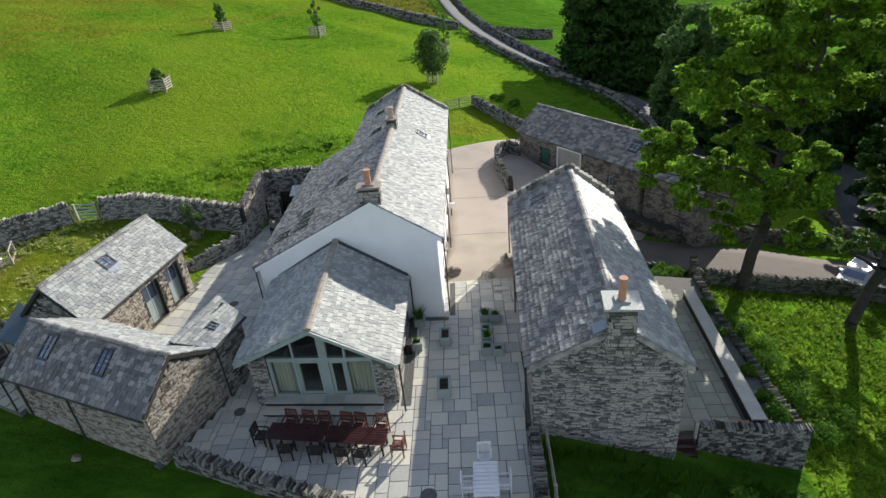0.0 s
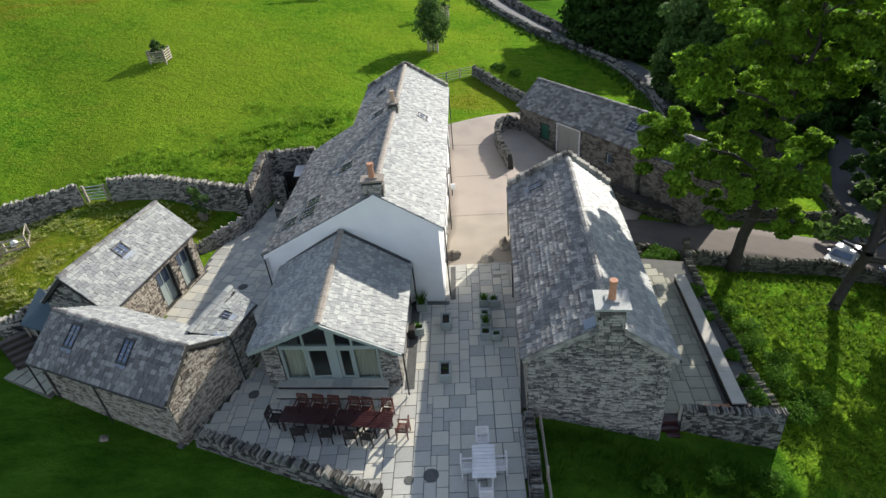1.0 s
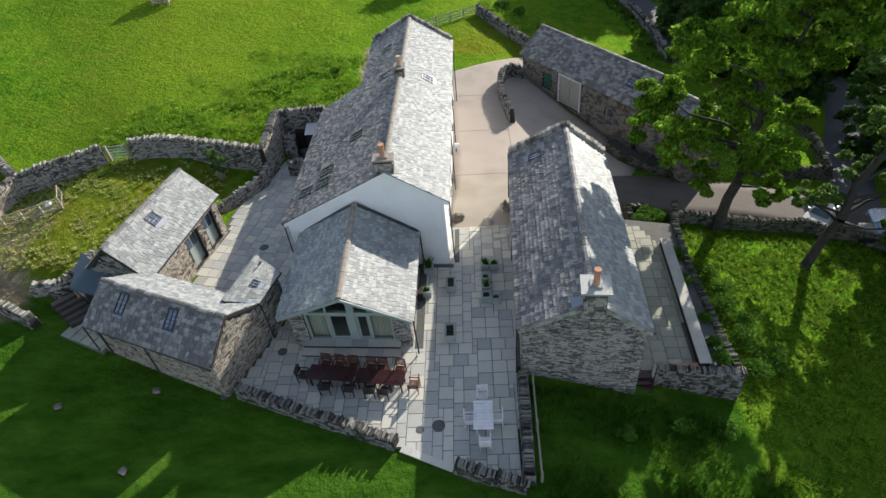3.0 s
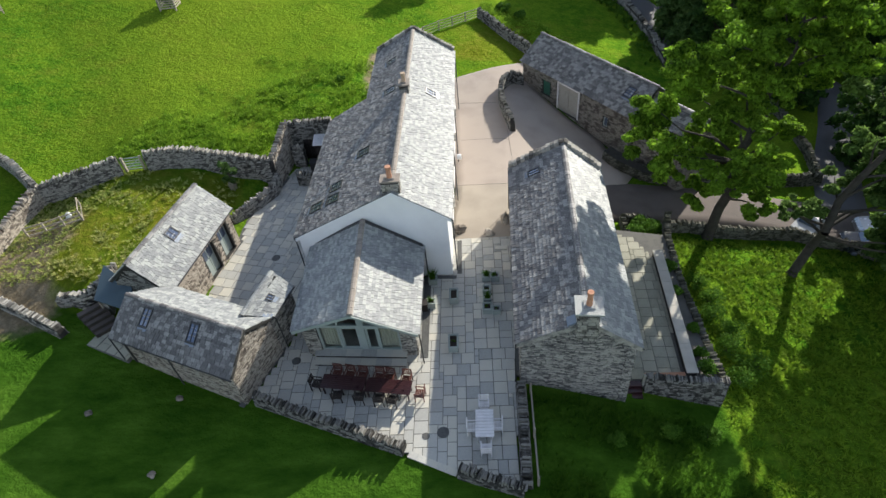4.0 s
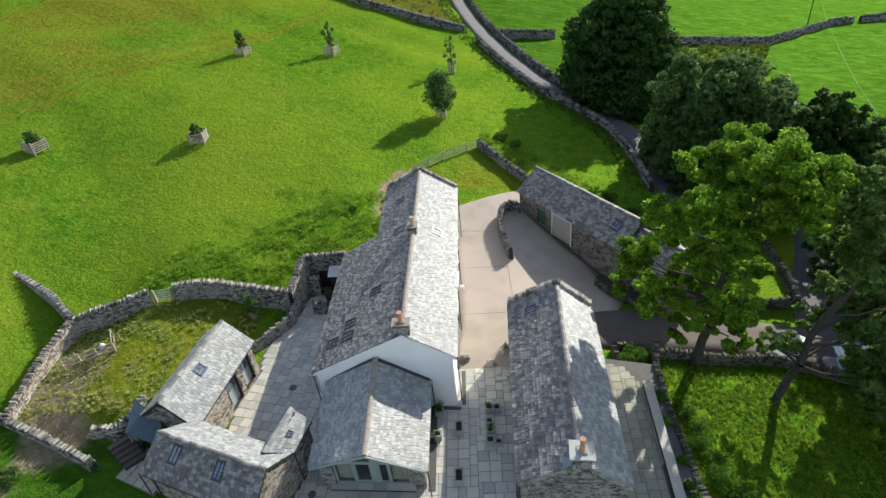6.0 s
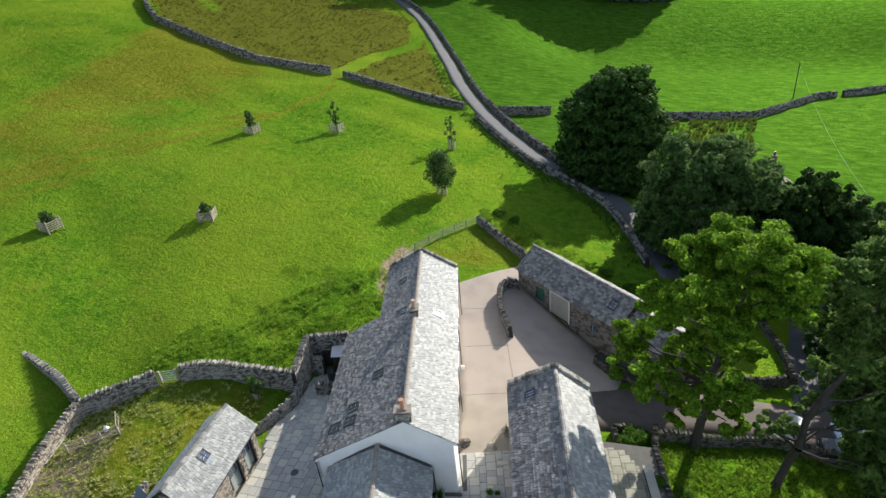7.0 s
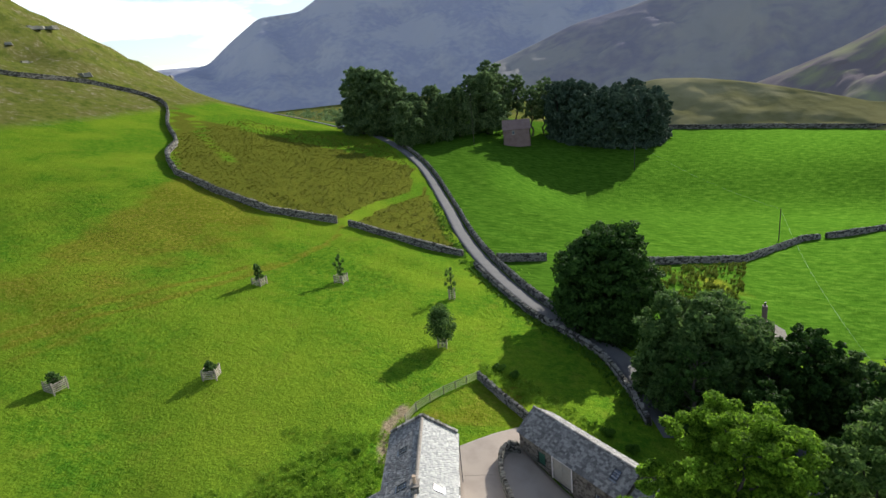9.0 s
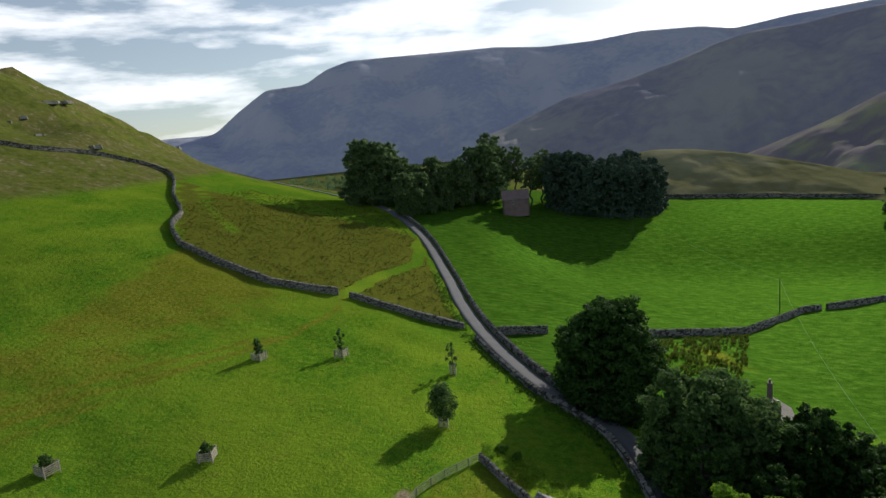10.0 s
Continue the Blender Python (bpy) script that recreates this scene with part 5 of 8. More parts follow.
    q.hexa([(-12.8, 19.1, 3.55), (-11.3, 19.35, 2.98), (-11.25, 19.6, 2.98), (-12.75, 19.3, 3.55), (-12.8, 19.1, 3.70), (-11.3, 19.35, 3.08), (-11.25, 19.6, 3.08), (-12.75, 19.3, 3.70)])
    part("valley", q, LEAD, roof, "pale lead valley")
    # blue sheet roof of the store behind
    s = thing("store", "lean-to store with a blue-grey sheet roof", "outbuilding")
    q = Pile()
    A, B, C, D = Vector((-23.45, 22.15, 2.15)), Vector((-20.3, 20.95, 2.15)), Vector((-20.9, 22.5, 2.72)), Vector((-23.65, 24.6, 2.75))
    q.hexa([tuple(v) for v in (A, B, C, D)] + [tuple(v + Vector((0, 0, 0.12))) for v in (A, B, C, D)])
    part("roof", q, BLUE_ROOF, s, "blue-grey sheet roof")
    q = Pile()
    wall_solid(q, (-23.5, 24.4), (-23.3, 22.3), 0.2, [(0, 2.68), (2.1, 2.14)], (), 0.3)
    wall_solid(q, (-22.2, 23.5), (-23.5, 24.4), 0.2, [(0, 2.68), (1.57, 2.68)], (), 0.3)
    part("wall", q.weld(), STONE, s)
    q = Pile()
    q.tube((-23.3, 22.2, 0.2), (-23.3, 22.2, 2.2), 0.06, 0.06)
    part("post", q, BARE, s)
    return h


build_outbuilding()


# ---------------------------------------------------------------- barn across the yard
def build_barn():
    h = thing("barn", "long stone barn with old slates and taupe double doors", "barn")
    rf, rb = (15.8, 42.6, 2.76), (7.53, 54.85, 2.76)
    d = (Vector(rb) - Vector(rf)).normalized()
    pr = Vector((d.y, -d.x, 0))                 # towards the fields
    ff, fb = Vector(rf) - pr * 2.7 + Vector((0, 0, -1.95)), Vector(rb) - pr * 2.7 + Vector((0, 0, -1.95))
    bf, bb = Vector(rf) + pr * 2.7 + Vector((0, 0, -1.95)), Vector(rb) + pr * 2.7 + Vector((0, 0, -1.95))
    c = lambda r_, k, e: tuple((Vector(r_) + pr * k + d * e).to_2d())
    fs, fn, bn, bs = c(rf, -2.45, 0.2), c(rb, -2.45, -0.2), c(rb, 2.45, -0.2), c(rf, 2.45, 0.2)
    L = math.dist(fn, fs)
    op = [(3.1, 4.1, -1.5, -0.1), (5.3, 8.0, -2.3, 0.45), (11.2, 11.7, -1.4, -0.5)]
    w = Pile()
    wall_solid(w, fn, fs, -4.2, [(0, 0.95), (L, 0.95)], op, 0.5)
    wall_solid(w, fs, bs, -4.5, [(0, 0.95), (2.45, 2.6), (4.9, 0.95)], (), 0.5)
    wall_solid(w, bs, bn, -4.5, [(0, 0.95), (L, 0.95)], (), 0.5)
    wall_solid(w, bn, fn, -4.2, [(0, 0.95), (2.45, 2.6), (4.9, 0.95)], (), 0.5)
    body = part("wall", w.weld(), MORTAR, h, "dark rubble stone wall")
    masonry(body, fn, fs, -3.6, [(0, 0.85), (L, 0.85)], op, BARN_STONE, (0.09, 0.18), (0.16, 0.45), seed=101)
    masonry(body, fs, bs, -4.2, [(0, 0.85), (2.45, 2.55), (4.9, 0.85)], (), BARN_STONE, (0.09, 0.18), (0.16, 0.45), seed=102)
    masonry(body, bn, fn, -3.6, [(0, 0.85), (2.45, 2.55), (4.9, 0.85)], (), BARN_STONE, (0.09, 0.18), (0.16, 0.45), seed=103)
    a, u = Vector((*fn, 0)), (Vector((*fs, 0)) - Vector((*fn, 0))).normalized()
    out = Vector((u.y, -u.x, 0))
    R = Matrix((u, -out, Vector((0, 0, 1)))).transposed()
    for s0, s1, z0, z1, mat, nm in ((5.3, 6.63, -2.3, 0.45, TAUPE, "door"), (6.67, 8.0, -2.3, 0.45, TAUPE, "door"), (3.1, 4.1, -1.5, -0.1, GREEN_DOOR, "shutter")):
        n = max(3, round((s1 - s0) / 0.2))
        q = Pile()
        q.box(a + u * (s0 + s1) / 2 - out * 0.13 + Vector((0, 0, (z0 + z1) / 2)), (s1 - s0 - 0.02, 0.03, z1 - z0 - 0.04), R)
        leaf_ = part(nm, q, mat, h, "boarded taupe barn door" if mat is TAUPE else "green boarded shutter")
        for i in range(n):
            q = Pile()
            q.box(a + u * (s0 + (s1 - s0) * (i + 0.5) / n) - out * 0.08 + Vector((0, 0, (z0 + z1) / 2)), ((s1 - s0) / n - 0.012, 0.05, z1 - z0 - 0.03), R)
            part("board", q, mat, leaf_)
        for z in (z0 + 0.3, z1 - 0.3):
            q = Pile()
            q.box(a + u * (s0 + s1) / 2 - out * 0.04 + Vector((0, 0, z)), (s1 - s0 - 0.1, 0.03, 0.12), R)
            part("ledge", q, mat, leaf_)
    for s0, s1, z0, z1 in ((5.18, 5.3, -2.3, 0.57), (8.0, 8.12, -2.3, 0.57), (5.3, 8.0, 0.45, 0.57)):
        q = Pile()
        q.box(a + u * (s0 + s1) / 2 + out * 0.02 + Vector((0, 0, (z0 + z1) / 2)), (s1 - s0, 0.14, z1 - z0), R)
        part("door_frame", q, WHITE_WOOD, h)
    window(h, fn, fs, 11.2, 11.7, -1.4, -0.5, bars=0)
    slab = Pile()
    roof_slab(slab, ff, fb, rb, rf)
    roof_slab(slab, bf, bb, rb, rf)
    roof = part("roof", slab, MORTAR, h, "old dark slate roof with moss")
    slope(roof, ff, fb, rb, rf, SLATE_OLD_OR_SHADED, 0.36, 0.26, seed=111, thick=0.05)
    slope(roof, bf, bb, rb, rf, SLATE_OLD_OR_SHADED, 0.36, 0.26, seed=112, thick=0.05)
    ridge_tiles(roof, (rf[0], rf[1], rf[2] + 0.05), (rb[0], rb[1], rb[2] + 0.05), SLATE_OLD_OR_SHADED)
    rooflight(roof, ff, fb, rb, rf, 0.10, 0.16, 0.40, 0.72)
    # the lower end of the range
    u2 = -d
    r0_, r1_ = Vector(rf) + Vector((0, 0, -0.75)), Vector(rf) + u2 * 5.2 + Vector((0, 0, -0.8))
    e0_, e1_ = r0_ - pr * 2.3 + Vector((0, 0, -1.45)), r1_ - pr * 2.3 + Vector((0, 0, -1.45))
    k0_, k1_ = r0_ + pr * 2.3 + Vector((0, 0, -1.45)), r1_ + pr * 2.3 + Vector((0, 0, -1.45))
    w = Pile()
    f0, f1 = tuple((r0_ - pr * 2.1).to_2d()), tuple((r1_ - pr * 2.1 + d * 0.2).to_2d())
    b0, b1 = tuple((r0_ + pr * 2.1).to_2d()), tuple((r1_ + pr * 2.1 + d * 0.2).to_2d())
    ze = e0_.z + 0.05
    wall_solid(w, f0, f1, -5.0, [(0, ze), (math.dist(f0, f1), ze)], (), 0.45)
    wall_solid(w, f1, b1, -5.0, [(0, ze), (2.1, r1_.z - 0.2), (4.2, ze)], (), 0.45)
    wall_solid(w, b1, b0, -5.0, [(0, ze), (math.dist(f0, f1), ze)], (), 0.45)
    low = part("low_wall", w.weld(), MORTAR, h)
    masonry(low, f0, f1, -4.4, [(0, ze), (math.dist(f0, f1), ze)], (), BARN_STONE, (0.09, 0.18), (0.16, 0.45), seed=104)
    masonry(low, f1, b1, -4.8, [(0, ze), (2.1, r1_.z - 0.2), (4.2, ze)], (), BARN_STONE, (0.09, 0.18), (0.16, 0.45), seed=105)
    slab = Pile()
    roof_slab(slab, e1_, e0_, r0_, r1_)
    roof_slab(slab, k1_, k0_, r0_, r1_)
    low_roof = part("low_roof", slab, MORTAR, h, "lower slate roof at the barn's end")
    slope(low_roof, e1_, e0_, r0_, r1_, SLATE_OLD_OR_SHADED, 0.33, 0.25, seed=113, thick=0.04)
    slope(low_roof, k1_, k0_, r0_, r1_, SLATE_OLD_OR_SHADED, 0.33, 0.25, seed=114, thick=0.04)
    ridge_tiles(low_roof, r1_ + Vector((0, 0, 0.05)), r0_ + Vector((0, 0, 0.05)), SLATE_OLD_OR_SHADED)
    return h


build_barn()


# ---------------------------------------------------------------- dry-stone walls
COPE_UNIT = {}


def cope_unit(v, material):
    key = (v, material.name)
    if key not in COPE_UNIT:
        r = random.Random(v)
        p = Pile()
        q = [Vector((a * 0.5, b * 0.5, c)) for c in (0, 1) for a, b in ((-1, -1), (1, -1), (1, 1), (-1, 1))]
        q = [Vector((a.x * r.uniform(0.75, 1.1), a.y * r.uniform(0.75, 1.05), a.z * r.uniform(0.8, 1.1))) for a in q]
        p.hexa([tuple(a) for a in q])
        COPE_UNIT[key] = p.mesh("cope_stone", material)
    return COPE_UNIT[key]


def dry_wall(name, pts, height, thick, label, unit=0.30, seed=0, material=None, singles=0, top=None, base=None, cope=0.26, deep=0.4, heads=None):
    """A dry-stone wall along a line on the ground: core, facing stones on both sides, upright cope stones.
    top: a level for the wall's head instead of a height above the ground."""
    r = random.Random(seed)
    material = material or STONE_DRY
    line = walk_line(pts, max(0.6, unit * 2))
    P = [Vector((x, y, 0)) for x, y, _, _ in line]
    D = []
    for i in range(len(P)):
        a, b = P[max(0, i - 1)], P[min(len(P) - 1, i + 1)]
        D.append((b - a).normalized())
    N = [Vector((d.y, -d.x, 0)) for d in D]
    lo = [(gz(p.x, p.y) if base is None else base) for p in P]
    hi = [(g + height if top is None else top) + 0.05 * math.sin(i * 0.7 + seed) for i, g in enumerate(lo)]
    if heads:
        run = [0.0]
        for a, b in zip(pts, pts[1:]):
            run.append(run[-1] + math.dist(a, b))
        far_ = 0.0
        for i in range(len(P)):
            far_ += (P[i] - P[i - 1]).length if i else 0.0
            hi[i] = float(np.interp(far_, run, heads)) + 0.04 * math.sin(i * 0.9 + seed)
    core = Pile()
    for i in range(len(P)):
        for s, z, k in ((-1, lo[i] - deep, 1.0), (1, lo[i] - deep, 1.0), (1, hi[i], 0.78), (-1, hi[i], 0.78)):
            q = P[i] + N[i] * (s * (thick / 2 - 0.02) * k)
            core.v.append((q.x, q.y, z))
    for i in range(len(P) - 1):
        k = 4 * i
        core.f += [(k, k + 3, k + 7, k + 4), (k + 3, k + 2, k + 6, k + 7), (k + 2, k + 1, k + 5, k + 6)]
    n = 4 * (len(P) - 1)
    core.f += [(0, 1, 2, 3), (n + 3, n + 2, n + 1, n)]
    wall_ob = new(name, core.mesh(name, MORTAR))
    tagged(wall_ob, label, "stone wall", kind="structure")
    seg = [0.0]
    for a, b in zip(P, P[1:]):
        seg.append(seg[-1] + (b - a).length)
    L = seg[-1]

    def at(s):
        i = min(int(np.searchsorted(seg, s, "right")) - 1, len(P) - 2)
        t = (s - seg[i]) / max(1e-6, seg[i + 1] - seg[i])
        return P[i].lerp(P[i + 1], t), (D[i].lerp(D[i + 1], t)).normalized(), lo[i] + (lo[i + 1] - lo[i]) * t, hi[i] + (hi[i + 1] - hi[i]) * t
    face = Pile()
    up = Vector((0, 0, 1))
    for s_ in (-1, 1):
        z = -0.1
        while True:
            ch = unit * r.uniform(0.28, 0.62)
            s, any_ = r.uniform(-unit, 0), False
            while s < L:
                w = unit * r.uniform(0.5, 1.6)
                a0, a1 = max(0, s), min(L, s + w)
                s += w
                if a1 - a0 < unit * 0.25:
                    continue
                c, d, g, h = at((a0 + a1) / 2)
                if g + z + ch * 0.7 > h:
                    continue
                any_ = True
                k = 1.0 - 0.22 * max(0.0, z) / max(0.3, h - g)
                nn = Vector((d.y, -d.x, 0)) * s_
                o = c + nn * ((thick / 2 - 0.02) * k)
                u = d * s_ * -1 if s_ < 0 else d
                u = Vector((-nn.y, nn.x, 0))
                stone_box(face, o - u * (a1 - a0) / 2 + up * (g + z + 0.01), u, None, up, nn, a1 - a0 - 0.02 * unit / 0.3, ch - 0.02, 0.05 * unit / 0.3, r)
            z += ch
            if not any_ and z > 0.2:
                break
    part("stonework", face, material, wall_ob, kind="stuff")
    if cope:
        rest = Pile()
        s, made = 0.05, 0
        while s < L - 0.05:
            w = unit * r.uniform(0.3, 0.62)
            c, d, g, h = at(min(L, s + w / 2))
            hgt = cope * r.uniform(0.7, 1.5)
            m = Matrix.Translation((c.x, c.y, h - 0.03)) @ d.to_track_quat("X", "Z").to_matrix().to_4x4() @ Matrix.Rotation(radians(r.uniform(-14, 30)), 4, "Y") @ Matrix.Diagonal((w * 0.82, thick * r.uniform(0.62, 0.98), hgt, 1))
            if made < singles:
                ob = new("cope_stone", cope_unit(made % 5, material))
                ob.matrix_world = m
                ob.parent = wall_ob
                made += 1
            else:
                me = cope_unit(int(s * 7) % 5, material)
                rest.add([tuple(m @ v.co) for v in me.vertices], [tuple(q.vertices) for q in me.polygons])
            s += w
        if rest.v:
            part("cope", rest, material, wall_ob, kind="stuff")
    return wall_ob


GREY_LABEL = "grey dry-stone wall with upright cope stones"
dry_wall("wall_patio_front", [(-12.15, 15.95), (-8.0, 14.35), (-3.75, 12.75)], 0.5, 0.55, "low dry-stone wall between patio and lawn", 0.26, 1, singles=150)
dry_wall("wall_patio_corner", [(-1.0, 11.55), (0.6, 11.0), (2.1, 10.55)], 0.5, 0.55, "low dry-stone wall beside the lawn", 0.26, 2, singles=60)
dry_wall("wall_patio_side", [(2.35, 16.3), (2.3, 13.5), (2.2, 10.7)], 0.55, 0.55, "low dry-stone wall along the paved court", 0.26, 3, singles=60, base=-0.05)
dry_wall("wall_garden_north", [(-25.6, 36.35), (-24.27, 36.85), (-21.93, 36.9), (-19.17, 36.6), (-15.6, 36.2)], 1.35, 0.6, GREY_LABEL, 0.25, 4, STONE, heads=[3.5, 3.45, 3.25, 2.8, 2.35])
dry_wall("wall_garden_west", [(-33.0, 33.3), (-30.3, 34.5), (-27.45, 35.85)], 1.3, 0.6, GREY_LABEL, 0.25, 5, STONE, heads=[3.05, 3.3, 3.55])
dry_wall("wall_field_west", [(-52, 45), (-44.5, 41.0), (-40.4, 38.9), (-36.6, 36.5), (-33.0, 33.4)], 1.2, 0.6, GREY_LABEL, 0.26, 6, STONE, heads=[5.2, 4.0, 3.6, 3.35, 3.1])
dry_wall("wall_garden_bend", [(-33.0, 33.2), (-33.4, 30.3), (-33.4, 27.5), (-33.1, 25.3), (-33.0, 23.9)], 1.3, 0.6, "pale sunlit dry-stone wall round the garden", 0.25, 7, STONE_WARM, heads=[3.05, 2.7, 2.45, 2.35, 2.2])
dry_wall("wall_garden_south", [(-38, 26.0), (-35.2, 24.8), (-32.4, 23.65), (-29.3, 22.4), (-25.3, 20.55)], 0.75, 0.55, GREY_LABEL, 0.3, 8, STONE, heads=[2.6, 2.2, 1.95, 1.75, 1.5])
dry_wall("wall_store", [(-26.6, 22.9), (-25.6, 23.0), (-24.5, 22.75), (-23.9, 23.6), (-23.6, 25.2)], 0.6, 0.5, "low stone retaining wall beside the store", 0.3, 9, STONE, heads=[1.75, 1.95, 2.0, 2.1, 2.15])
dry_wall("wall_yard_return", [(-15.55, 36.1), (-15.25, 37.3), (-14.85, 39.5)], 1.5, 0.6, "stepped stone wall beside the court", 0.25, 10, STONE_WARM, heads=[2.3, 2.75, 3.5], base=0.0)
dry_wall("wall_yard_back", [(-14.9, 39.75), (-13.0, 39.75), (-10.95, 39.7)], 1.9, 0.6, "high stone wall behind the farmhouse", 0.25, 11, top=3.4, base=0.0)
dry_wall("wall_court_kerb", [(-17.9, 31.2), (-17.2, 32.2), (-16.3, 33.3), (-15.35, 34.8), (-15.35, 36.0)], 0.45, 0.45, "low curving stone wall round a lawn", 0.23, 12, STONE, heads=[0.7, 0.75, 0.85, 0.95, 1.0], base=0.0)
dry_wall("wall_court_stub", [(-13.75, 36.0), (-12.2, 35.8)], 0.75, 0.5, "short stone wall by the lean-to", 0.23, 13, top=0.95, base=0.0)
dry_wall("wall_court_inner", [(-14.5, 38.6), (-13.5, 38.45)], 1.5, 0.45, "stone pier wall inside the corner yard", 0.24, 14, STONE, top=1.75, base=0.0)
dry_wall("wall_terrace_front", [(9.25, 17.0), (11.5, 16.75), (13.55, 16.55)], 2.0, 0.5, "retaining wall of the sunken terrace", 0.24, 14, top=-0.55, cope=0.12)
dry_wall("wall_terrace_east", [(13.55, 16.7), (13.35, 20.5), (13.3, 25), (13.55, 28.8), (14.2, 31.2)], 1.2, 0.5, GREY_LABEL, 0.24, 15, MOSSY, top=-1.2)
dry_wall("wall_lane_south", [(14.2, 31.3), (16.2, 31.7), (18.2, 31.3), (21, 31.5), (24.2, 31.8), (28, 30.8), (34, 28.5)], 0.75, 0.5, GREY_LABEL, 0.25, 16, MOSSY)
dry_wall("wall_bed_north", [(11.1, 29.4), (11.15, 31.8), (12.6, 32.2), (14.2, 31.4)], 0.45, 0.4, "low stone kerb round a planted bed", 0.23, 17, MOSSY)
dry_wall("wall_barn_yard", curve_line([(5.6, 52.4), (4.3, 52.3), (3.3, 50.6), (3.2, 47.4), (3.85, 43.3)], 5), 1.0, 0.5, "curving dry-stone wall before the barn", 0.25, 18)
dry_wall("wall_barn_bank", [(11.9, 41.4), (12.8, 40.1), (14.4, 39.0), (16.2, 38.5)], 0.95, 1.2, "stone retaining wall below the barn", 0.25, 19, MOSSY, cope=0.0)
dry_wall("wall_lane_north", [(19.5, 39.2), (22.5, 39.8), (26, 39.5), (30.5, 40.4)], 0.95, 0.55, GREY_LABEL, 0.26, 20, MOSSY)
dry_wall("wall_paddock_bank", [(30.5, 40.4), (31.5, 45), (31.8, 51), (30, 58)], 0.7, 0.5, GREY_LABEL, 0.28, 21, MOSSY)
dry_wall("wall_pen_east", [(1.6, 67.6), (4.2, 63.0), (7.6, 57.8)], 1.0, 0.5, GREY_LABEL, 0.28, 22)
dry_wall("wall_bracken_left", [(-78, 159), (-62, 146), (-45.4, 136.2), (-29.6, 135.6)], 1.5, 0.8, GREY_LABEL, 0.55, 23)
dry_wall("wall_bracken_right", [(-26.6, 134.4), (-12, 127.2), (0.6, 121.5)], 1.4, 0.8, GREY_LABEL, 0.55, 24)
dry_wall("wall_intake", curve_line(INTAKE, 4), 1.7, 0.9, GREY_LABEL, 1.0, 25)
dry_wall("wall_field_cross", [(8.06, 121), (13.5, 123), (19.5, 124.9)], 1.5, 0.8, GREY_LABEL, 0.55, 26)
dry_wall("wall_field_east", [(26, 125.5), (49, 131.2), (71.4, 138.9), (99.4, 162.5), (106, 165)], 1.5, 0.8, GREY_LABEL, 0.8, 27)
dry_wall("wall_field_east_far", [(108.5, 166), (133, 176.2), (170, 190), (230, 205)], 1.6, 0.8, GREY_LABEL, 0.9, 28)
dry_wall("wall_fell", [(100, 339), (121, 342), (178, 337), (230, 324), (330, 296)], 2.2, 1.0, GREY_LABEL, 1.3, 29)


def offset(line, d):
    return [(x + dy * d, y - dx * d) for x, y, dx, dy in walk_line(line, 6)]


dry_wall("wall_road_east", [q for q in offset(ROAD, 2.9) if 80 < q[1] < 262], 1.2, 0.7, GREY_LABEL, 0.7, 30)
dry_wall("wall_road_west", [q for q in offset(ROAD, -2.7) if 60 < q[1] < 118], 0.9, 0.7, GREY_LABEL, 0.7, 31)


# ---------------------------------------------------------------- made ground: yard, lane, terrace
def apron(name, rows, lift, material, label, step=0.75, category="pavement", deep=0.3):
    """A made surface between a left and a right edge, row by row up the plan; rows of (y, x left, x right)."""
    ys = np.arange(rows[0][0], rows[-1][0] + 1e-6, step)
    xl = np.interp(ys, [q[0] for q in rows], [q[1] for q in rows])
    xr = np.interp(ys, [q[0] for q in rows], [q[2] for q in rows])
    n = 16
    p = Pile()
    for y, a, b in zip(ys, xl, xr):
        row = [(a + (b - a) * i / n, y) for i in range(n + 1)]
        p.v += [(a, y, gz(a, y) + lift - deep)] + [(x, y_, gz(x, y_) + lift) for x, y_ in row] + [(b, y, gz(b, y) + lift - deep)]
    w = n + 3
    p.f = [(k * w + i, k * w + i + 1, (k + 1) * w + i + 1, (k + 1) * w + i) for k in range(len(ys) - 1) for i in range(w - 1)]
    return tagged(new(name, p.mesh(name, material, True)), label, category, kind="structure")


apron("yard", [(28.25, -1.3, 2.8), (31.6, -1.3, 3.2), (32.2, -1.25, 8.7), (34.5, -1.25, 10.0), (35.0, -1.25, 10.2)], 0.03, CONCRETE, "pale beige concrete farmyard between the buildings")
apron("yard_far", [(35.0, -1.25, 11.3), (38.75, -1.4, 13.6), (40.25, -1.4, 13.0), (44, -1.5, 11.8), (47, -1.5, 9.4), (52.25, -1.5, 6.2), (53.0, -1.5, 6.2), (55.25, 2.6, 6.8), (57.5, 6.6, 7.3)], 0.03, CONCRETE_PINK, "pinkish concrete yard before the barn")
# joints between the poured bays
for a, b in (((-1.2, 35.02), (10.1, 35.02)), ((-1.15, 42.1), (3.4, 42.0)), ((-1.1, 48.3), (2.6, 48.2)), ((3.6, 32.6), (3.4, 43.4))):
    p = Pile()
    n_ = Vector((b[1] - a[1], a[0] - b[0], 0)).normalized() * 0.011
    for i in range(12):
        A, B = (Vector((a[0] + (b[0] - a[0]) * t, a[1] + (b[1] - a[1]) * t, 0)) for t in (i / 12, (i + 1) / 12))
        A.z, B.z = gz(A.x, A.y) + 0.028, gz(B.x, B.y) + 0.028
        p.hexa([tuple(v) for v in (A - n_, A + n_, B + n_, B - n_)] + [tuple(v + Vector((0, 0, 0.012))) for v in (A - n_, A + n_, B + n_, B - n_)])
    tagged(new("yard_joint", p.weld().mesh("yard_joint", JOINT)), "dark joint between concrete bays", "joint", kind="structure")
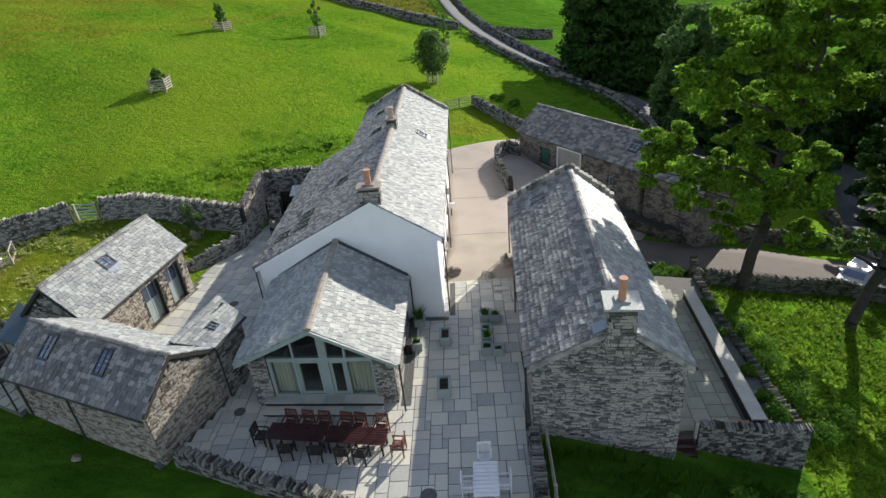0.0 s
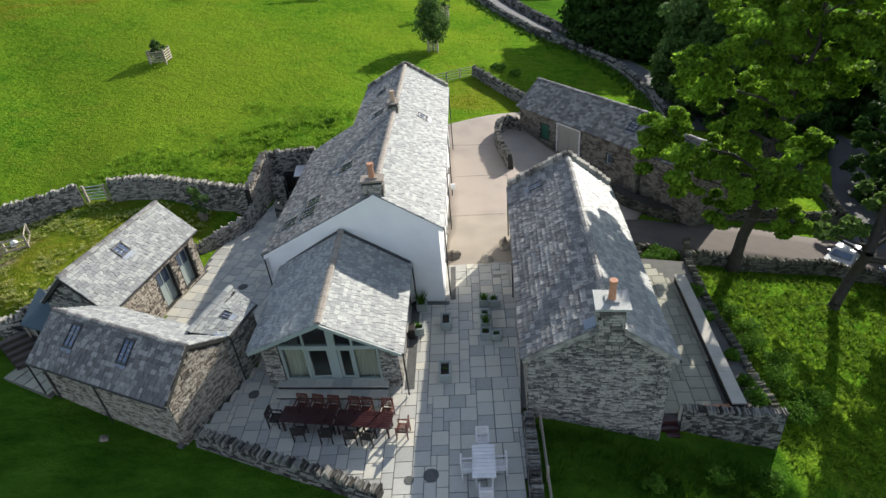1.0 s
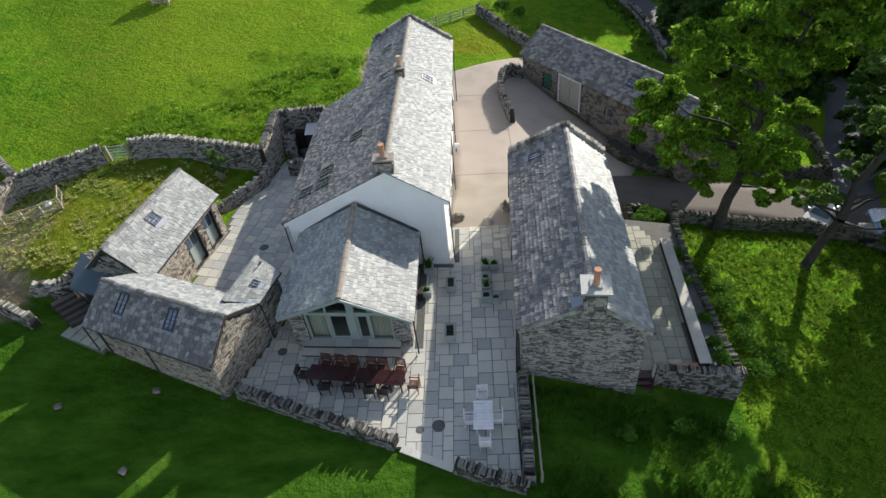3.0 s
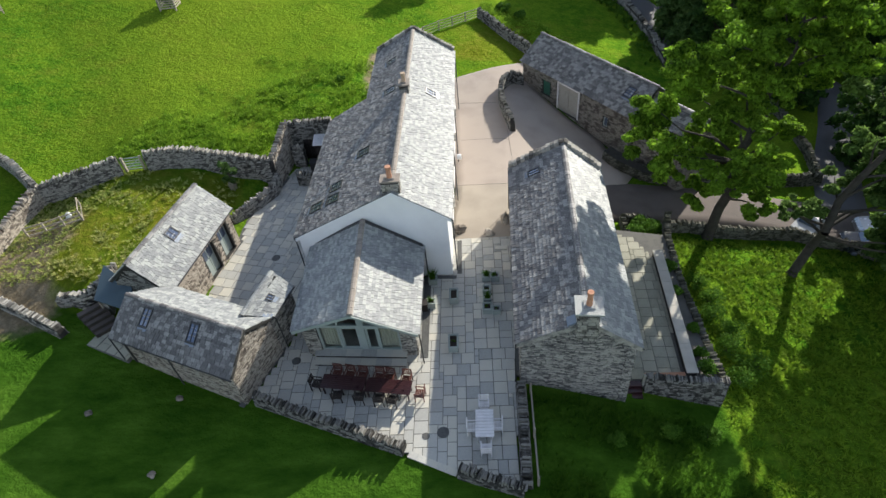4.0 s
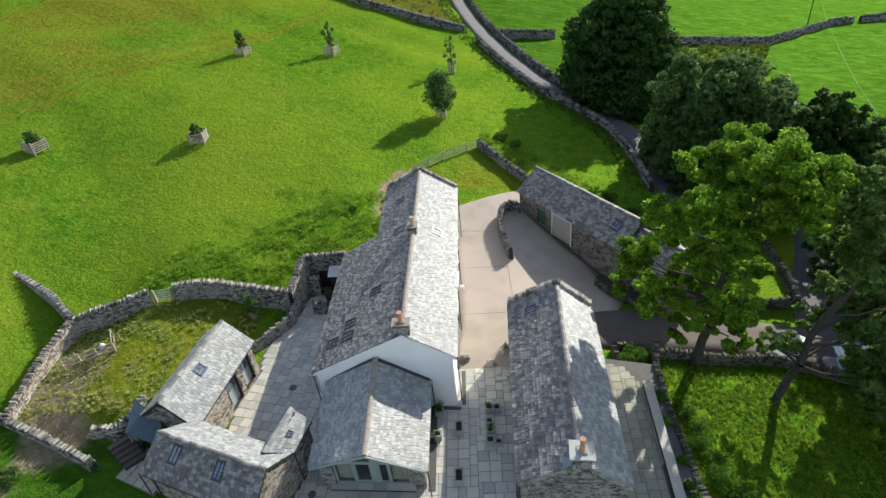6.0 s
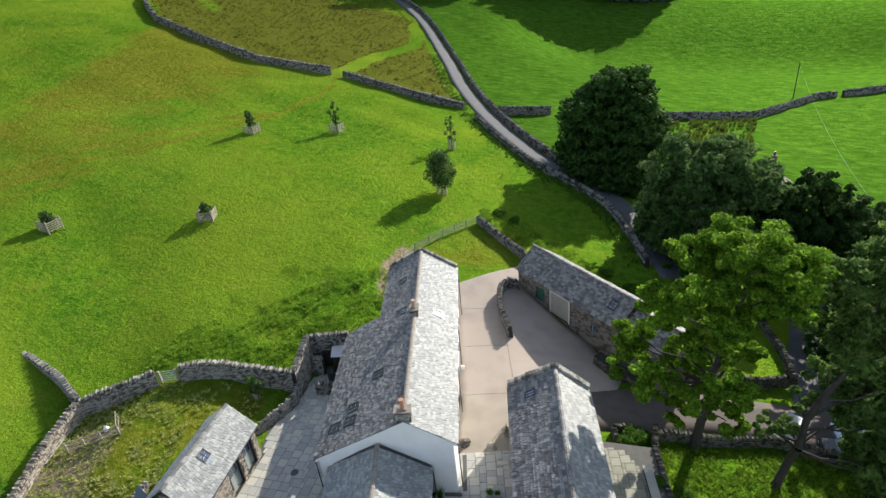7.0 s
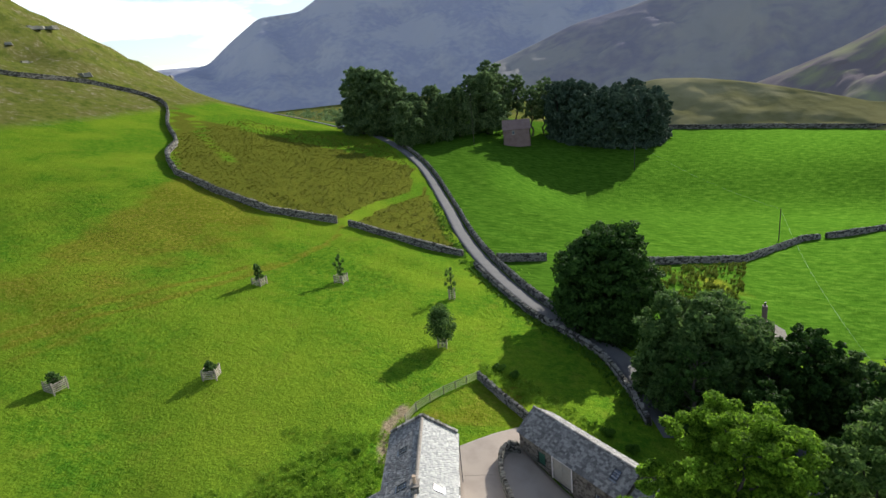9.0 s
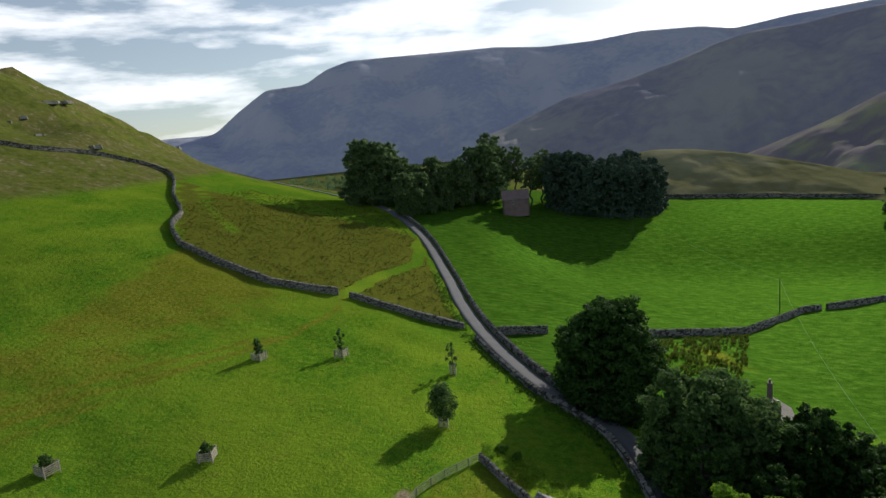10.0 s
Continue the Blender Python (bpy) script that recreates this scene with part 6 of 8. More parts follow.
strip("lane", curve_line([(9.5, 34.5), (14.5, 35.0), (20, 35.4), (25, 34.8), (30, 34.0), (38, 31.5), (52, 24)], 5), 5.4, 0.05, LANE, "pinkish gravel lane past the cottage", category="road")
strip("track", curve_line([(30, 34.5), (33, 42), (38, 52), (40, 60), (30, 72), (26, 78)], 5), 4.0, 0.06, TARMAC, "grey tarmac drive under the trees", category="road")


def inside(x, y, poly):
    c = False
    for (ax, ay), (bx, by) in zip(poly, poly[1:] + poly[:1]):
        if (ay > y) != (by > y) and x < ax + (y - ay) / (by - ay) * (bx - ax):
            c = not c
    return c


FLAG_UNIT = {}


def flag_unit(v, material):
    if (v, material.name) not in FLAG_UNIT:
        r = random.Random(v + 50)
        bm = bmesh.new()
        bmesh.ops.create_cube(bm, size=1)
        for q in bm.verts:
            q.co.x *= r.uniform(0.985, 1.0)
            q.co.y *= r.uniform(0.985, 1.0)
            if q.co.z > 0:
                q.co.x *= 0.985
                q.co.y *= 0.985
        me = bpy.data.meshes.new("flagstone")
        bm.to_mesh(me)
        bm.free()
        me.materials.append(material)
        FLAG_UNIT[(v, material.name)] = me
    return FLAG_UNIT[(v, material.name)]


def paving(name, poly, holes, label, turn=0.0, z=0.0, singles=0, seed=0, module=0.25, near=None, stone=None, fall=0.0):
    """Flags of mixed sizes laid on a module grid, with open joints over a dark bed."""
    stone, z_ = stone or FLAG, z
    r = random.Random(seed)
    cx, cy = poly[0]
    ca, sa = math.cos(turn), math.sin(turn)
    loc = [((x - cx) * ca + (y - cy) * sa, -(x - cx) * sa + (y - cy) * ca) for x, y in poly]
    x0, x1 = min(q[0] for q in loc), max(q[0] for q in loc)
    y0, y1 = min(q[1] for q in loc), max(q[1] for q in loc)
    nx, ny = int((x1 - x0) / module) + 1, int((y1 - y0) / module) + 1
    used = np.zeros((ny, nx), bool)
    wor = lambda a, b: (cx + a * ca - b * sa, cy + a * sa + b * ca)
    ok = np.zeros((ny, nx), bool)
    for j in range(ny):
        for i in range(nx):
            X, Y = wor(x0 + (i + 0.5) * module, y0 + (j + 0.5) * module)
            ok[j, i] = inside(X, Y, poly) and not any(inside(X, Y, h) for h in holes)
    bed = Pile()
    base = new(name)
    flags = []
    sizes = [(2, 2), (3, 2), (2, 3), (3, 3), (2, 1), (1, 2), (1, 1)]
    for j in range(ny):
        for i in range(nx):
            if used[j, i] or not ok[j, i]:
                continue
            opts = sizes[:]
            r.shuffle(opts)
            opts.sort(key=lambda s: -s[0] * s[1] * r.uniform(0.4, 1.0))
            for w, h in opts + [(1, 1)]:
                if i + w <= nx and j + h <= ny and not used[j:j + h, i:i + w].any() and ok[j:j + h, i:i + w].all():
                    used[j:j + h, i:i + w] = True
                    flags.append((x0 + (i + w / 2) * module, y0 + (j + h / 2) * module, w * module, h * module))
                    break
    if near:
        flags.sort(key=lambda f: math.dist(wor(f[0], f[1]), near))
    rest = Pile()
    for k, (a, b, w, h) in enumerate(flags):
        X, Y = wor(a, b)
        z = z_ + fall * (X - poly[0][0])
        m = Matrix.Translation((X, Y, z + 0.02 + r.uniform(-0.004, 0.006))) @ Matrix.Rotation(turn, 4, "Z") @ Matrix.Rotation(r.uniform(-0.004, 0.004), 4, "X") @ Matrix.Diagonal((w - 0.024, h - 0.024, 0.05, 1))
        if k < singles:
            ob = new("flagstone", flag_unit(k % 5, stone))
            ob.matrix_world = m
            ob.parent = base
        else:
            me = flag_unit(k % 5, stone)
            rest.add([tuple(m @ v.co) for v in me.vertices], [tuple(q.vertices) for q in me.polygons])
        q = [wor(a + sx * w / 2, b + sy * h / 2) for sx, sy in ((-1, -1), (1, -1), (1, 1), (-1, 1))]
        bed.hexa([(*v, z - 0.25) for v in q] + [(*v, z + 0.022) for v in q], bottom=False)
    if rest.v:
        part("paving_rest", rest, stone, base, kind="stuff")
    part("bed", bed, JOINT, base)
    return tagged(base, label, "pavement", kind="structure")


EX_FOOT = [(-9.6, 19.0), (-3.4, 18.6), (-3.2, 25.6), (-9.9, 25.8)]
paving("pavement_court", [(-12.6, 16.1), (-3.6, 12.65), (-1.0, 11.5), (2.0, 10.4), (2.05, 16.5), (2.3, 17.2), (2.85, 28.3), (-1.7, 28.3), (-1.7, 25.15), (-3.2, 25.2), (-3.2, 25.6), (-9.9, 25.8), (-10.6, 25.6), (-10.6, 21.5), (-11.3, 19.3)],
       [EX_FOOT], "grey sandstone flags laid in mixed sizes", singles=300, seed=5, near=(0, 14))
paving("pavement_north_court", [(-10.85, 24.4), (-10.85, 39.4), (-11.0, 39.4), (-14.5, 39.4), (-15.1, 35.4), (-16.2, 33.6), (-16.95, 31.2), (-16.75, 29.2), (-18.2, 21.95), (-12.9, 19.5), (-11.8, 22.1), (-10.8, 21.9)], (), "pale flags in the side court", turn=radians(-14), seed=6, singles=200, near=(-13, 24))
paving("pavement_side", [(-23.6, 19.95), (-20.5, 18.6), (-20.2, 20.9), (-21.6, 22.6), (-22.6, 21.8)], (), "pale flags behind the outbuilding", turn=radians(-22), z=0.70, seed=7, singles=80, near=(-22, 20), stone=TERRACE_FLAG, fall=-0.045)
paving("pavement_terrace", [(8.5, 17.3), (11.45, 17.1), (12.05, 26.6), (11.1, 28.9), (8.75, 29.4)], (), "flagged terrace beside the cottage", turn=radians(-3), z=-1.12, seed=8, singles=150, near=(10, 18), stone=TERRACE_FLAG)
# gravel margins where the flags end raggedly
for nm, pts, z in (("court_margin", [(-10.75, 24.3), (-10.75, 39.5), (-14.7, 39.5), (-15.3, 35.6), (-16.4, 33.7), (-17.2, 31.2), (-17.0, 29.2), (-16.85, 29.3), (-18.3, 21.9), (-12.9, 19.4)], 0.0),):
    bm = bmesh.new()
    f = bm.faces.new([bm.verts.new((x, y, z + 0.012)) for x, y in pts])
    ex = bmesh.ops.extrude_face_region(bm, geom=[f])
    for v in ex["geom"]:
        if isinstance(v, bmesh.types.BMVert):
            v.co.z -= 0.5
    bmesh.ops.recalc_face_normals(bm, faces=bm.faces[:])
    me = bpy.data.meshes.new(nm)
    bm.to_mesh(me)
    bm.free()
    me.materials.append(GRAVEL_DARK)
    tagged(new(nm, me), "dark gravel margin round the flags", "pavement", kind="structure")
# terrace bank below the flags
q = Pile()
q.hexa([(8.0, 17.0, -4), (13.3, 16.7, -4), (13.3, 29.0, -4), (8.5, 30.2, -4), (8.0, 17.0, -1.16), (13.3, 16.7, -1.16), (13.3, 29.0, -1.16), (8.5, 30.2, -1.16)])
tagged(new("terrace_bank", q.mesh("terrace_bank", JOINT)), "earth bank carrying the terrace", "ground", kind="structure")

# dark drain strips at the foot of the walls
for pts, wd in (([(-3.2, 18.4), (-3.2, 25.0)], 0.45), ([(2.15, 17.0), (2.55, 21.3)], 0.42), ([(-11.35, 19.2), (-12.9, 15.6)], 0.3), ([(-3.1, 25.0), (-1.1, 24.85)], 0.3), ([(-1.05, 25.0), (-1.05, 28.2)], 0.3)):
    p = Pile()
    a, b = Vector((*pts[0], 0)), Vector((*pts[1], 0))
    u = (b - a).normalized()
    n_ = Vector((u.y, -u.x, 0)) * wd
    p.hexa([tuple(v + Vector((0, 0, -0.1))) for v in (a, a + n_, b + n_, b)] + [tuple(v + Vector((0, 0, 0.058))) for v in (a, a + n_, b + n_, b)])
    tagged(new("drain_strip", p.mesh("drain_strip", GRAVEL_DARK)), "dark gravel drain along the wall foot", "drain", kind="structure")


# ---------------------------------------------------------------- trees
def leaf_cards(p, c, rad, n, size, r, flat=0.8):
    """Many small bent leaves in a clump."""
    for _ in range(n):
        while True:
            v = Vector((r.uniform(-1, 1), r.uniform(-1, 1), r.uniform(-1, 1)))
            if 0.15 < v.length < 1:
                break
        v = v * (0.62 + 0.38 * r.random()) if v.length < 0.6 else v
        pos = Vector(c) + Vector((v.x * rad, v.y * rad, v.z * rad * flat))
        nrm = (v.normalized() * 0.7 + Vector((r.uniform(-1, 1), r.uniform(-1, 1), r.uniform(-0.3, 1.2)))).normalized()
        a = nrm.orthogonal().normalized()
        a = (a * math.cos(r.uniform(0, 6.28)) + nrm.cross(a) * math.sin(r.uniform(0, 6.28))).normalized()
        b = nrm.cross(a)
        s = size * r.uniform(0.6, 1.35)
        k = len(p.v)
        p.v.extend(tuple(q) for q in (pos - a * s, pos - b * s * 0.55 - nrm * s * 0.12, pos + a * s, pos + b * s * 0.55 - nrm * s * 0.12))
        p.f.append((k, k + 1, k + 2, k + 3))


def limb(p, a, b, ra, rb, r, bends=3, n=7):
    a, b = Vector(a), Vector(b)
    prev, pr = a, ra
    for i in range(1, bends + 1):
        t = i / bends
        q = a.lerp(b, t)
        if i < bends:
            q += Vector((r.uniform(-1, 1), r.uniform(-1, 1), r.uniform(-0.5, 0.5))) * (b - a).length * 0.07
        qr = ra + (rb - ra) * t
        p.tube(prev, q, pr, qr, n, caps=False)
        prev, pr = q, qr


def tree(name, label, at, height, trunk_r, clumps, leaf, leaf_size, leaves, seed, lean=(0, 0), bark=None, group="", sprays=3.0, flat=0.65):
    """clumps: (x, y, z, radius) from the foot. Limbs run from the trunk to every clump."""
    r = random.Random(seed)
    base = thing(name, label, "tree", (at[0], at[1], gz(*at) - 0.15 if len(at) == 2 else at[2]), group)
    tr = Pile()
    fork = Vector((lean[0] * 0.45, lean[1] * 0.45, height * 0.42))
    tip = Vector((lean[0], lean[1], height * 0.86))
    tr.tube((0, 0, -0.4), (lean[0] * 0.04, lean[1] * 0.04, 0.5), trunk_r * 1.55, trunk_r * 1.05, 12, caps=False)
    limb(tr, (lean[0] * 0.04, lean[1] * 0.04, 0.5), fork, trunk_r * 1.05, trunk_r * 0.72, r, 4, 12)
    limb(tr, fork, tip, trunk_r * 0.72, trunk_r * 0.12, r, 4, 9)
    cr = Pile()
    for cx, cy, cz, rad in clumps:
        c = Vector((cx, cy, cz))
        t = min(0.95, max(0.12, (cz - rad * 1.1) / (height * 0.86)))
        root = fork.lerp(tip, max(0, (t - 0.49) / 0.51)) if t > 0.49 else Vector((0, 0, 0)).lerp(fork, t / 0.49)
        limb(tr, root, c, trunk_r * 0.32 * (1 - 0.6 * t) + 0.03, 0.03, r, 3, 6)
        n = int(leaves * rad * rad)
        sub = max(5, int(rad * rad * sprays))
        for k in range(sub):
            d = Vector((r.uniform(-1, 1), r.uniform(-1, 1), r.uniform(-0.75, 0.85)))
            d = d.normalized() * rad * r.uniform(0.5, 1.08)
            d.z *= 0.8
            leaf_cards(cr, c + d, rad * r.uniform(0.22, 0.42), n // sub, leaf_size, r, flat)
    part("trunk", tr, bark or BARK, base, smooth=True)
    part("crown", cr, leaf, base)
    return base


def round_clumps(h, spread, n, r, low=0.25, top=1.0, shape=1.0):
    """Clumps filling an egg-shaped crown of height h."""
    out = []
    for i in range(n):
        t = (i + 0.5) / n
        z = h * (low + (top - low) * t)
        w = spread * math.sin(math.pi * (0.18 + 0.74 * t)) ** shape
        a = i * 2.4 + r.uniform(-0.4, 0.4)
        k = r.uniform(0.35, 0.8) if i < n - 1 else 0.1
        rad = spread * r.uniform(0.32, 0.46) * (1 - 0.3 * t)
        out.append((math.cos(a) * w * k, math.sin(a) * w * k, z - rad * 0.5, rad))
    return out


r0 = random.Random(3)
# the big sycamore by the lane: open, tiered, trunk leaning
oak = [(-0.5, 4.4, 15.6, 1.5), (1.7, 3.6, 17.0, 1.7), (2.2, 0.6, 18.6, 1.8), (-3.2, 2.2, 13.0, 1.6), (-4.4, 4.0, 7.9, 1.2), (-1.5, -0.6, 15.4, 1.5), (3.3, -2.4, 18.0, 1.6), (3.8, -1.2, 15.0, 1.6),
       (-4.2, -1.2, 8.7, 1.35), (1.4, -0.4, 6.6, 1.4), (1.5, 4.0, 11.2, 1.6), (-4.0, 3.6, 9.0, 1.5), (-0.4, 2.6, 7.2, 1.5), (0.9, 0.0, 14.2, 1.5), (0.3, -2.8, 8.4, 1.4), (5.3, 3.2, 11.6, 1.6),
       (-3.6, -0.6, 7.6, 1.3), (-1.6, -3.0, 7.8, 1.2), (0.9, -2.4, 5.4, 1.1), (3.4, 1.4, 8.2, 1.2), (5.2, 1.5, 16.6, 1.6), (-2.4, -1.6, 5.9, 1.0), (-5.6, 1.2, 8.2, 1.1), (-1.8, 2.0, 10.6, 1.2)]
oak += [(0.3, 1.0, 9.6, 1.5), (1.3, 0.6, 12.2, 1.6), (1.6, 1.4, 15.6, 1.7), (3.4, 1.2, 13.4, 1.5)]
tree("sycamore_tree", "tall sycamore with open leafy tiers beside the lane", (17.4, 31.0), 20.0, 0.36, [(a, b, c, d * 1.15) for a, b, c, d in oak], LEAF_OAK, 0.15, 1350, 5, lean=(2.0, 0.6), sprays=6.0, flat=0.55)
ash = [(2.6, 1.4, 10.2, 1.5), (4.4, 0.6, 12.0, 1.9), (5.5, 1.0, 9.5, 2.4), (2.0, 2.2, 13.2, 2.1), (4.0, 2.0, 16.0, 2.3), (6.4, 0.0, 14.0, 2.5), (3.0, -1.6, 15.0, 1.9), (5.4, 1.4, 19.0, 2.4), (2.6, 0.6, 18.4, 1.9), (7.5, 2.2, 17.5, 2.4),
       (7.6, -1.2, 10.5, 2.0), (9.0, 1.0, 13.5, 2.4), (4.6, 0.4, 6.5, 1.6), (6.8, 1.6, 6.0, 1.8)]
ash += [(4.2, -3.2, 5.4, 1.4), (5.4, -5.0, 5.4, 1.6), (-1.3, 0.9, 5.4, 0.8), (-0.2, 0.6, 5.9, 0.9), (-0.6, 2.0, 4.8, 0.8), (0.9, 1.3, 5.2, 1.0), (4.6, -1.4, 7.4, 1.6), (1.6, 2.2, 7.0, 1.1)]
tree("ash_tree", "tall ash with grey-green leaves leaning over the wall", (22.3, 27.6), 19.5, 0.30, ash, LEAF_ASH, 0.20, 560, 6, lean=(4.2, 1.0), sprays=4.0, flat=0.6)
ash2 = round_clumps(19, 6.5, 20, r0, 0.2)
tree("ash_tree", "spreading ash above the parked cars", (31.5, 27.0), 19, 0.45, ash2, LEAF_ASH, 0.24, 460, 7, lean=(1.0, 0.5))
tree("beech_tree", "broad dark beech beside the road", (25.0, 91.8), 16.6, 0.6, round_clumps(17.0, 10.8, 44, r0, 0.10, 1.0, 0.6), LEAF_DARK, 0.34, 170, 8)
tree("oak_tree", "broad dark oak behind the barn", (31.8, 67.6), 14.4, 0.6, round_clumps(14.8, 9.8, 46, r0, 0.10, 1.0, 0.6), LEAF_GREY, 0.30, 190, 9)
tree("alder_tree", "dark bushy alder below the lane", (44.4, 66.0), 12.6, 0.4, round_clumps(12.6, 6.4, 36, r0, 0.10, 1.0, 0.7), LEAF_DARK, 0.30, 170, 10)
tree("alder_tree", "dark bushy alder below the lane", (38.5, 63.5), 10.5, 0.4, round_clumps(10.5, 5.0, 28, r0, 0.08, 1.0, 0.7), LEAF_DARK, 0.30, 170, 11)
tree("willow_tree", "grey-green willow by the drive", (49.6, 63.0), 10.8, 0.4, round_clumps(10.8, 5.8, 30, r0, 0.08, 1.0, 0.7), LEAF_GREY, 0.28, 170, 12)
tree("holly_tree", "dark holly beside the drive", (27.5, 59.5), 12.0, 0.3, round_clumps(12.0, 4.6, 24, r0, 0.06, 1.0, 0.7), LEAF_DARK, 0.26, 180, 13)
tree("holly_tree", "dark holly beside the drive", (36.8, 44.5), 12.0, 0.35, round_clumps(12.0, 4.4, 28, r0, 0.06, 1.0, 0.7), LEAF_DARK, 0.26, 180, 14)
tree("holly_tree", "dark holly beside the drive", (41.0, 40.0), 18.0, 0.35, round_clumps(18.0, 5.6, 30, r0, 0.06, 1.0, 0.7), LEAF_DARK, 0.26, 180, 15)
tree("ash_tree", "ash at the lane corner", (40, 26.0), 17, 0.4, round_clumps(17, 6.0, 18, r0, 0.15), LEAF_GREY, 0.26, 200, 16)

tree("ash_tree", "ash crowding the drive", (46, 51.0), 16, 0.4, round_clumps(16, 6.0, 30, r0, 0.06, 1.0, 0.7), LEAF_DARK, 0.28, 190, 17)
tree("holly_tree", "dark holly beside the drive", (34.0, 56.0), 10.0, 0.35, round_clumps(10.0, 4.2, 28, r0, 0.06, 1.0, 0.7), LEAF_DARK, 0.26, 180, 18)

# the wood on the rise
broad = tree("wood_tree", "broad-leaved tree at the edge of the wood", (-21, 259, gz(-21, 259)), 25, 0.5, round_clumps(25, 9.0, 26, r0, 0.16, 1.0, 0.8), LEAF_WOOD, 0.6, 62, 21, group="wood")
broad.scale = (0.86, 0.86, 0.80)
fir = tree("wood_fir", "tall dark conifer in the wood", (60, 300, gz(60, 300)), 26, 0.45, round_clumps(26, 8.0, 30, r0, 0.06, 1.0, 0.5), LEAF_FIR, 0.7, 62, 22, group="wood")
fir.scale = (1.05, 1.05, 1.15)
pine = tree("wood_pine", "pine with a high crown and bare trunk", (9, 300, gz(9, 300)), 28, 0.45, round_clumps(28, 6.5, 18, r0, 0.42, 1.0, 0.7), LEAF_WOOD, 0.55, 62, 23, group="wood")
rw = random.Random(77)
# (x, y, size): tall broad trees by the road, thin pines behind the barn, then the dense firs
for kind, spots in ((broad, [(-46, 300, 1.3), (-39, 297, 1.36), (-31, 291, 1.12), (-50, 318, 1.1), (-34, 312, 1.25), (-25, 300, 1.0), (-18, 284, 0.9), (-9, 290, 0.98), (-14, 268, 0.74), (-4, 278, 0.9), (3, 286, 0.95), (17, 294, 1.22), (24, 324, 1.0)]),
                    (pine, [(20, 310, 1.25), (27, 305, 1.0), (34, 313, 1.04), (40, 300, 0.96), (47, 308, 1.0), (13, 318, 0.95), (50, 318, 0.98)]),
                    (fir, [(52, 297, 1.1), (57, 312, 1.12), (66, 300, 1.16), (72, 310, 1.1), (76, 298, 1.14), (83, 304, 1.1), (88, 316, 1.1), (92, 301, 1.06), (98, 312, 1.1), (104, 305, 0.98), (108, 318, 1.0), (62, 290, 1.02), (70, 288, 1.0), (79, 290, 1.04), (88, 292, 1.0), (97, 296, 0.95), (100, 330, 1.1)])):
    for x, y, k in spots:
        s_ = k * rw.uniform(0.94, 1.06)
        c = copy_thing(kind, Matrix.Translation((x, y, gz(x, y) - 0.3)) @ Matrix.Rotation(rw.uniform(0, 6.28), 4, "Z"))
        c.scale = (s_ * rw.uniform(0.85, 1.1), s_ * rw.uniform(0.85, 1.1), s_)
edge = copy_thing(broad, Matrix.Translation((223, 291, gz(223, 291) - 0.3)))
edge.scale = (1.0, 1.0, 1.05)


# hedgerow trees on the valley floor, far down the dale
rv = random.Random(5)
pv = Pile()
for i in range(150):
    a, d = radians(rv.uniform(-21, -6)), rv.uniform(820, 1250)
    h = rv.uniform(7, 15)
    for k in range(5):
        leaf_cards(pv, (d * math.sin(a) + rv.uniform(-4, 4), d * math.cos(a) + rv.uniform(-4, 4), -12 + h * rv.uniform(0.3, 0.8)), h * 0.45, 14, 1.6, rv, 0.9)
tagged(new("valley_trees", pv.mesh("valley_trees", LEAF_WOOD)), "blue-green trees and hedges along the valley floor", "trees", kind="stuff")


# ---------------------------------------------------------------- patio furniture
def make_table(name, label, at, turn, length, width, mat, planks=7, group=""):
    t = thing(name, label, "table", at, group)
    t.rotation_euler = (0, 0, turn)
    for i in range(planks):
        w = width / planks
        bevelled("plank", [((0, -width / 2 + w * (i + 0.5), 0.73), (length, w - 0.012, 0.035))], mat, t, 0.005)
    bevelled("apron", [((0, s * (width / 2 - 0.12), 0.66), (length - 0.3, 0.03, 0.10)) for s in (-1, 1)] + [((s * (length / 2 - 0.14), 0, 0.66), (0.03, width - 0.26, 0.10)) for s in (-1, 1)], mat, t, 0.004)
    for sx in (-1, 1):
        for sy in (-1, 1):
            bevelled("leg", [((sx * (length / 2 - 0.14), sy * (width / 2 - 0.12), 0.355), (0.08, 0.08, 0.71))], mat, t, 0.006)
    return t


def make_chair(name, label, mat, arms=True, group=""):
    """Slatted garden chair, facing +y, standing at the origin."""
    c = thing(name, label, "chair", (0, 0, 0), group)
    seat = bevelled("seat", [((0, 0.21, 0.405), (0.46, 0.04, 0.05)), ((0, -0.21, 0.405), (0.46, 0.04, 0.05))] + [((s * 0.23, 0, 0.405), (0.04, 0.46, 0.05)) for s in (-1, 1)], mat, c, 0.004)
    for i in range(6):
        bevelled("slat", [((0, -0.2 + 0.08 * i, 0.437), (0.5, 0.066, 0.02))], mat, seat, 0.004)
    back = bevelled("backrest", [((0, -0.30, 0.93), (0.54, 0.035, 0.08))], mat, c, 0.004)
    bevelled("lower_rail", [((0, -0.29, 0.49), (0.5, 0.03, 0.05))], mat, back, 0.004)
    for i in range(6):
        bevelled("slat", [(((i - 2.5) * 0.075, -0.295, 0.70), (0.05, 0.02, 0.42))], mat, back, 0.004)
    for sx in (-1, 1):
        bevelled("leg", [((sx * 0.25, 0.22, 0.32 if arms else 0.21), (0.05, 0.05, 0.64 if arms else 0.42))], mat, c, 0.004)
        bevelled("leg", [((sx * 0.25, -0.27, 0.47), (0.05, 0.05, 0.94))], mat, c, 0.004)
        if arms:
            bevelled("armrest", [((sx * 0.25, -0.02, 0.65), (0.065, 0.56, 0.03))], mat, c, 0.006)
    return c


TURN = math.atan2(15.95 - 16.62, -3.45 + 8.45)
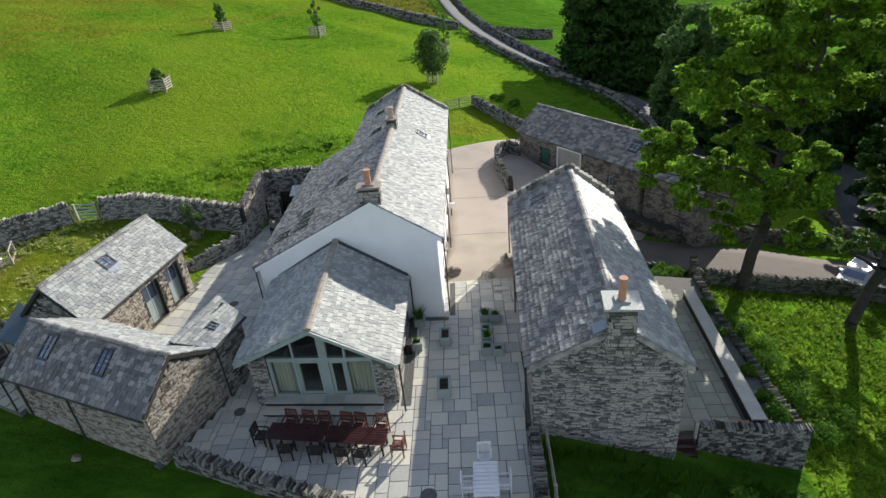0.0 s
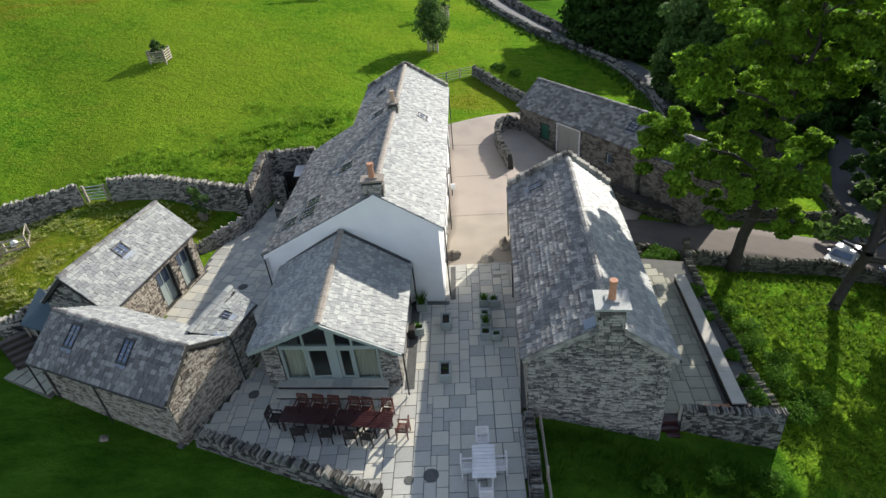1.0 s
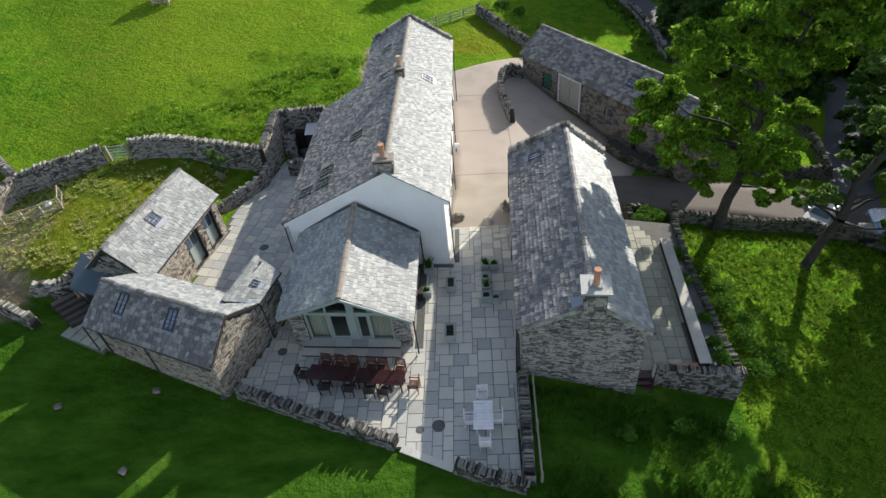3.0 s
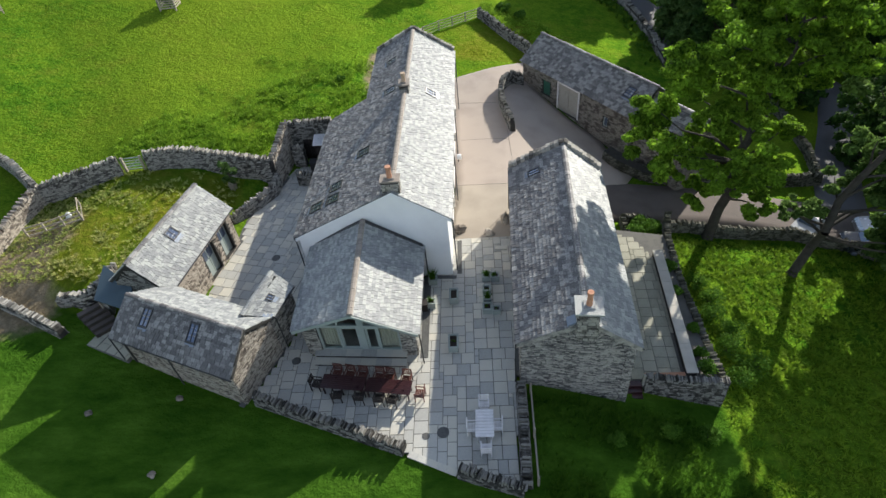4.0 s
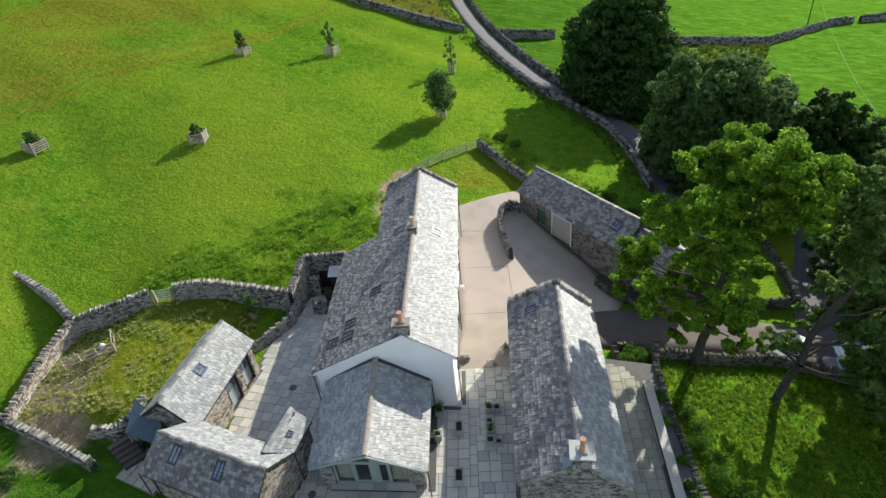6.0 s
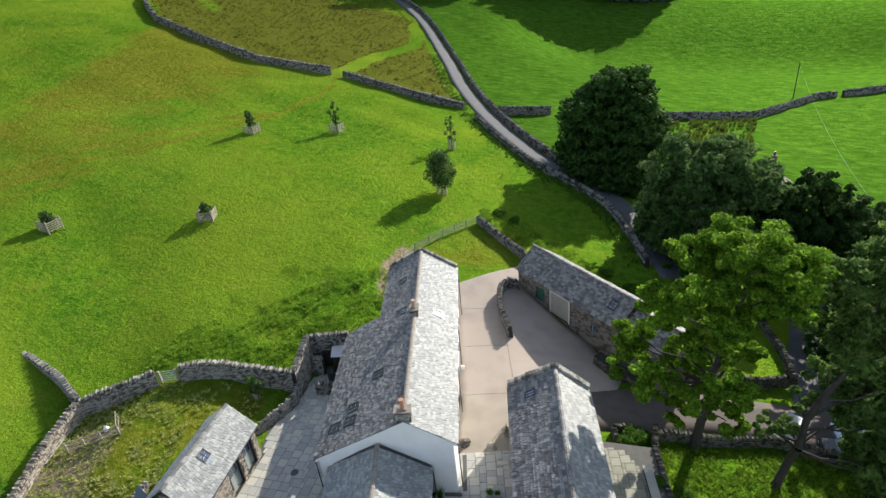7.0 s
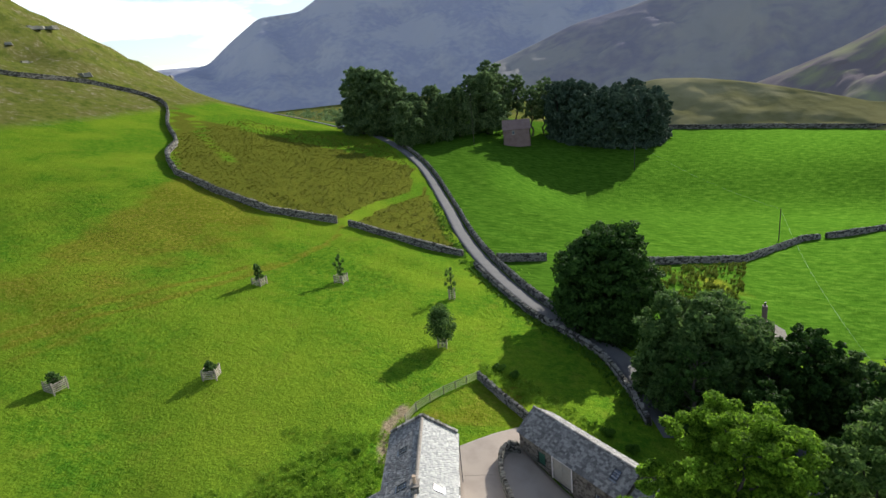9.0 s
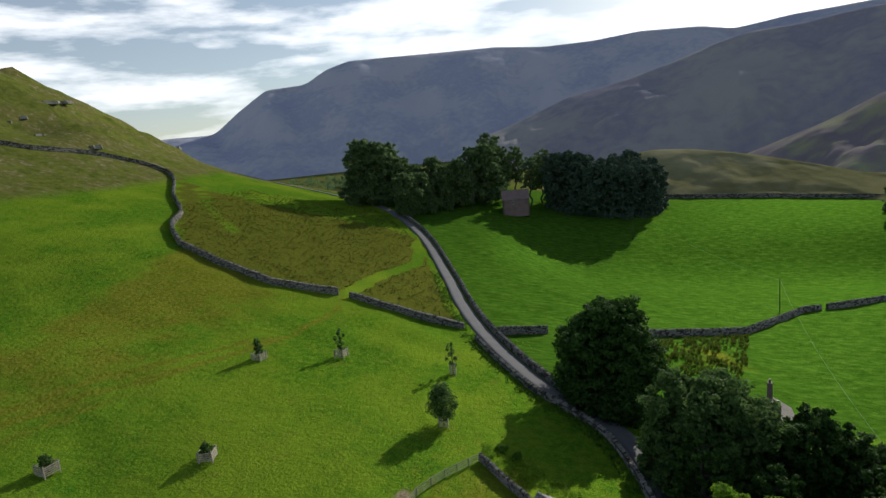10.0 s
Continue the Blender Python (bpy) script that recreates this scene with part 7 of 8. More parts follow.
make_table("dining_table", "dark stained slatted teak dining table on the flags", (-7.28, 16.46, 0.045), TURN, 2.45, 0.9, TEAK_DARK)
make_table("dining_table", "dark stained slatted teak dining table in part sun", (-4.75, 16.12, 0.045), TURN, 2.50, 0.9, TEAK_DARK)
red = make_chair("dining_chair", "red-brown slatted teak armchair at the long table", TEAK_RED, group="chairs round the long table")
dark = make_chair("dining_chair", "dark slatted teak armchair at the long table", TEAK_BLACK, group="chairs round the long table")
along = lambda s, o: (-8.45 + s * math.cos(TURN) - o * math.sin(TURN), 16.62 + s * math.sin(TURN) + o * math.cos(TURN))
first = True
rc = random.Random(4)
for s in (0.55, 1.3, 2.05, 3.0, 3.6, 4.55):
    x, y = along(s, 0.72)
    m = Matrix.Translation((x, y, 0.045)) @ Matrix.Rotation(TURN + math.pi + rc.uniform(-0.12, 0.12), 4, "Z")
    if first:
        red.matrix_world, first = m, False
    else:
        copy_thing(red, m)
first = True
for s in (0.95, 2.2, 3.3, 4.05):
    x, y = along(s, -0.6)
    m = Matrix.Translation((x, y, 0.045)) @ Matrix.Rotation(TURN + rc.uniform(-0.15, 0.15), 4, "Z")
    if first:
        dark.matrix_world, first = m, False
    else:
        copy_thing(dark, m)
x, y = along(-0.42, 0.0)
copy_thing(dark, Matrix.Translation((x, y, 0.045)) @ Matrix.Rotation(TURN - math.pi / 2, 4, "Z"))
x, y = along(5.42, -0.1)
copy_thing(red, Matrix.Translation((x, y, 0.045)) @ Matrix.Rotation(TURN + math.pi / 2, 4, "Z"))

make_table("garden_table", "pale weathered teak table on the flags", (0.33, 13.75, 0.045), radians(-1), 0.92, 1.55, WHITE_WOOD, planks=9)
pale = make_chair("garden_chair", "pale weathered slatted garden chair", WHITE_WOOD, group="chairs round the pale table")
pale.matrix_world = Matrix.Translation((0.33, 14.95, 0.045)) @ Matrix.Rotation(math.pi, 4, "Z")
copy_thing(pale, Matrix.Translation((0.36, 12.55, 0.045)))
copy_thing(pale, Matrix.Translation((-0.28, 13.7, 0.045)) @ Matrix.Rotation(-math.pi / 2, 4, "Z"))
copy_thing(pale, Matrix.Translation((0.94, 13.75, 0.045)) @ Matrix.Rotation(math.pi / 2, 4, "Z"))


# ---------------------------------------------------------------- planters
def sprig(p, c, h, n, size, r, spread=0.5):
    """Upright leafy stems."""
    for _ in range(n):
        a, k = r.uniform(0, 6.28), r.uniform(0.1, spread)
        tip = Vector(c) + Vector((math.cos(a) * k * h, math.sin(a) * k * h, h * r.uniform(0.6, 1.1)))
        b = Vector(c) + Vector((r.uniform(-0.1, 0.1) * h, r.uniform(-0.1, 0.1) * h, 0))
        w = Vector((-math.sin(a), math.cos(a), 0)) * size
        mid = b.lerp(tip, 0.55) + Vector((0, 0, 0.1 * h))
        k0 = len(p.v)
        p.v.extend(tuple(q) for q in (b - w * 0.3, b + w * 0.3, mid + w, mid - w, tip))
        p.f.extend([(k0, k0 + 1, k0 + 2, k0 + 3), (k0 + 3, k0 + 2, k0 + 4)])


def planter(at, w, d, h, plant, seed, turn=0.0):
    r = random.Random(seed)
    t = thing("planter", "sage-grey square planter on the flags, dark soil inside", "planter", (at[0], at[1], 0.045), "patio planters")
    t.rotation_euler = (0, 0, turn)
    k = 0.07
    bevelled("box", [((0, -d / 2 + k / 2, h / 2), (w, k, h)), ((0, d / 2 - k / 2, h / 2), (w, k, h)), ((-w / 2 + k / 2, 0, h / 2), (k, d - 2 * k, h)), ((w / 2 - k / 2, 0, h / 2), (k, d - 2 * k, h))], PLANTER, t, 0.008)
    bevelled("rim", [((0, -d / 2 + 0.04, h + 0.01), (w + 0.04, 0.11, 0.04)), ((0, d / 2 - 0.04, h + 0.01), (w + 0.04, 0.11, 0.04)), ((-w / 2 + 0.04, 0, h + 0.01), (0.11, d - 0.1, 0.04)), ((w / 2 - 0.04, 0, h + 0.01), (0.11, d - 0.1, 0.04))], PLANTER, t, 0.006)
    s = Pile()
    s.box((0, 0, h * 0.4), (w - 2 * k, d - 2 * k, h * 0.72))
    part("soil", s, SOIL, t)
    if plant:
        p = Pile()
        for _ in range(3):
            sprig(p, (r.uniform(-0.1, 0.1), r.uniform(-0.1, 0.1), h * 0.76), plant * r.uniform(0.7, 1.2), 26, 0.02, r, 0.8)
        part("plant", p, LEAF_SHRUB, t)
    return t


for i, (x, y, w, d, h, pl) in enumerate(((-2.62, 24.35, 0.55, 0.55, 0.42, 0.75), (-2.68, 22.35, 0.55, 0.5, 0.42, 0.35), (-1.26, 22.85, 0.55, 0.95, 0.45, 0), (-1.28, 19.2, 0.58, 1.0, 0.45, 0.1),
                                       (0.8, 24.4, 0.5, 0.5, 0.42, 0.5), (1.36, 24.35, 0.55, 0.5, 0.42, 0.3), (0.8, 23.25, 0.5, 0.5, 0.42, 0.1), (0.8, 22.5, 0.48, 0.48, 0.42, 0.5), (0.78, 21.75, 0.55, 0.6, 0.42, 0.2), (1.32, 21.6, 0.5, 0.45, 0.36, 0.1))):
    planter((x, y), w, d, h, pl, i + 200, radians(-1 + 0.6 * (i % 4)))
t = thing("log_store", "dark wicker store box beside the garden room", "box", (-3.05 + 0.0, 22.15, 0.045))
bevelled("box", [((-0.0, 0, 0.3), (0.35, 0.55, 0.6))], TEAK_BLACK, t, 0.02)


def rock(name, label, at, size, seed, mat):
    r = random.Random(seed)
    bm = bmesh.new()
    bmesh.ops.create_icosphere(bm, subdivisions=3, radius=1)
    for v in bm.verts:
        k = 1 + 0.35 * noise.fractal(v.co * 1.3 + Vector((seed, 0, 0)), 1.0, 2.0, 4)
        v.co = Vector((v.co.x * size[0] * k, v.co.y * size[1] * k, max(-0.3, v.co.z) * size[2] * k))
    me = bpy.data.meshes.new(name)
    bm.to_mesh(me)
    bm.free()
    me.materials.append(mat)
    ob = new(name, me)
    ob.location = (*at, gz(*at) + 0.06)
    return tagged(ob, label, "boulder")


rock("boulder", "pale boulder at the edge of the yard", (-0.92, 29.3), (0.5, 0.4, 0.38), 1, STONE_WARM)
rock("boulder", "mossy boulder at the edge of the yard", (1.15, 28.75), (0.38, 0.34, 0.36), 2, STONE_WARM)
rock("boulder", "upright stone against the cottage wall", (2.35, 30.1), (0.3, 0.4, 0.7), 3, STONE_WARM)
for i, (x, y) in enumerate([(-21.4, 15.2), (-16.7, 16.2), (-16.6, 11.8)]):
    rock("field_stone", "small pale stone lying in the lawn", (x, y), (0.22, 0.18, 0.14), 20 + i, STONE_WARM)
for x, y, rad in ((-1.82, 13.7, 0.32), (-2.71, 13.52, 0.2), (-10.5, 18.55, 0.26), (-13.75, 27.4, 0.3)):
    p = Pile()
    p.tube((x, y, 0.0), (x, y, 0.056), rad, rad, 24)
    p.tube((x, y, 0.05), (x, y, 0.062), rad * 0.86, rad * 0.86, 24)
    tagged(new("manhole_cover", p.mesh("manhole_cover", GRAVEL_DARK)), "round dark iron cover set in the flags", "manhole cover", "manhole covers")
# edging flags along the open end of the court
for i in range(5):
    a = Vector((-3.55, 12.58, 0)).lerp(Vector((-1.1, 11.52, 0)), (i + 0.5) / 5)
    p = Pile()
    p.box((a.x, a.y, 0.02), (0.52, 0.34, 0.07), Matrix.Rotation(math.atan2(11.52 - 12.58, 2.45), 3, "Z"))
    tagged(new("edging_stone", p.mesh("edging_stone", FLAG)), "straight sandstone edging flag beside the lawn", "paving", "edging stones", kind="structure")
# low slab by the yard corner
bevelled("door_slab", [((1.9, 27.2, 0.09), (0.8, 0.35, 0.12))], FLAG, None, 0.02)
tagged(bpy.data.objects["door_slab"], "raised sandstone threshold slab by the cottage door", "slab")


# ---------------------------------------------------------------- terrace and steps
t = thing("terrace_bench", "long low garden wall with a pale stone coping", "wall")
a, b = (12.55, 26.9), (12.05, 17.15)
q = Pile()
wall_solid(q, b, a, -1.3, [(0, -0.62), (math.dist(a, b), -0.62)], (), 0.5)
part("body", q, MORTAR, t)
masonry(t, a, b, -1.15, [(0, -0.62), (math.dist(a, b), -0.62)], (), STONE, seed=140)
masonry(t, b, a, -1.15, [(0, -0.62), (math.dist(a, b), -0.62)], (), STONE, seed=141)
n = 10
for i in range(n):
    c0, c1 = Vector((*b, 0)).lerp(Vector((*a, 0)), i / n), Vector((*b, 0)).lerp(Vector((*a, 0)), (i + 1) / n)
    mid = (c0 + c1) / 2
    p = Pile()
    u = (c1 - c0).normalized()
    p.box((mid.x - u.y * 0.25, mid.y + u.x * 0.25, -0.575), ((c1 - c0).length - 0.012, 0.62, 0.08), Matrix.Rotation(math.atan2(u.y, u.x), 3, "Z"))
    part("coping", p, surface("pale_coping", [(0.36, 0.34, 0.29), (0.5, 0.47, 0.41)], 0.85, 2, 30, 0.2, 0.3) if i == 0 else bpy.data.materials["pale_coping"], t)
st = thing("garden_steps", "narrow stone steps down to the lawn", "steps")
for i in range(5):
    z = -1.12 - 0.19 * (i + 0) + (0.0)
    bevelled("step", [((8.62, 17.0 - 0.27 * i, z - 0.35), (0.95, 0.34, 0.7))], TEAK_DARK, st, 0.02)
for x in (8.1, 9.15):
    p = Pile()
    p.box((x, 16.95, -0.75), (0.14, 0.14, 0.9))
    part("post", p, STONE, st)
p = Pile()
p.box((10.4, 17.25, -0.98), (2.2, 0.35, 0.3))
tagged(new("terrace_kerb", p.mesh("terrace_kerb", CLAY)), "low brick kerb along the terrace edge", "kerb")


def fence(name, pts, label, height=1.15, rails=4, post=2.0, mat=None, square=0.11):
    f = thing(name, label, "fence")
    line = walk_line(pts, post)
    tops = []
    for x, y, dx, dy in line:
        z = gz(x, y)
        p = Pile()
        p.box((x, y, z + height / 2 - 0.1), (square, square, height + 0.2), Matrix.Rotation(math.atan2(dy, dx), 3, "Z"))
        part("post", p, mat or BARE, f)
        tops.append(Vector((x, y, z)))
    for a, b in zip(tops, tops[1:]):
        for k in range(rails):
            h = height * (0.92 - 0.78 * k / max(1, rails - 1)) if rails > 1 else height * 0.9
            p = Pile()
            A, B = a + Vector((0, 0, h)), b + Vector((0, 0, h))
            rot = (B - A).to_track_quat("X", "Z").to_matrix()
            p.box((A + B) / 2, ((B - A).length, 0.04, 0.09), rot)
            part("rail", p, mat or BARE, f)
    return f


fence("timber_fence", [(2.85, 16.0), (2.8, 13.4), (2.75, 10.9)], "weathered timber rail fence beside the wall", 0.75, 2, 1.8)
fence("paddock_fence", [(-7.4, 56.9), (-6.3, 59.3), (-3.0, 63.2), (1.5, 67.5)], "weathered post-and-rail fence round a grass pen", 1.15, 4, 2.2)
fence("garden_fence", [(-32.1, 29.3), (-28.1, 30.2)], "bleached timber rails in the walled garden", 0.9, 3, 1.6)
fence("garden_fence", [(-28.1, 30.2), (-29.2, 32.0)], "bleached timber rails in the walled garden", 0.9, 2, 1.7)


def gate(name, a, b, label, h=1.15, mat=None):
    g = thing(name, label, "gate")
    A, B = Vector((*a, gz(*a))), Vector((*b, gz(*b)))
    for q in (A, B):
        p = Pile()
        p.box(q + Vector((0, 0, h * 0.5)), (0.16, 0.16, h * 1.15))
        part("post", p, BARE, g)
    L = (B - A).length
    rot = (B - A).to_track_quat("X", "Z").to_matrix()
    for k in range(5):
        p = Pile()
        p.box(A.lerp(B, 0.5) + Vector((0, 0, 0.18 + k * (h - 0.2) / 4)), (L - 0.25, 0.035, 0.09), rot)
        part("bar", p, mat or BARE, g)
    p = Pile()
    d = Matrix.Rotation(math.atan2(h - 0.2, L), 3, "Y")
    p.box(A.lerp(B, 0.5) + Vector((0, 0, h * 0.5)), (L - 0.2, 0.03, 0.07), rot @ d.transposed())
    part("brace", p, mat or BARE, g)
    return g


gate("field_gate", (-27.2, 36.0), (-25.85, 36.3), "green-grey barred gate in the garden wall", 1.2, PLANTER)
st = thing("side_steps", "brown timber-edged steps up to the walled garden", "steps")
for i in range(5):
    q = Pile()
    q.box((-24.05 + 0.32 * i, 22.0 - 0.25 * i, 1.38 - 0.16 * i), (1.45, 0.44, 0.34), Matrix.Rotation(radians(43), 3, "Z"))
    part("step", q, LANE, st)
    q = Pile()
    q.box((-24.05 + 0.32 * i + 0.13, 22.0 - 0.25 * i - 0.15, 1.40 - 0.16 * i), (1.45, 0.07, 0.34), Matrix.Rotation(radians(43), 3, "Z"))
    part("riser", q, BARK, st)
t = thing("lean_to_shed", "grey timber lean-to shed in the wall corner", "shed", (-12.0, 38.95, 0.03))
bevelled("body", [((0, 0, 1.0), (1.15, 1.0, 2.0))], TEAK_BLACK, t, 0.02)
for i in range(6):
    p = Pile()
    p.box((-0.55 + 0.22 * i, -0.05, 2.2), (0.2, 1.35, 0.04), Matrix.Rotation(radians(14), 3, "X"))
    part("board", p, WHITE_WOOD, t)
# Black boards added to stand for the dark of an open doorway.
t = thing("store_door", "dark boarded panel in place of the open doorway in the back wall", "door", (-13.2, 39.38, 0.03))
for i in range(4):
    bevelled("board", [((-0.36 + 0.24 * i, 0, 0.98), (0.22, 0.05, 1.95))], TEAK_BLACK, t, 0.006)
bevelled("ledge", [((0, -0.04, 1.6), (0.9, 0.03, 0.1)), ((0, -0.04, 0.4), (0.9, 0.03, 0.1))], TEAK_BLACK, t, 0.004)
t = thing("wheelie_bin", "dark plastic bin standing by the shed", "bin", (-12.7, 37.6, 0.045))
bevelled("body", [((0, 0, 0.5), (0.55, 0.6, 1.0))], DARK_METAL, t, 0.03)
bevelled("lid", [((0, 0, 1.03), (0.6, 0.66, 0.06))], DARK_METAL, t, 0.02)
rock("white_stone", "small pale stone in the garden corner", (-29.7, 31.0), (0.25, 0.2, 0.3), 8, RENDER)


# ---------------------------------------------------------------- field trees in guards
def tree_guard(at, size, h, tree_h, spread, seed, n=16, dense=120, label="young tree in a square pale timber guard"):
    r = random.Random(seed)
    z = gz(*at)
    g = thing("tree_guard", label, "tree guard", (at[0], at[1], z), "field trees")
    g.rotation_euler = (0, 0, r.uniform(-0.5, 0.1))
    for sx in (-1, 1):
        for sy in (-1, 1):
            p = Pile()
            p.box((sx * size / 2, sy * size / 2, h / 2), (0.13, 0.13, h + 0.3))
            part("post", p, BARE, g)
    for k in range(5):
        for s in (-1, 1):
            zz = 0.25 + k * (h - 0.35) / 4
            p = Pile()
            p.box((0, s * (size / 2 + 0.08), zz), (size + 0.2, 0.05, 0.11))
            part("rail", p, BARE, g)
            p = Pile()
            p.box((s * (size / 2 + 0.08), 0, zz), (0.05, size + 0.1, 0.11))
            part("rail", p, BARE, g)
    tr, cr = Pile(), Pile()
    tr.tube((0, 0, -0.2), (0.1, 0, tree_h * 0.8), 0.09, 0.03, 7)
    for i in range(n):
        t = (i + 0.5) / n
        a = i * 2.4
        w = spread * math.sin(math.pi * (0.2 + 0.7 * t)) * r.uniform(0.3, 0.9)
        c = (math.cos(a) * w, math.sin(a) * w, tree_h * (0.25 + 0.72 * t))
        leaf_cards(cr, c, spread * r.uniform(0.22, 0.42), dense // 2, 0.15, r, 1.1)
        limb(tr, (0, 0, tree_h * 0.2 + 0.5 * tree_h * t), c, 0.03, 0.012, r, 2, 5)
    part("trunk", tr, BARK, g, smooth=True)
    part("crown", cr, LEAF_GREY, g)
    return g


tree_guard((-49.7, 59.2), 1.75, 1.35, 2.4, 0.9, 1)
tree_guard((-32.75, 63.9), 1.7, 1.35, 2.3, 0.8, 2)
tree_guard((-35.6, 93.7), 1.75, 1.4, 3.9, 1.0, 3)
tree_guard((-22.3, 98.9), 1.75, 1.5, 5.4, 1.1, 4, 12)
tree_guard((-1.9, 95.8), 0.9, 1.9, 6.2, 1.1, 5, 14, 90, "slender young tree in a narrow timber guard")
tree_guard((-3.3, 76.3), 1.2, 1.5, 6.3, 2.3, 6, 34, 320, "rounded young tree in a timber guard")
tree_guard((-18.6, 34.8), 0.25, 0.5, 2.6, 0.7, 7, 8, 90, "sapling by the garden wall with a short stake guard")


# ---------------------------------------------------------------- poles and wires
def pole(at, h, label, arm=0.0, r_=0.14):
    z = gz(*at)
    p = thing("telegraph_pole", label, "pole", (at[0], at[1], z), "telegraph poles")
    q = Pile()
    q.tube((0, 0, -0.4), (0, 0, h), r_, r_ * 0.7, 10)
    part("shaft", q, BARK, p)
    if arm:
        q = Pile()
        q.box((0, 0, h - 0.35), (arm, 0.12, 0.14))
        part("crossarm", q, BARK, p)
        for s in (-0.42, 0, 0.42):
            q = Pile()
            q.tube((s * arm, 0, h - 0.28), (s * arm, 0, h - 0.08), 0.05, 0.05, 8)
            part("insulator", q, DARK_METAL, p)
    return Vector((at[0], at[1], z + h - 0.1))


tops = [pole((78.5, 255.7), 13.0, "dark wooden telegraph pole in the far field"), pole((92.1, 161.5), 9.8, "dark wooden telegraph pole by the field wall"), pole((56.3, 70.9), 6.4, "dark wooden pole beside the alders"), pole((9.0, 268.5), 22.0, "tall bare pole before the wood")]
for a, b in ((tops[0], tops[1]), (tops[1], tops[2]), (tops[2], Vector((36.8, 44.5, gz(36.8, 44.5) + 8.0)))):
    p = Pile()
    prev = a
    for i in range(1, 13):
        t_ = i / 12
        q = a.lerp(b, t_) - Vector((0, 0, 2.2 * 4 * t_ * (1 - t_) * (b - a).length / 90))
        p.tube(prev, q, 0.011, 0.011, 5, caps=False)
        prev = q
    tagged(new("overhead_wire", p.mesh("overhead_wire", LEAD)), "thin sagging overhead wire between poles", "wire")


# ---------------------------------------------------------------- vehicles
def car(at, heading, paint, label, length=4.6, width=1.85, h=1.65):
    z = gz(*at) + 0.1
    c = thing("parked_car", label, "car", (at[0], at[1], z))
    c.rotation_euler = (0, 0, heading)
    side_ = [(-0.5, 0.32), (-0.5, 0.62), (-0.48, 0.95), (-0.42, 1.02), (-0.36, h - 0.08), (-0.30, h), (0.04, h), (0.09, h - 0.05), (0.24, 1.03), (0.44, 0.92), (0.495, 0.75), (0.5, 0.35), (0.46, 0.24), (-0.46, 0.24)]
    p = Pile()
    n = len(side_)
    for k, s in enumerate((-1, -0.9, 0.9, 1)):
        for x, zz in side_:
            tuck = 0.80 if zz > 1.05 else 1.0
            edge = 0.97 if abs(s) == 1 else 1.0
            p.v.append((x * length * (0.985 if abs(s) == 1 else 1), s * width / 2 * (tuck if abs(s) == 1 else tuck * 1.0), zz * (0.985 if abs(s) == 1 and zz > 1.2 else 1)))
    for k in range(3):
        for i in range(n):
            j = (i + 1) % n
            p.f.append((k * n + i, k * n + j, (k + 1) * n + j, (k + 1) * n + i))
    p.f += [tuple(range(n - 1, -1, -1)), tuple(range(3 * n, 4 * n))]
    p.f = [tuple(reversed(f)) for f in p.f]
    part("body", p, paint, c)
    for nm, pts in (("windscreen", [(0.085, h - 0.09), (0.235, 1.06)]), ("rear_window", [(-0.415, 1.06), (-0.365, h - 0.12)])):
        q = Pile()
        (x0, z0), (x1, z1) = pts
        o = 0.02 if nm == "windscreen" else -0.02
        v = [Vector((x0 * length + o, -width * 0.36, z0)), Vector((x0 * length + o, width * 0.36, z0)), Vector((x1 * length + o, width * 0.40, z1)), Vector((x1 * length + o, -width * 0.40, z1))]
        q.hexa([tuple(a - Vector((o, 0, 0.03))) for a in v] + [tuple(a + Vector((o * 0.6, 0, 0.02))) for a in v])
        part(nm, q, ROOFLIGHT, c)
    for s in (-1, 1):
        q = Pile()
        for x0, x1 in ((-0.34, -0.16), (-0.14, 0.06)):
            q.box(((x0 + x1) / 2 * length, s * width * 0.405, 1.27), ((x1 - x0) * length, 0.06, 0.36))
        part("side_window", q, ROOFLIGHT, c)
        for x in (-0.31, 0.32):
            q = Pile()
            q.tube((x * length, s * (width / 2 - 0.22), 0.33), (x * length, s * (width / 2 + 0.01), 0.33), 0.33, 0.33, 18)
            wh = part("wheel", q, DARK_METAL, c)
            q = Pile()
            q.tube((x * length, s * (width / 2), 0.33), (x * length, s * (width / 2 + 0.025), 0.33), 0.2, 0.18, 14)
            part("rim", q, LEAD, wh)
        q = Pile()
        q.box((0.49 * length, s * width * 0.36, 0.72), (0.08, 0.32, 0.16))
        part("headlight", q, GLASS, c)
        q = Pile()
        q.box((-0.495 * length, s * width * 0.4, 0.85), (0.06, 0.16, 0.3))
        part("tail_light", q, CLAY, c)
        q = Pile()
        q.box((0.13 * length, s * (width / 2 + 0.08), 1.08), (0.12, 0.18, 0.13))
        part("mirror", q, paint, c)
    return c


CAR_WHITE = surface("white_car_paint", [(0.34, 0.355, 0.37), (0.40, 0.41, 0.425)], 0.35, 2, 30, 0.0, 0.0, spec=0.7)
CAR_SILVER = surface("silver_car_paint", [(0.42, 0.44, 0.46), (0.5, 0.52, 0.54)], 0.25, 2, 30, 0.0, 0.0, metal=0.6)
CAR_DARK = surface("dark_car_paint", [(0.012, 0.014, 0.02), (0.02, 0.024, 0.03)], 0.2, 2, 30, 0.0, 0.0, spec=0.7)
car((26.1, 33.1), radians(-140), CAR_WHITE, "white hatchback parked on the gravel lane", 3.6, 1.6, 1.42)
car((32.6, 33.3), radians(170), CAR_SILVER, "silver estate car parked under the ash trees", 4.8)
car((30.0, 30.9), radians(165), CAR_DARK, "dark car parked beside the lane wall", 4.5)
car((-61.5, 322), radians(150), CAR_DARK, "dark car on the far road", 4.6)


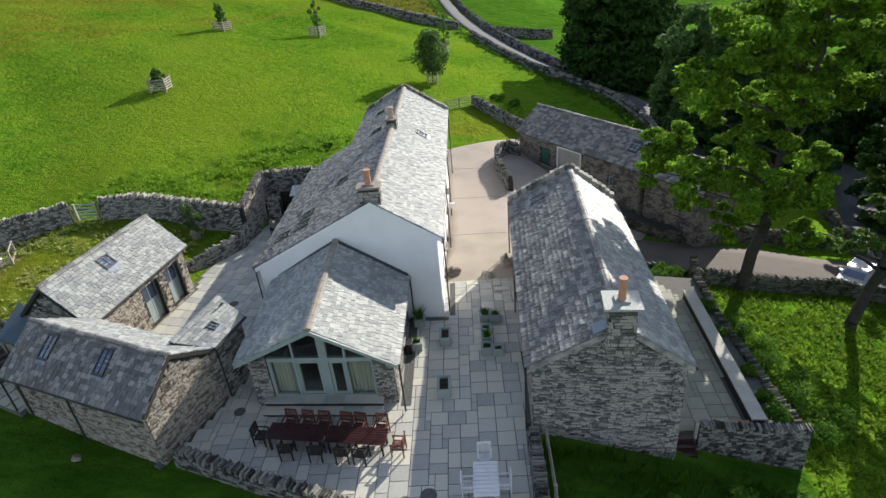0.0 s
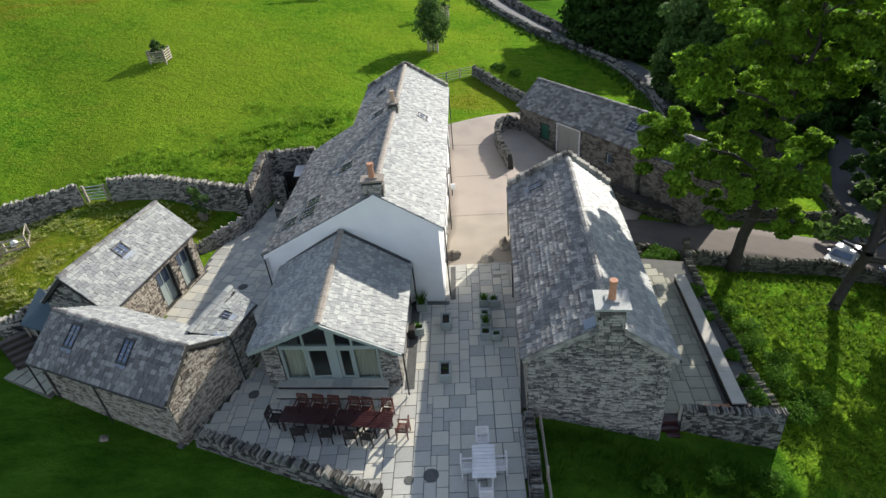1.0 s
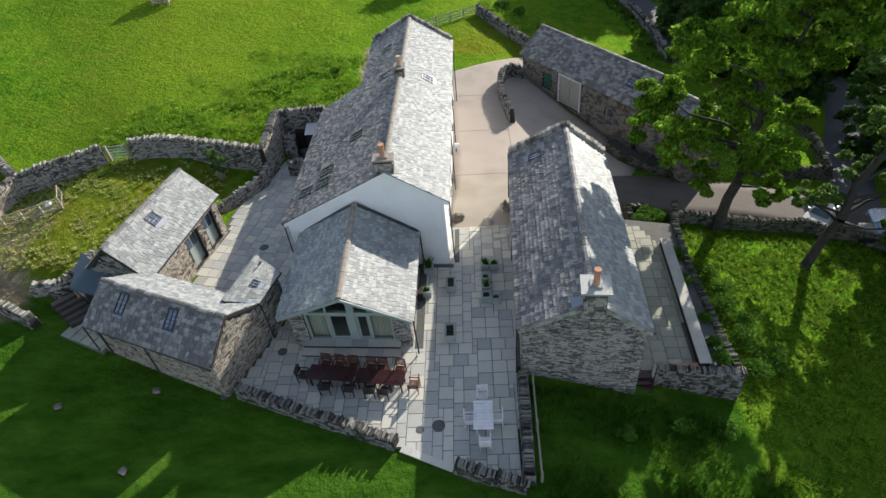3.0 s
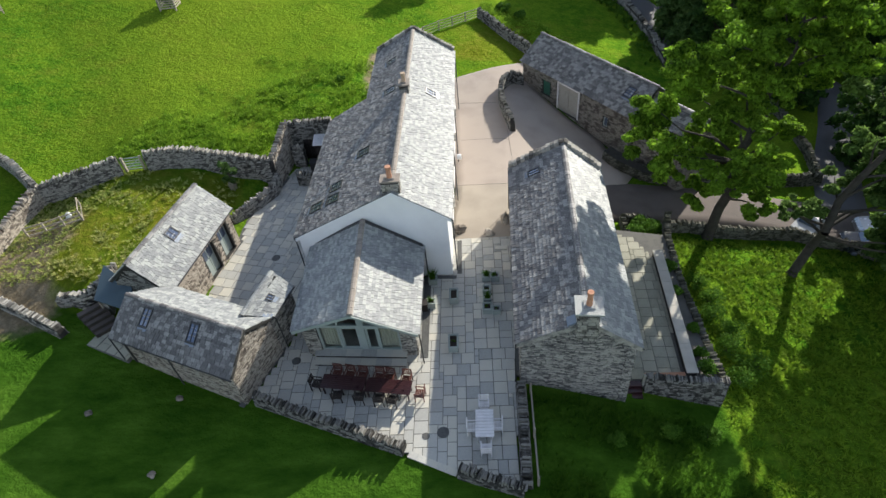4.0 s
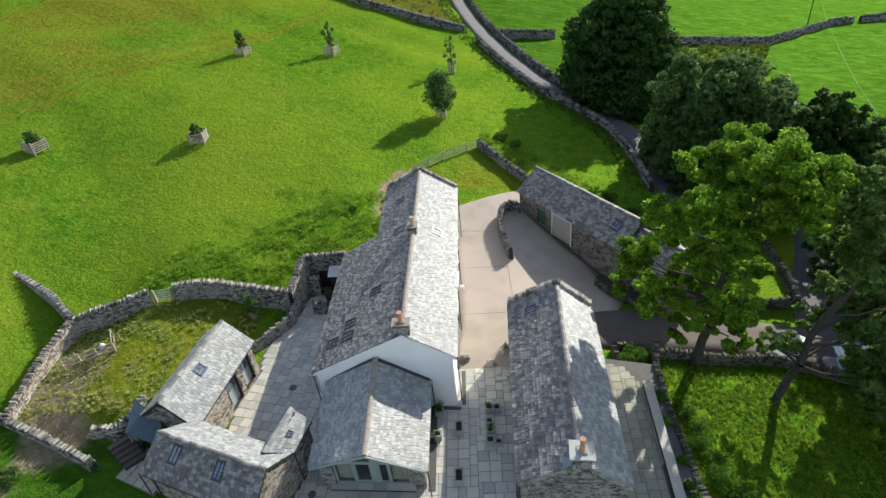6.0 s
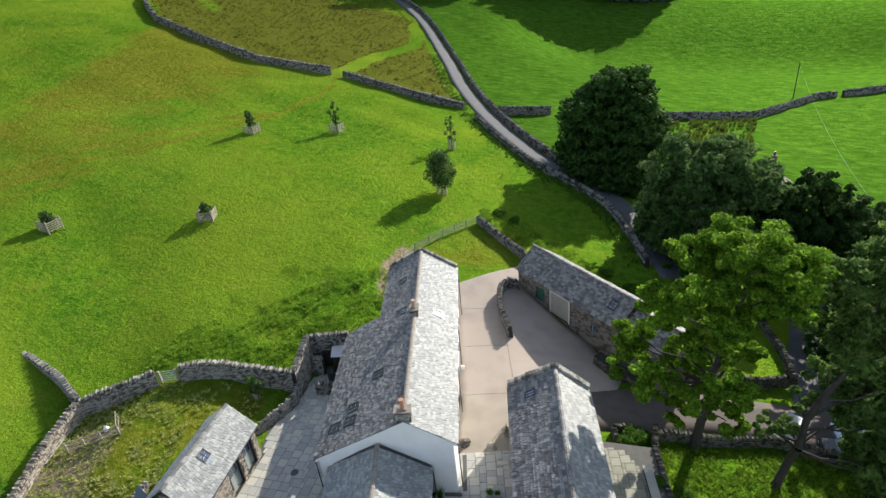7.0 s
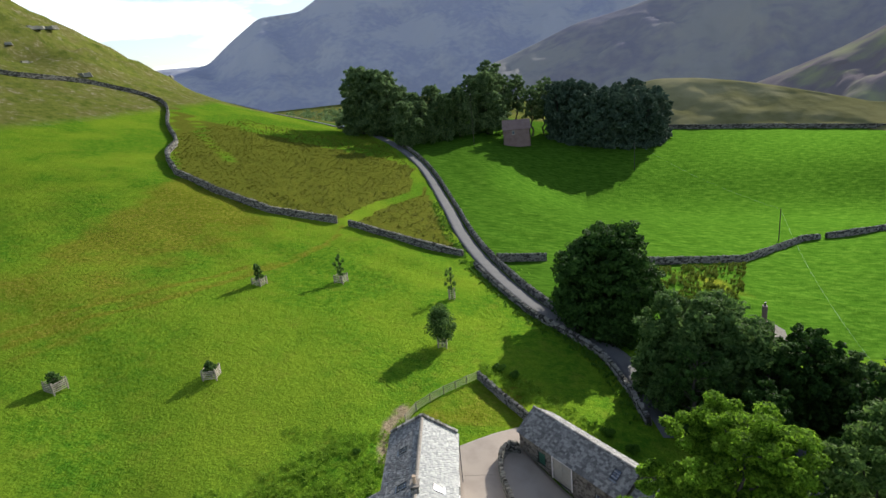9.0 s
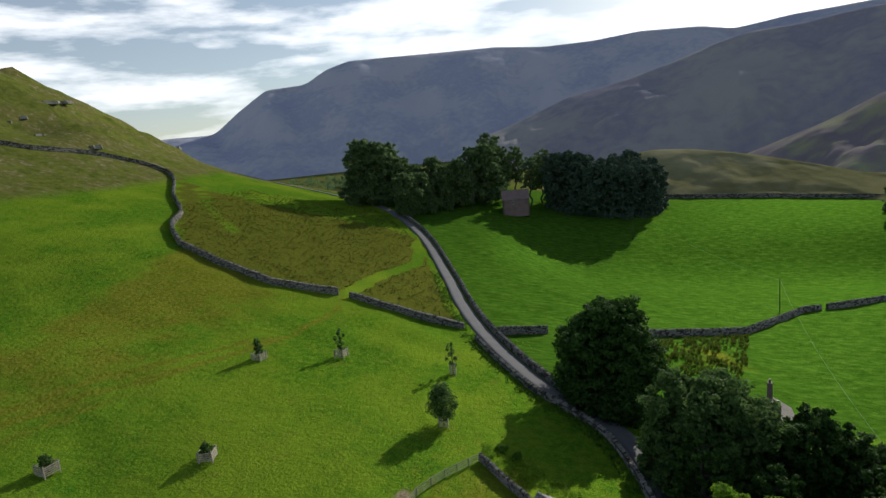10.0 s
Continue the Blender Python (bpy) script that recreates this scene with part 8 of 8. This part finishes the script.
# ---------------------------------------------------------------- far buildings
def far_house(name, label, at, turn, size, eave, ridge, wallmat, stacks, windows):
    h = thing(name, label, "house", (at[0], at[1], gz(*at) - 0.6))
    h.rotation_euler = (0, 0, turn)
    w, d = size
    p = Pile()
    for a, b, top in (((-w / 2, -d / 2), (w / 2, -d / 2), [(0, eave), (w, eave)]), ((w / 2, -d / 2), (w / 2, d / 2), [(0, eave), (d / 2, ridge - 0.15), (d, eave)]), ((w / 2, d / 2), (-w / 2, d / 2), [(0, eave), (w, eave)]), ((-w / 2, d / 2), (-w / 2, -d / 2), [(0, eave), (d / 2, ridge - 0.15), (d, eave)])):
        wall_solid(p, a, b, 0, top, windows if a == (-w / 2, -d / 2) else (), 0.5)
    part("wall", p.weld(), wallmat, h)
    for s0, s1, z0, z1 in windows:
        window(h, (-w / 2, -d / 2), (w / 2, -d / 2), s0, s1, z0, z1, mat=FRAME_GREEN)
    p = Pile()
    roof_slab(p, (-w / 2 - 0.3, -d / 2 - 0.3, eave - 0.1), (w / 2 + 0.3, -d / 2 - 0.3, eave - 0.1), (w / 2 + 0.3, 0, ridge), (-w / 2 - 0.3, 0, ridge))
    roof_slab(p, (-w / 2 - 0.3, d / 2 + 0.3, eave - 0.1), (w / 2 + 0.3, d / 2 + 0.3, eave - 0.1), (w / 2 + 0.3, 0, ridge), (-w / 2 - 0.3, 0, ridge))
    part("roof", p, wallmat, h, "dull stone slate roof")
    for x in stacks:
        p = Pile()
        p.box((x, 0, ridge + 0.9), (1.0, 0.7, 3.2))
        c = part("chimney", p, PINK, h)
        p = Pile()
        p.tube((x, 0, ridge + 2.4), (x, 0, ridge + 3.1), 0.17, 0.14, 10)
        part("chimney_pot", p, DARK_METAL, c)
    return h


PINK = surface("pinkish_rubble", [(0.085, 0.052, 0.052), (0.14, 0.092, 0.090), (0.19, 0.135, 0.13)], 0.9, 0.6, 6, 0.6, 0.0, dist=0.1)
far_house("stone_barn", "tall pinkish stone field barn before the wood", (29.5, 276.5), radians(-4), (12.5, 8), 8.2, 12.4, PINK, (), [(4.2, 5.2, 6.0, 7.6)])
far_house("hidden_house", "stone house with two stacks hidden among trees", (48.5, 83.5), radians(70), (9, 6), 3.2, 5.2, BARN_STONE, (-4.0, 4.0), [(2, 3, 1.4, 2.6), (6, 7, 1.4, 2.6)])


# ---------------------------------------------------------------- shrubs, rough grass, reeds
def tufts(name, label, spots, h, spread, blades, width, mat, seed, category="grass"):
    r = random.Random(seed)
    p = Pile()
    for x, y in spots:
        s = r.uniform(0.6, 1.4)
        sprig(p, (x, y, gz(x, y) - 0.02), h * s, max(2, int(blades * s)), width * s, r, spread)
    return tagged(new(name, p.mesh(name, mat)), label, category, kind="stuff")


def scatter(n, box, keep, seed):
    r = random.Random(seed)
    out = []
    while len(out) < n:
        x, y = r.uniform(box[0], box[1]), r.uniform(box[2], box[3])
        if keep(x, y, r):
            out.append((x, y))
    return out


def clump(x, y, s=0.25):
    return noise.noise(Vector((x * s, y * s, 3.3)))


MEADOW_BLADE = leafy("meadow_blade", (0.10, 0.22, 0.012), (0.25, 0.37, 0.03), through_=0.55)
tufts("rough_grass", "rank sunlit grass in the east meadow", scatter(6500, (13.9, 33, 6, 30.6), lambda x, y, r: clump(x, y, 0.3) > r.uniform(-1.1, 0.4), 1), 0.2, 1.9, 8, 0.03, MEADOW_BLADE, 2)
tufts("rough_grass", "long grass below the cottage gable, its shade in the blade colour", scatter(2400, (3.0, 14.5, 6, 15.8), lambda x, y, r: clump(x, y, 0.3) > r.uniform(-0.4, 0.4), 3), 0.34, 0.9, 7, 0.016, BLADE_DARK, 4)


def rank_patch(name, label, spots, h, leaves, size, mat, seed):
    r = random.Random(seed)
    p = Pile()
    for x, y in spots:
        leaf_cards(p, (x, y, gz(x, y) + h * 0.4), 0.42 * r.uniform(0.7, 1.3), leaves, size, r, h / 0.8)
    return tagged(new(name, p.mesh(name, mat)), label, "plants", kind="stuff")


tufts("rank_grass", "rank tufted grass along the field edge", scatter(1500, (-30, -7, 38.0, 58), lambda x, y, r: not (x > -15.6 and y < 41) and abs(y - 43.5 - (x + 20) * 0.75) < 5.5 + 3 * clump(x, y, 0.2) and clump(x, y, 0.4) > r.uniform(-0.5, 0.4), 23), 0.26, 1.8, 9, 0.03, leafy("rank_blade", (0.13, 0.27, 0.02), (0.32, 0.48, 0.05), through_=0.55), 24)
rank_patch("nettles", "rank green nettles and docks along the field edge", scatter(700, (-27, -8, 38.4, 55), lambda x, y, r: not (x > -15.6 and y < 41) and clump(x, y, 0.22) > -0.05 + 0.03 * abs(y - 43 - (x + 20) * 0.5) + r.uniform(-0.25, 0.25), 5), 0.3, 12, 0.08, leafy("nettle_leaf", (0.10, 0.22, 0.016), (0.26, 0.42, 0.04), through_=0.5), 6)
rank_patch("nettles", "rank green nettles behind the pen wall", scatter(300, (2, 22, 56, 74), lambda x, y, r: abs(y - (70 - (x - 2) * 0.95)) < 3 + 2 * clump(x, y, 0.3) and y > 58.5 + 0 * x, 15), 0.5, 15, 0.10, bpy.data.materials["nettle_leaf"], 16)
tufts("garden_grass", "straw and rank grass in the walled garden", scatter(1500, (-33, -18, 24.2, 36), lambda x, y, r: x + 34 > 0 and not (x > -23 and y < 31) and clump(x, y, 0.5) > r.uniform(-0.4, 0.4), 21), 0.16, 1.8, 9, 0.025, leafy("straw_blade", (0.18, 0.30, 0.035), (0.62, 0.56, 0.24), through_=0.5), 22)
tufts("meadow_clumps", "tussocks of coarser grass over the hay field", scatter(2400, (-62, 16, 44, 118), lambda x, y, r: not (x > -9 and y < 68 + x) and clump(x, y, 0.12) > r.uniform(-0.45, 0.5), 7), 0.10, 2.2, 8, 0.03, leafy("tussock_blade", (0.16, 0.30, 0.02), (0.27, 0.42, 0.035), through_=0.55), 8)
rb = np.random.default_rng(9)
bx, by = rb.uniform(-105, 4, 60000), rb.uniform(122, 290, 60000)
on = (side(bx, by, WALL_W) > 1) & (side(bx, by, ROAD) > 4.5) & (side(bx, by, [(-78, 159), (-91, 182), (-99, 207), (-115, 236), (-137, 280)]) < -1)
on &= np.abs(side(bx, by, [(-28, 136), (-22, 160), (-13, 180), (-14, 212)])) > 2.2
tufts("bracken", "browning bracken over the intake", list(zip(bx[on].tolist(), by[on].tolist()))[:5500], 0.26, 2.6, 9, 0.13, leafy("bracken_frond", (0.13, 0.16, 0.018), (0.24, 0.235, 0.04), through_=0.35), 10, "bracken")
tufts("reeds", "dark rush tussocks in a wet corner", scatter(420, (42, 72, 106, 139), lambda x, y, r: y < 127.5 + (x - 48) * 0.42 and x < 58 + (y - 111) * 0.5 and clump(x, y, 0.3) > r.uniform(-0.4, 0.3), 11), 0.8, 0.8, 26, 0.05, leafy("rush", (0.09, 0.13, 0.015), (0.20, 0.25, 0.04)), 12, "rushes")
tufts("verge", "rough verge along the road wall", [(x + rw.uniform(-1.4, 1.4), y + rw.uniform(-3.4, 3.4)) for x, y in offset(ROAD, -3.6) if 62 < y < 170 for _ in range(50)], 0.42, 0.9, 8, 0.05, LEAF_SHRUB, 13, "plants")


def shrub(name, label, at, size, leaf, seed, n=900, leaf_size=0.09, z=None):
    r = random.Random(seed)
    g = thing(name, label, "shrub", (at[0], at[1], gz(*at) if z is None else z))
    st_, cr = Pile(), Pile()
    k = 7
    for i in range(k):
        a = i * 2.4
        c = Vector((math.cos(a) * size[0] * r.uniform(0.1, 0.6), math.sin(a) * size[1] * r.uniform(0.1, 0.6), size[2] * r.uniform(0.35, 0.8)))
        limb(st_, (0, 0, -0.1), c, 0.03, 0.01, r, 2, 5)
        leaf_cards(cr, c, min(size) * r.uniform(0.4, 0.62), n // k, leaf_size, r, 0.8)
    part("stem", st_, BARK, g)
    part("foliage", cr, leaf, g)
    return g


for i, (x, y, sx, sy, sz) in enumerate(((11.8, 30.1, 0.9, 0.8, 1.1), (12.9, 30.6, 1.0, 0.9, 1.3), (12.3, 31.3, 0.8, 0.8, 0.9), (13.4, 31.2, 0.7, 0.7, 1.0), (13.6, 29.9, 0.7, 0.6, 0.9))):
    shrub("shrub", "green leafy shrub in the stone-edged bed", (x, y), (sx, sy, sz), LEAF_SHRUB, 300 + i, 1500)
for i, (x, y, s) in enumerate(((12.75, 17.6, 0.6), (12.7, 18.7, 0.5), (12.85, 20.5, 0.4), (12.7, 23.5, 0.45), (12.8, 25.6, 0.5))):
    shrub("shrub", "bright green border plant behind the bench wall", (x, y), (s, s, s * 1.5), LEAF_SHRUB, 320 + i, 700, 0.08, z=-1.2)
for i, (x, y, s) in enumerate(((14.9, 25.6, 0.9), (15.4, 24.3, 1.1), (15.0, 22.9, 1.1), (15.8, 21.6, 1.2), (15.2, 20.2, 1.3), (16.2, 18.9, 1.2), (15.0, 18.0, 1.0), (7.0, 13.5, 0.6), (9.9, 14.2, 0.7), (12.2, 14.3, 0.7))):
    shrub("shrub", "loose bush in the rank grass", (x, y), (s, s, s * 0.9), LEAF_SHRUB, 340 + i, 900, 0.07)
for i, (x, y, s) in enumerate(((-12.3, 50.6, 0.7), (4.5, 70.5, 1.4), (6.4, 68.8, 1.2), (16.5, 57.5, 1.3), (18.5, 55.0, 1.2), (20, 52, 1.4))):
    shrub("shrub", "low bramble bush on the field edge", (x, y), (s * 0.9, s * 0.9, s * 0.55), LEAF_SHRUB, 360 + i, 1300, 0.10)
shrub("flower_bed", "grey-violet lavender bush on the lawn corner", (-30.5, 19.6), (1.3, 0.9, 0.7), LEAF_GREY, 380, 1500, 0.07)
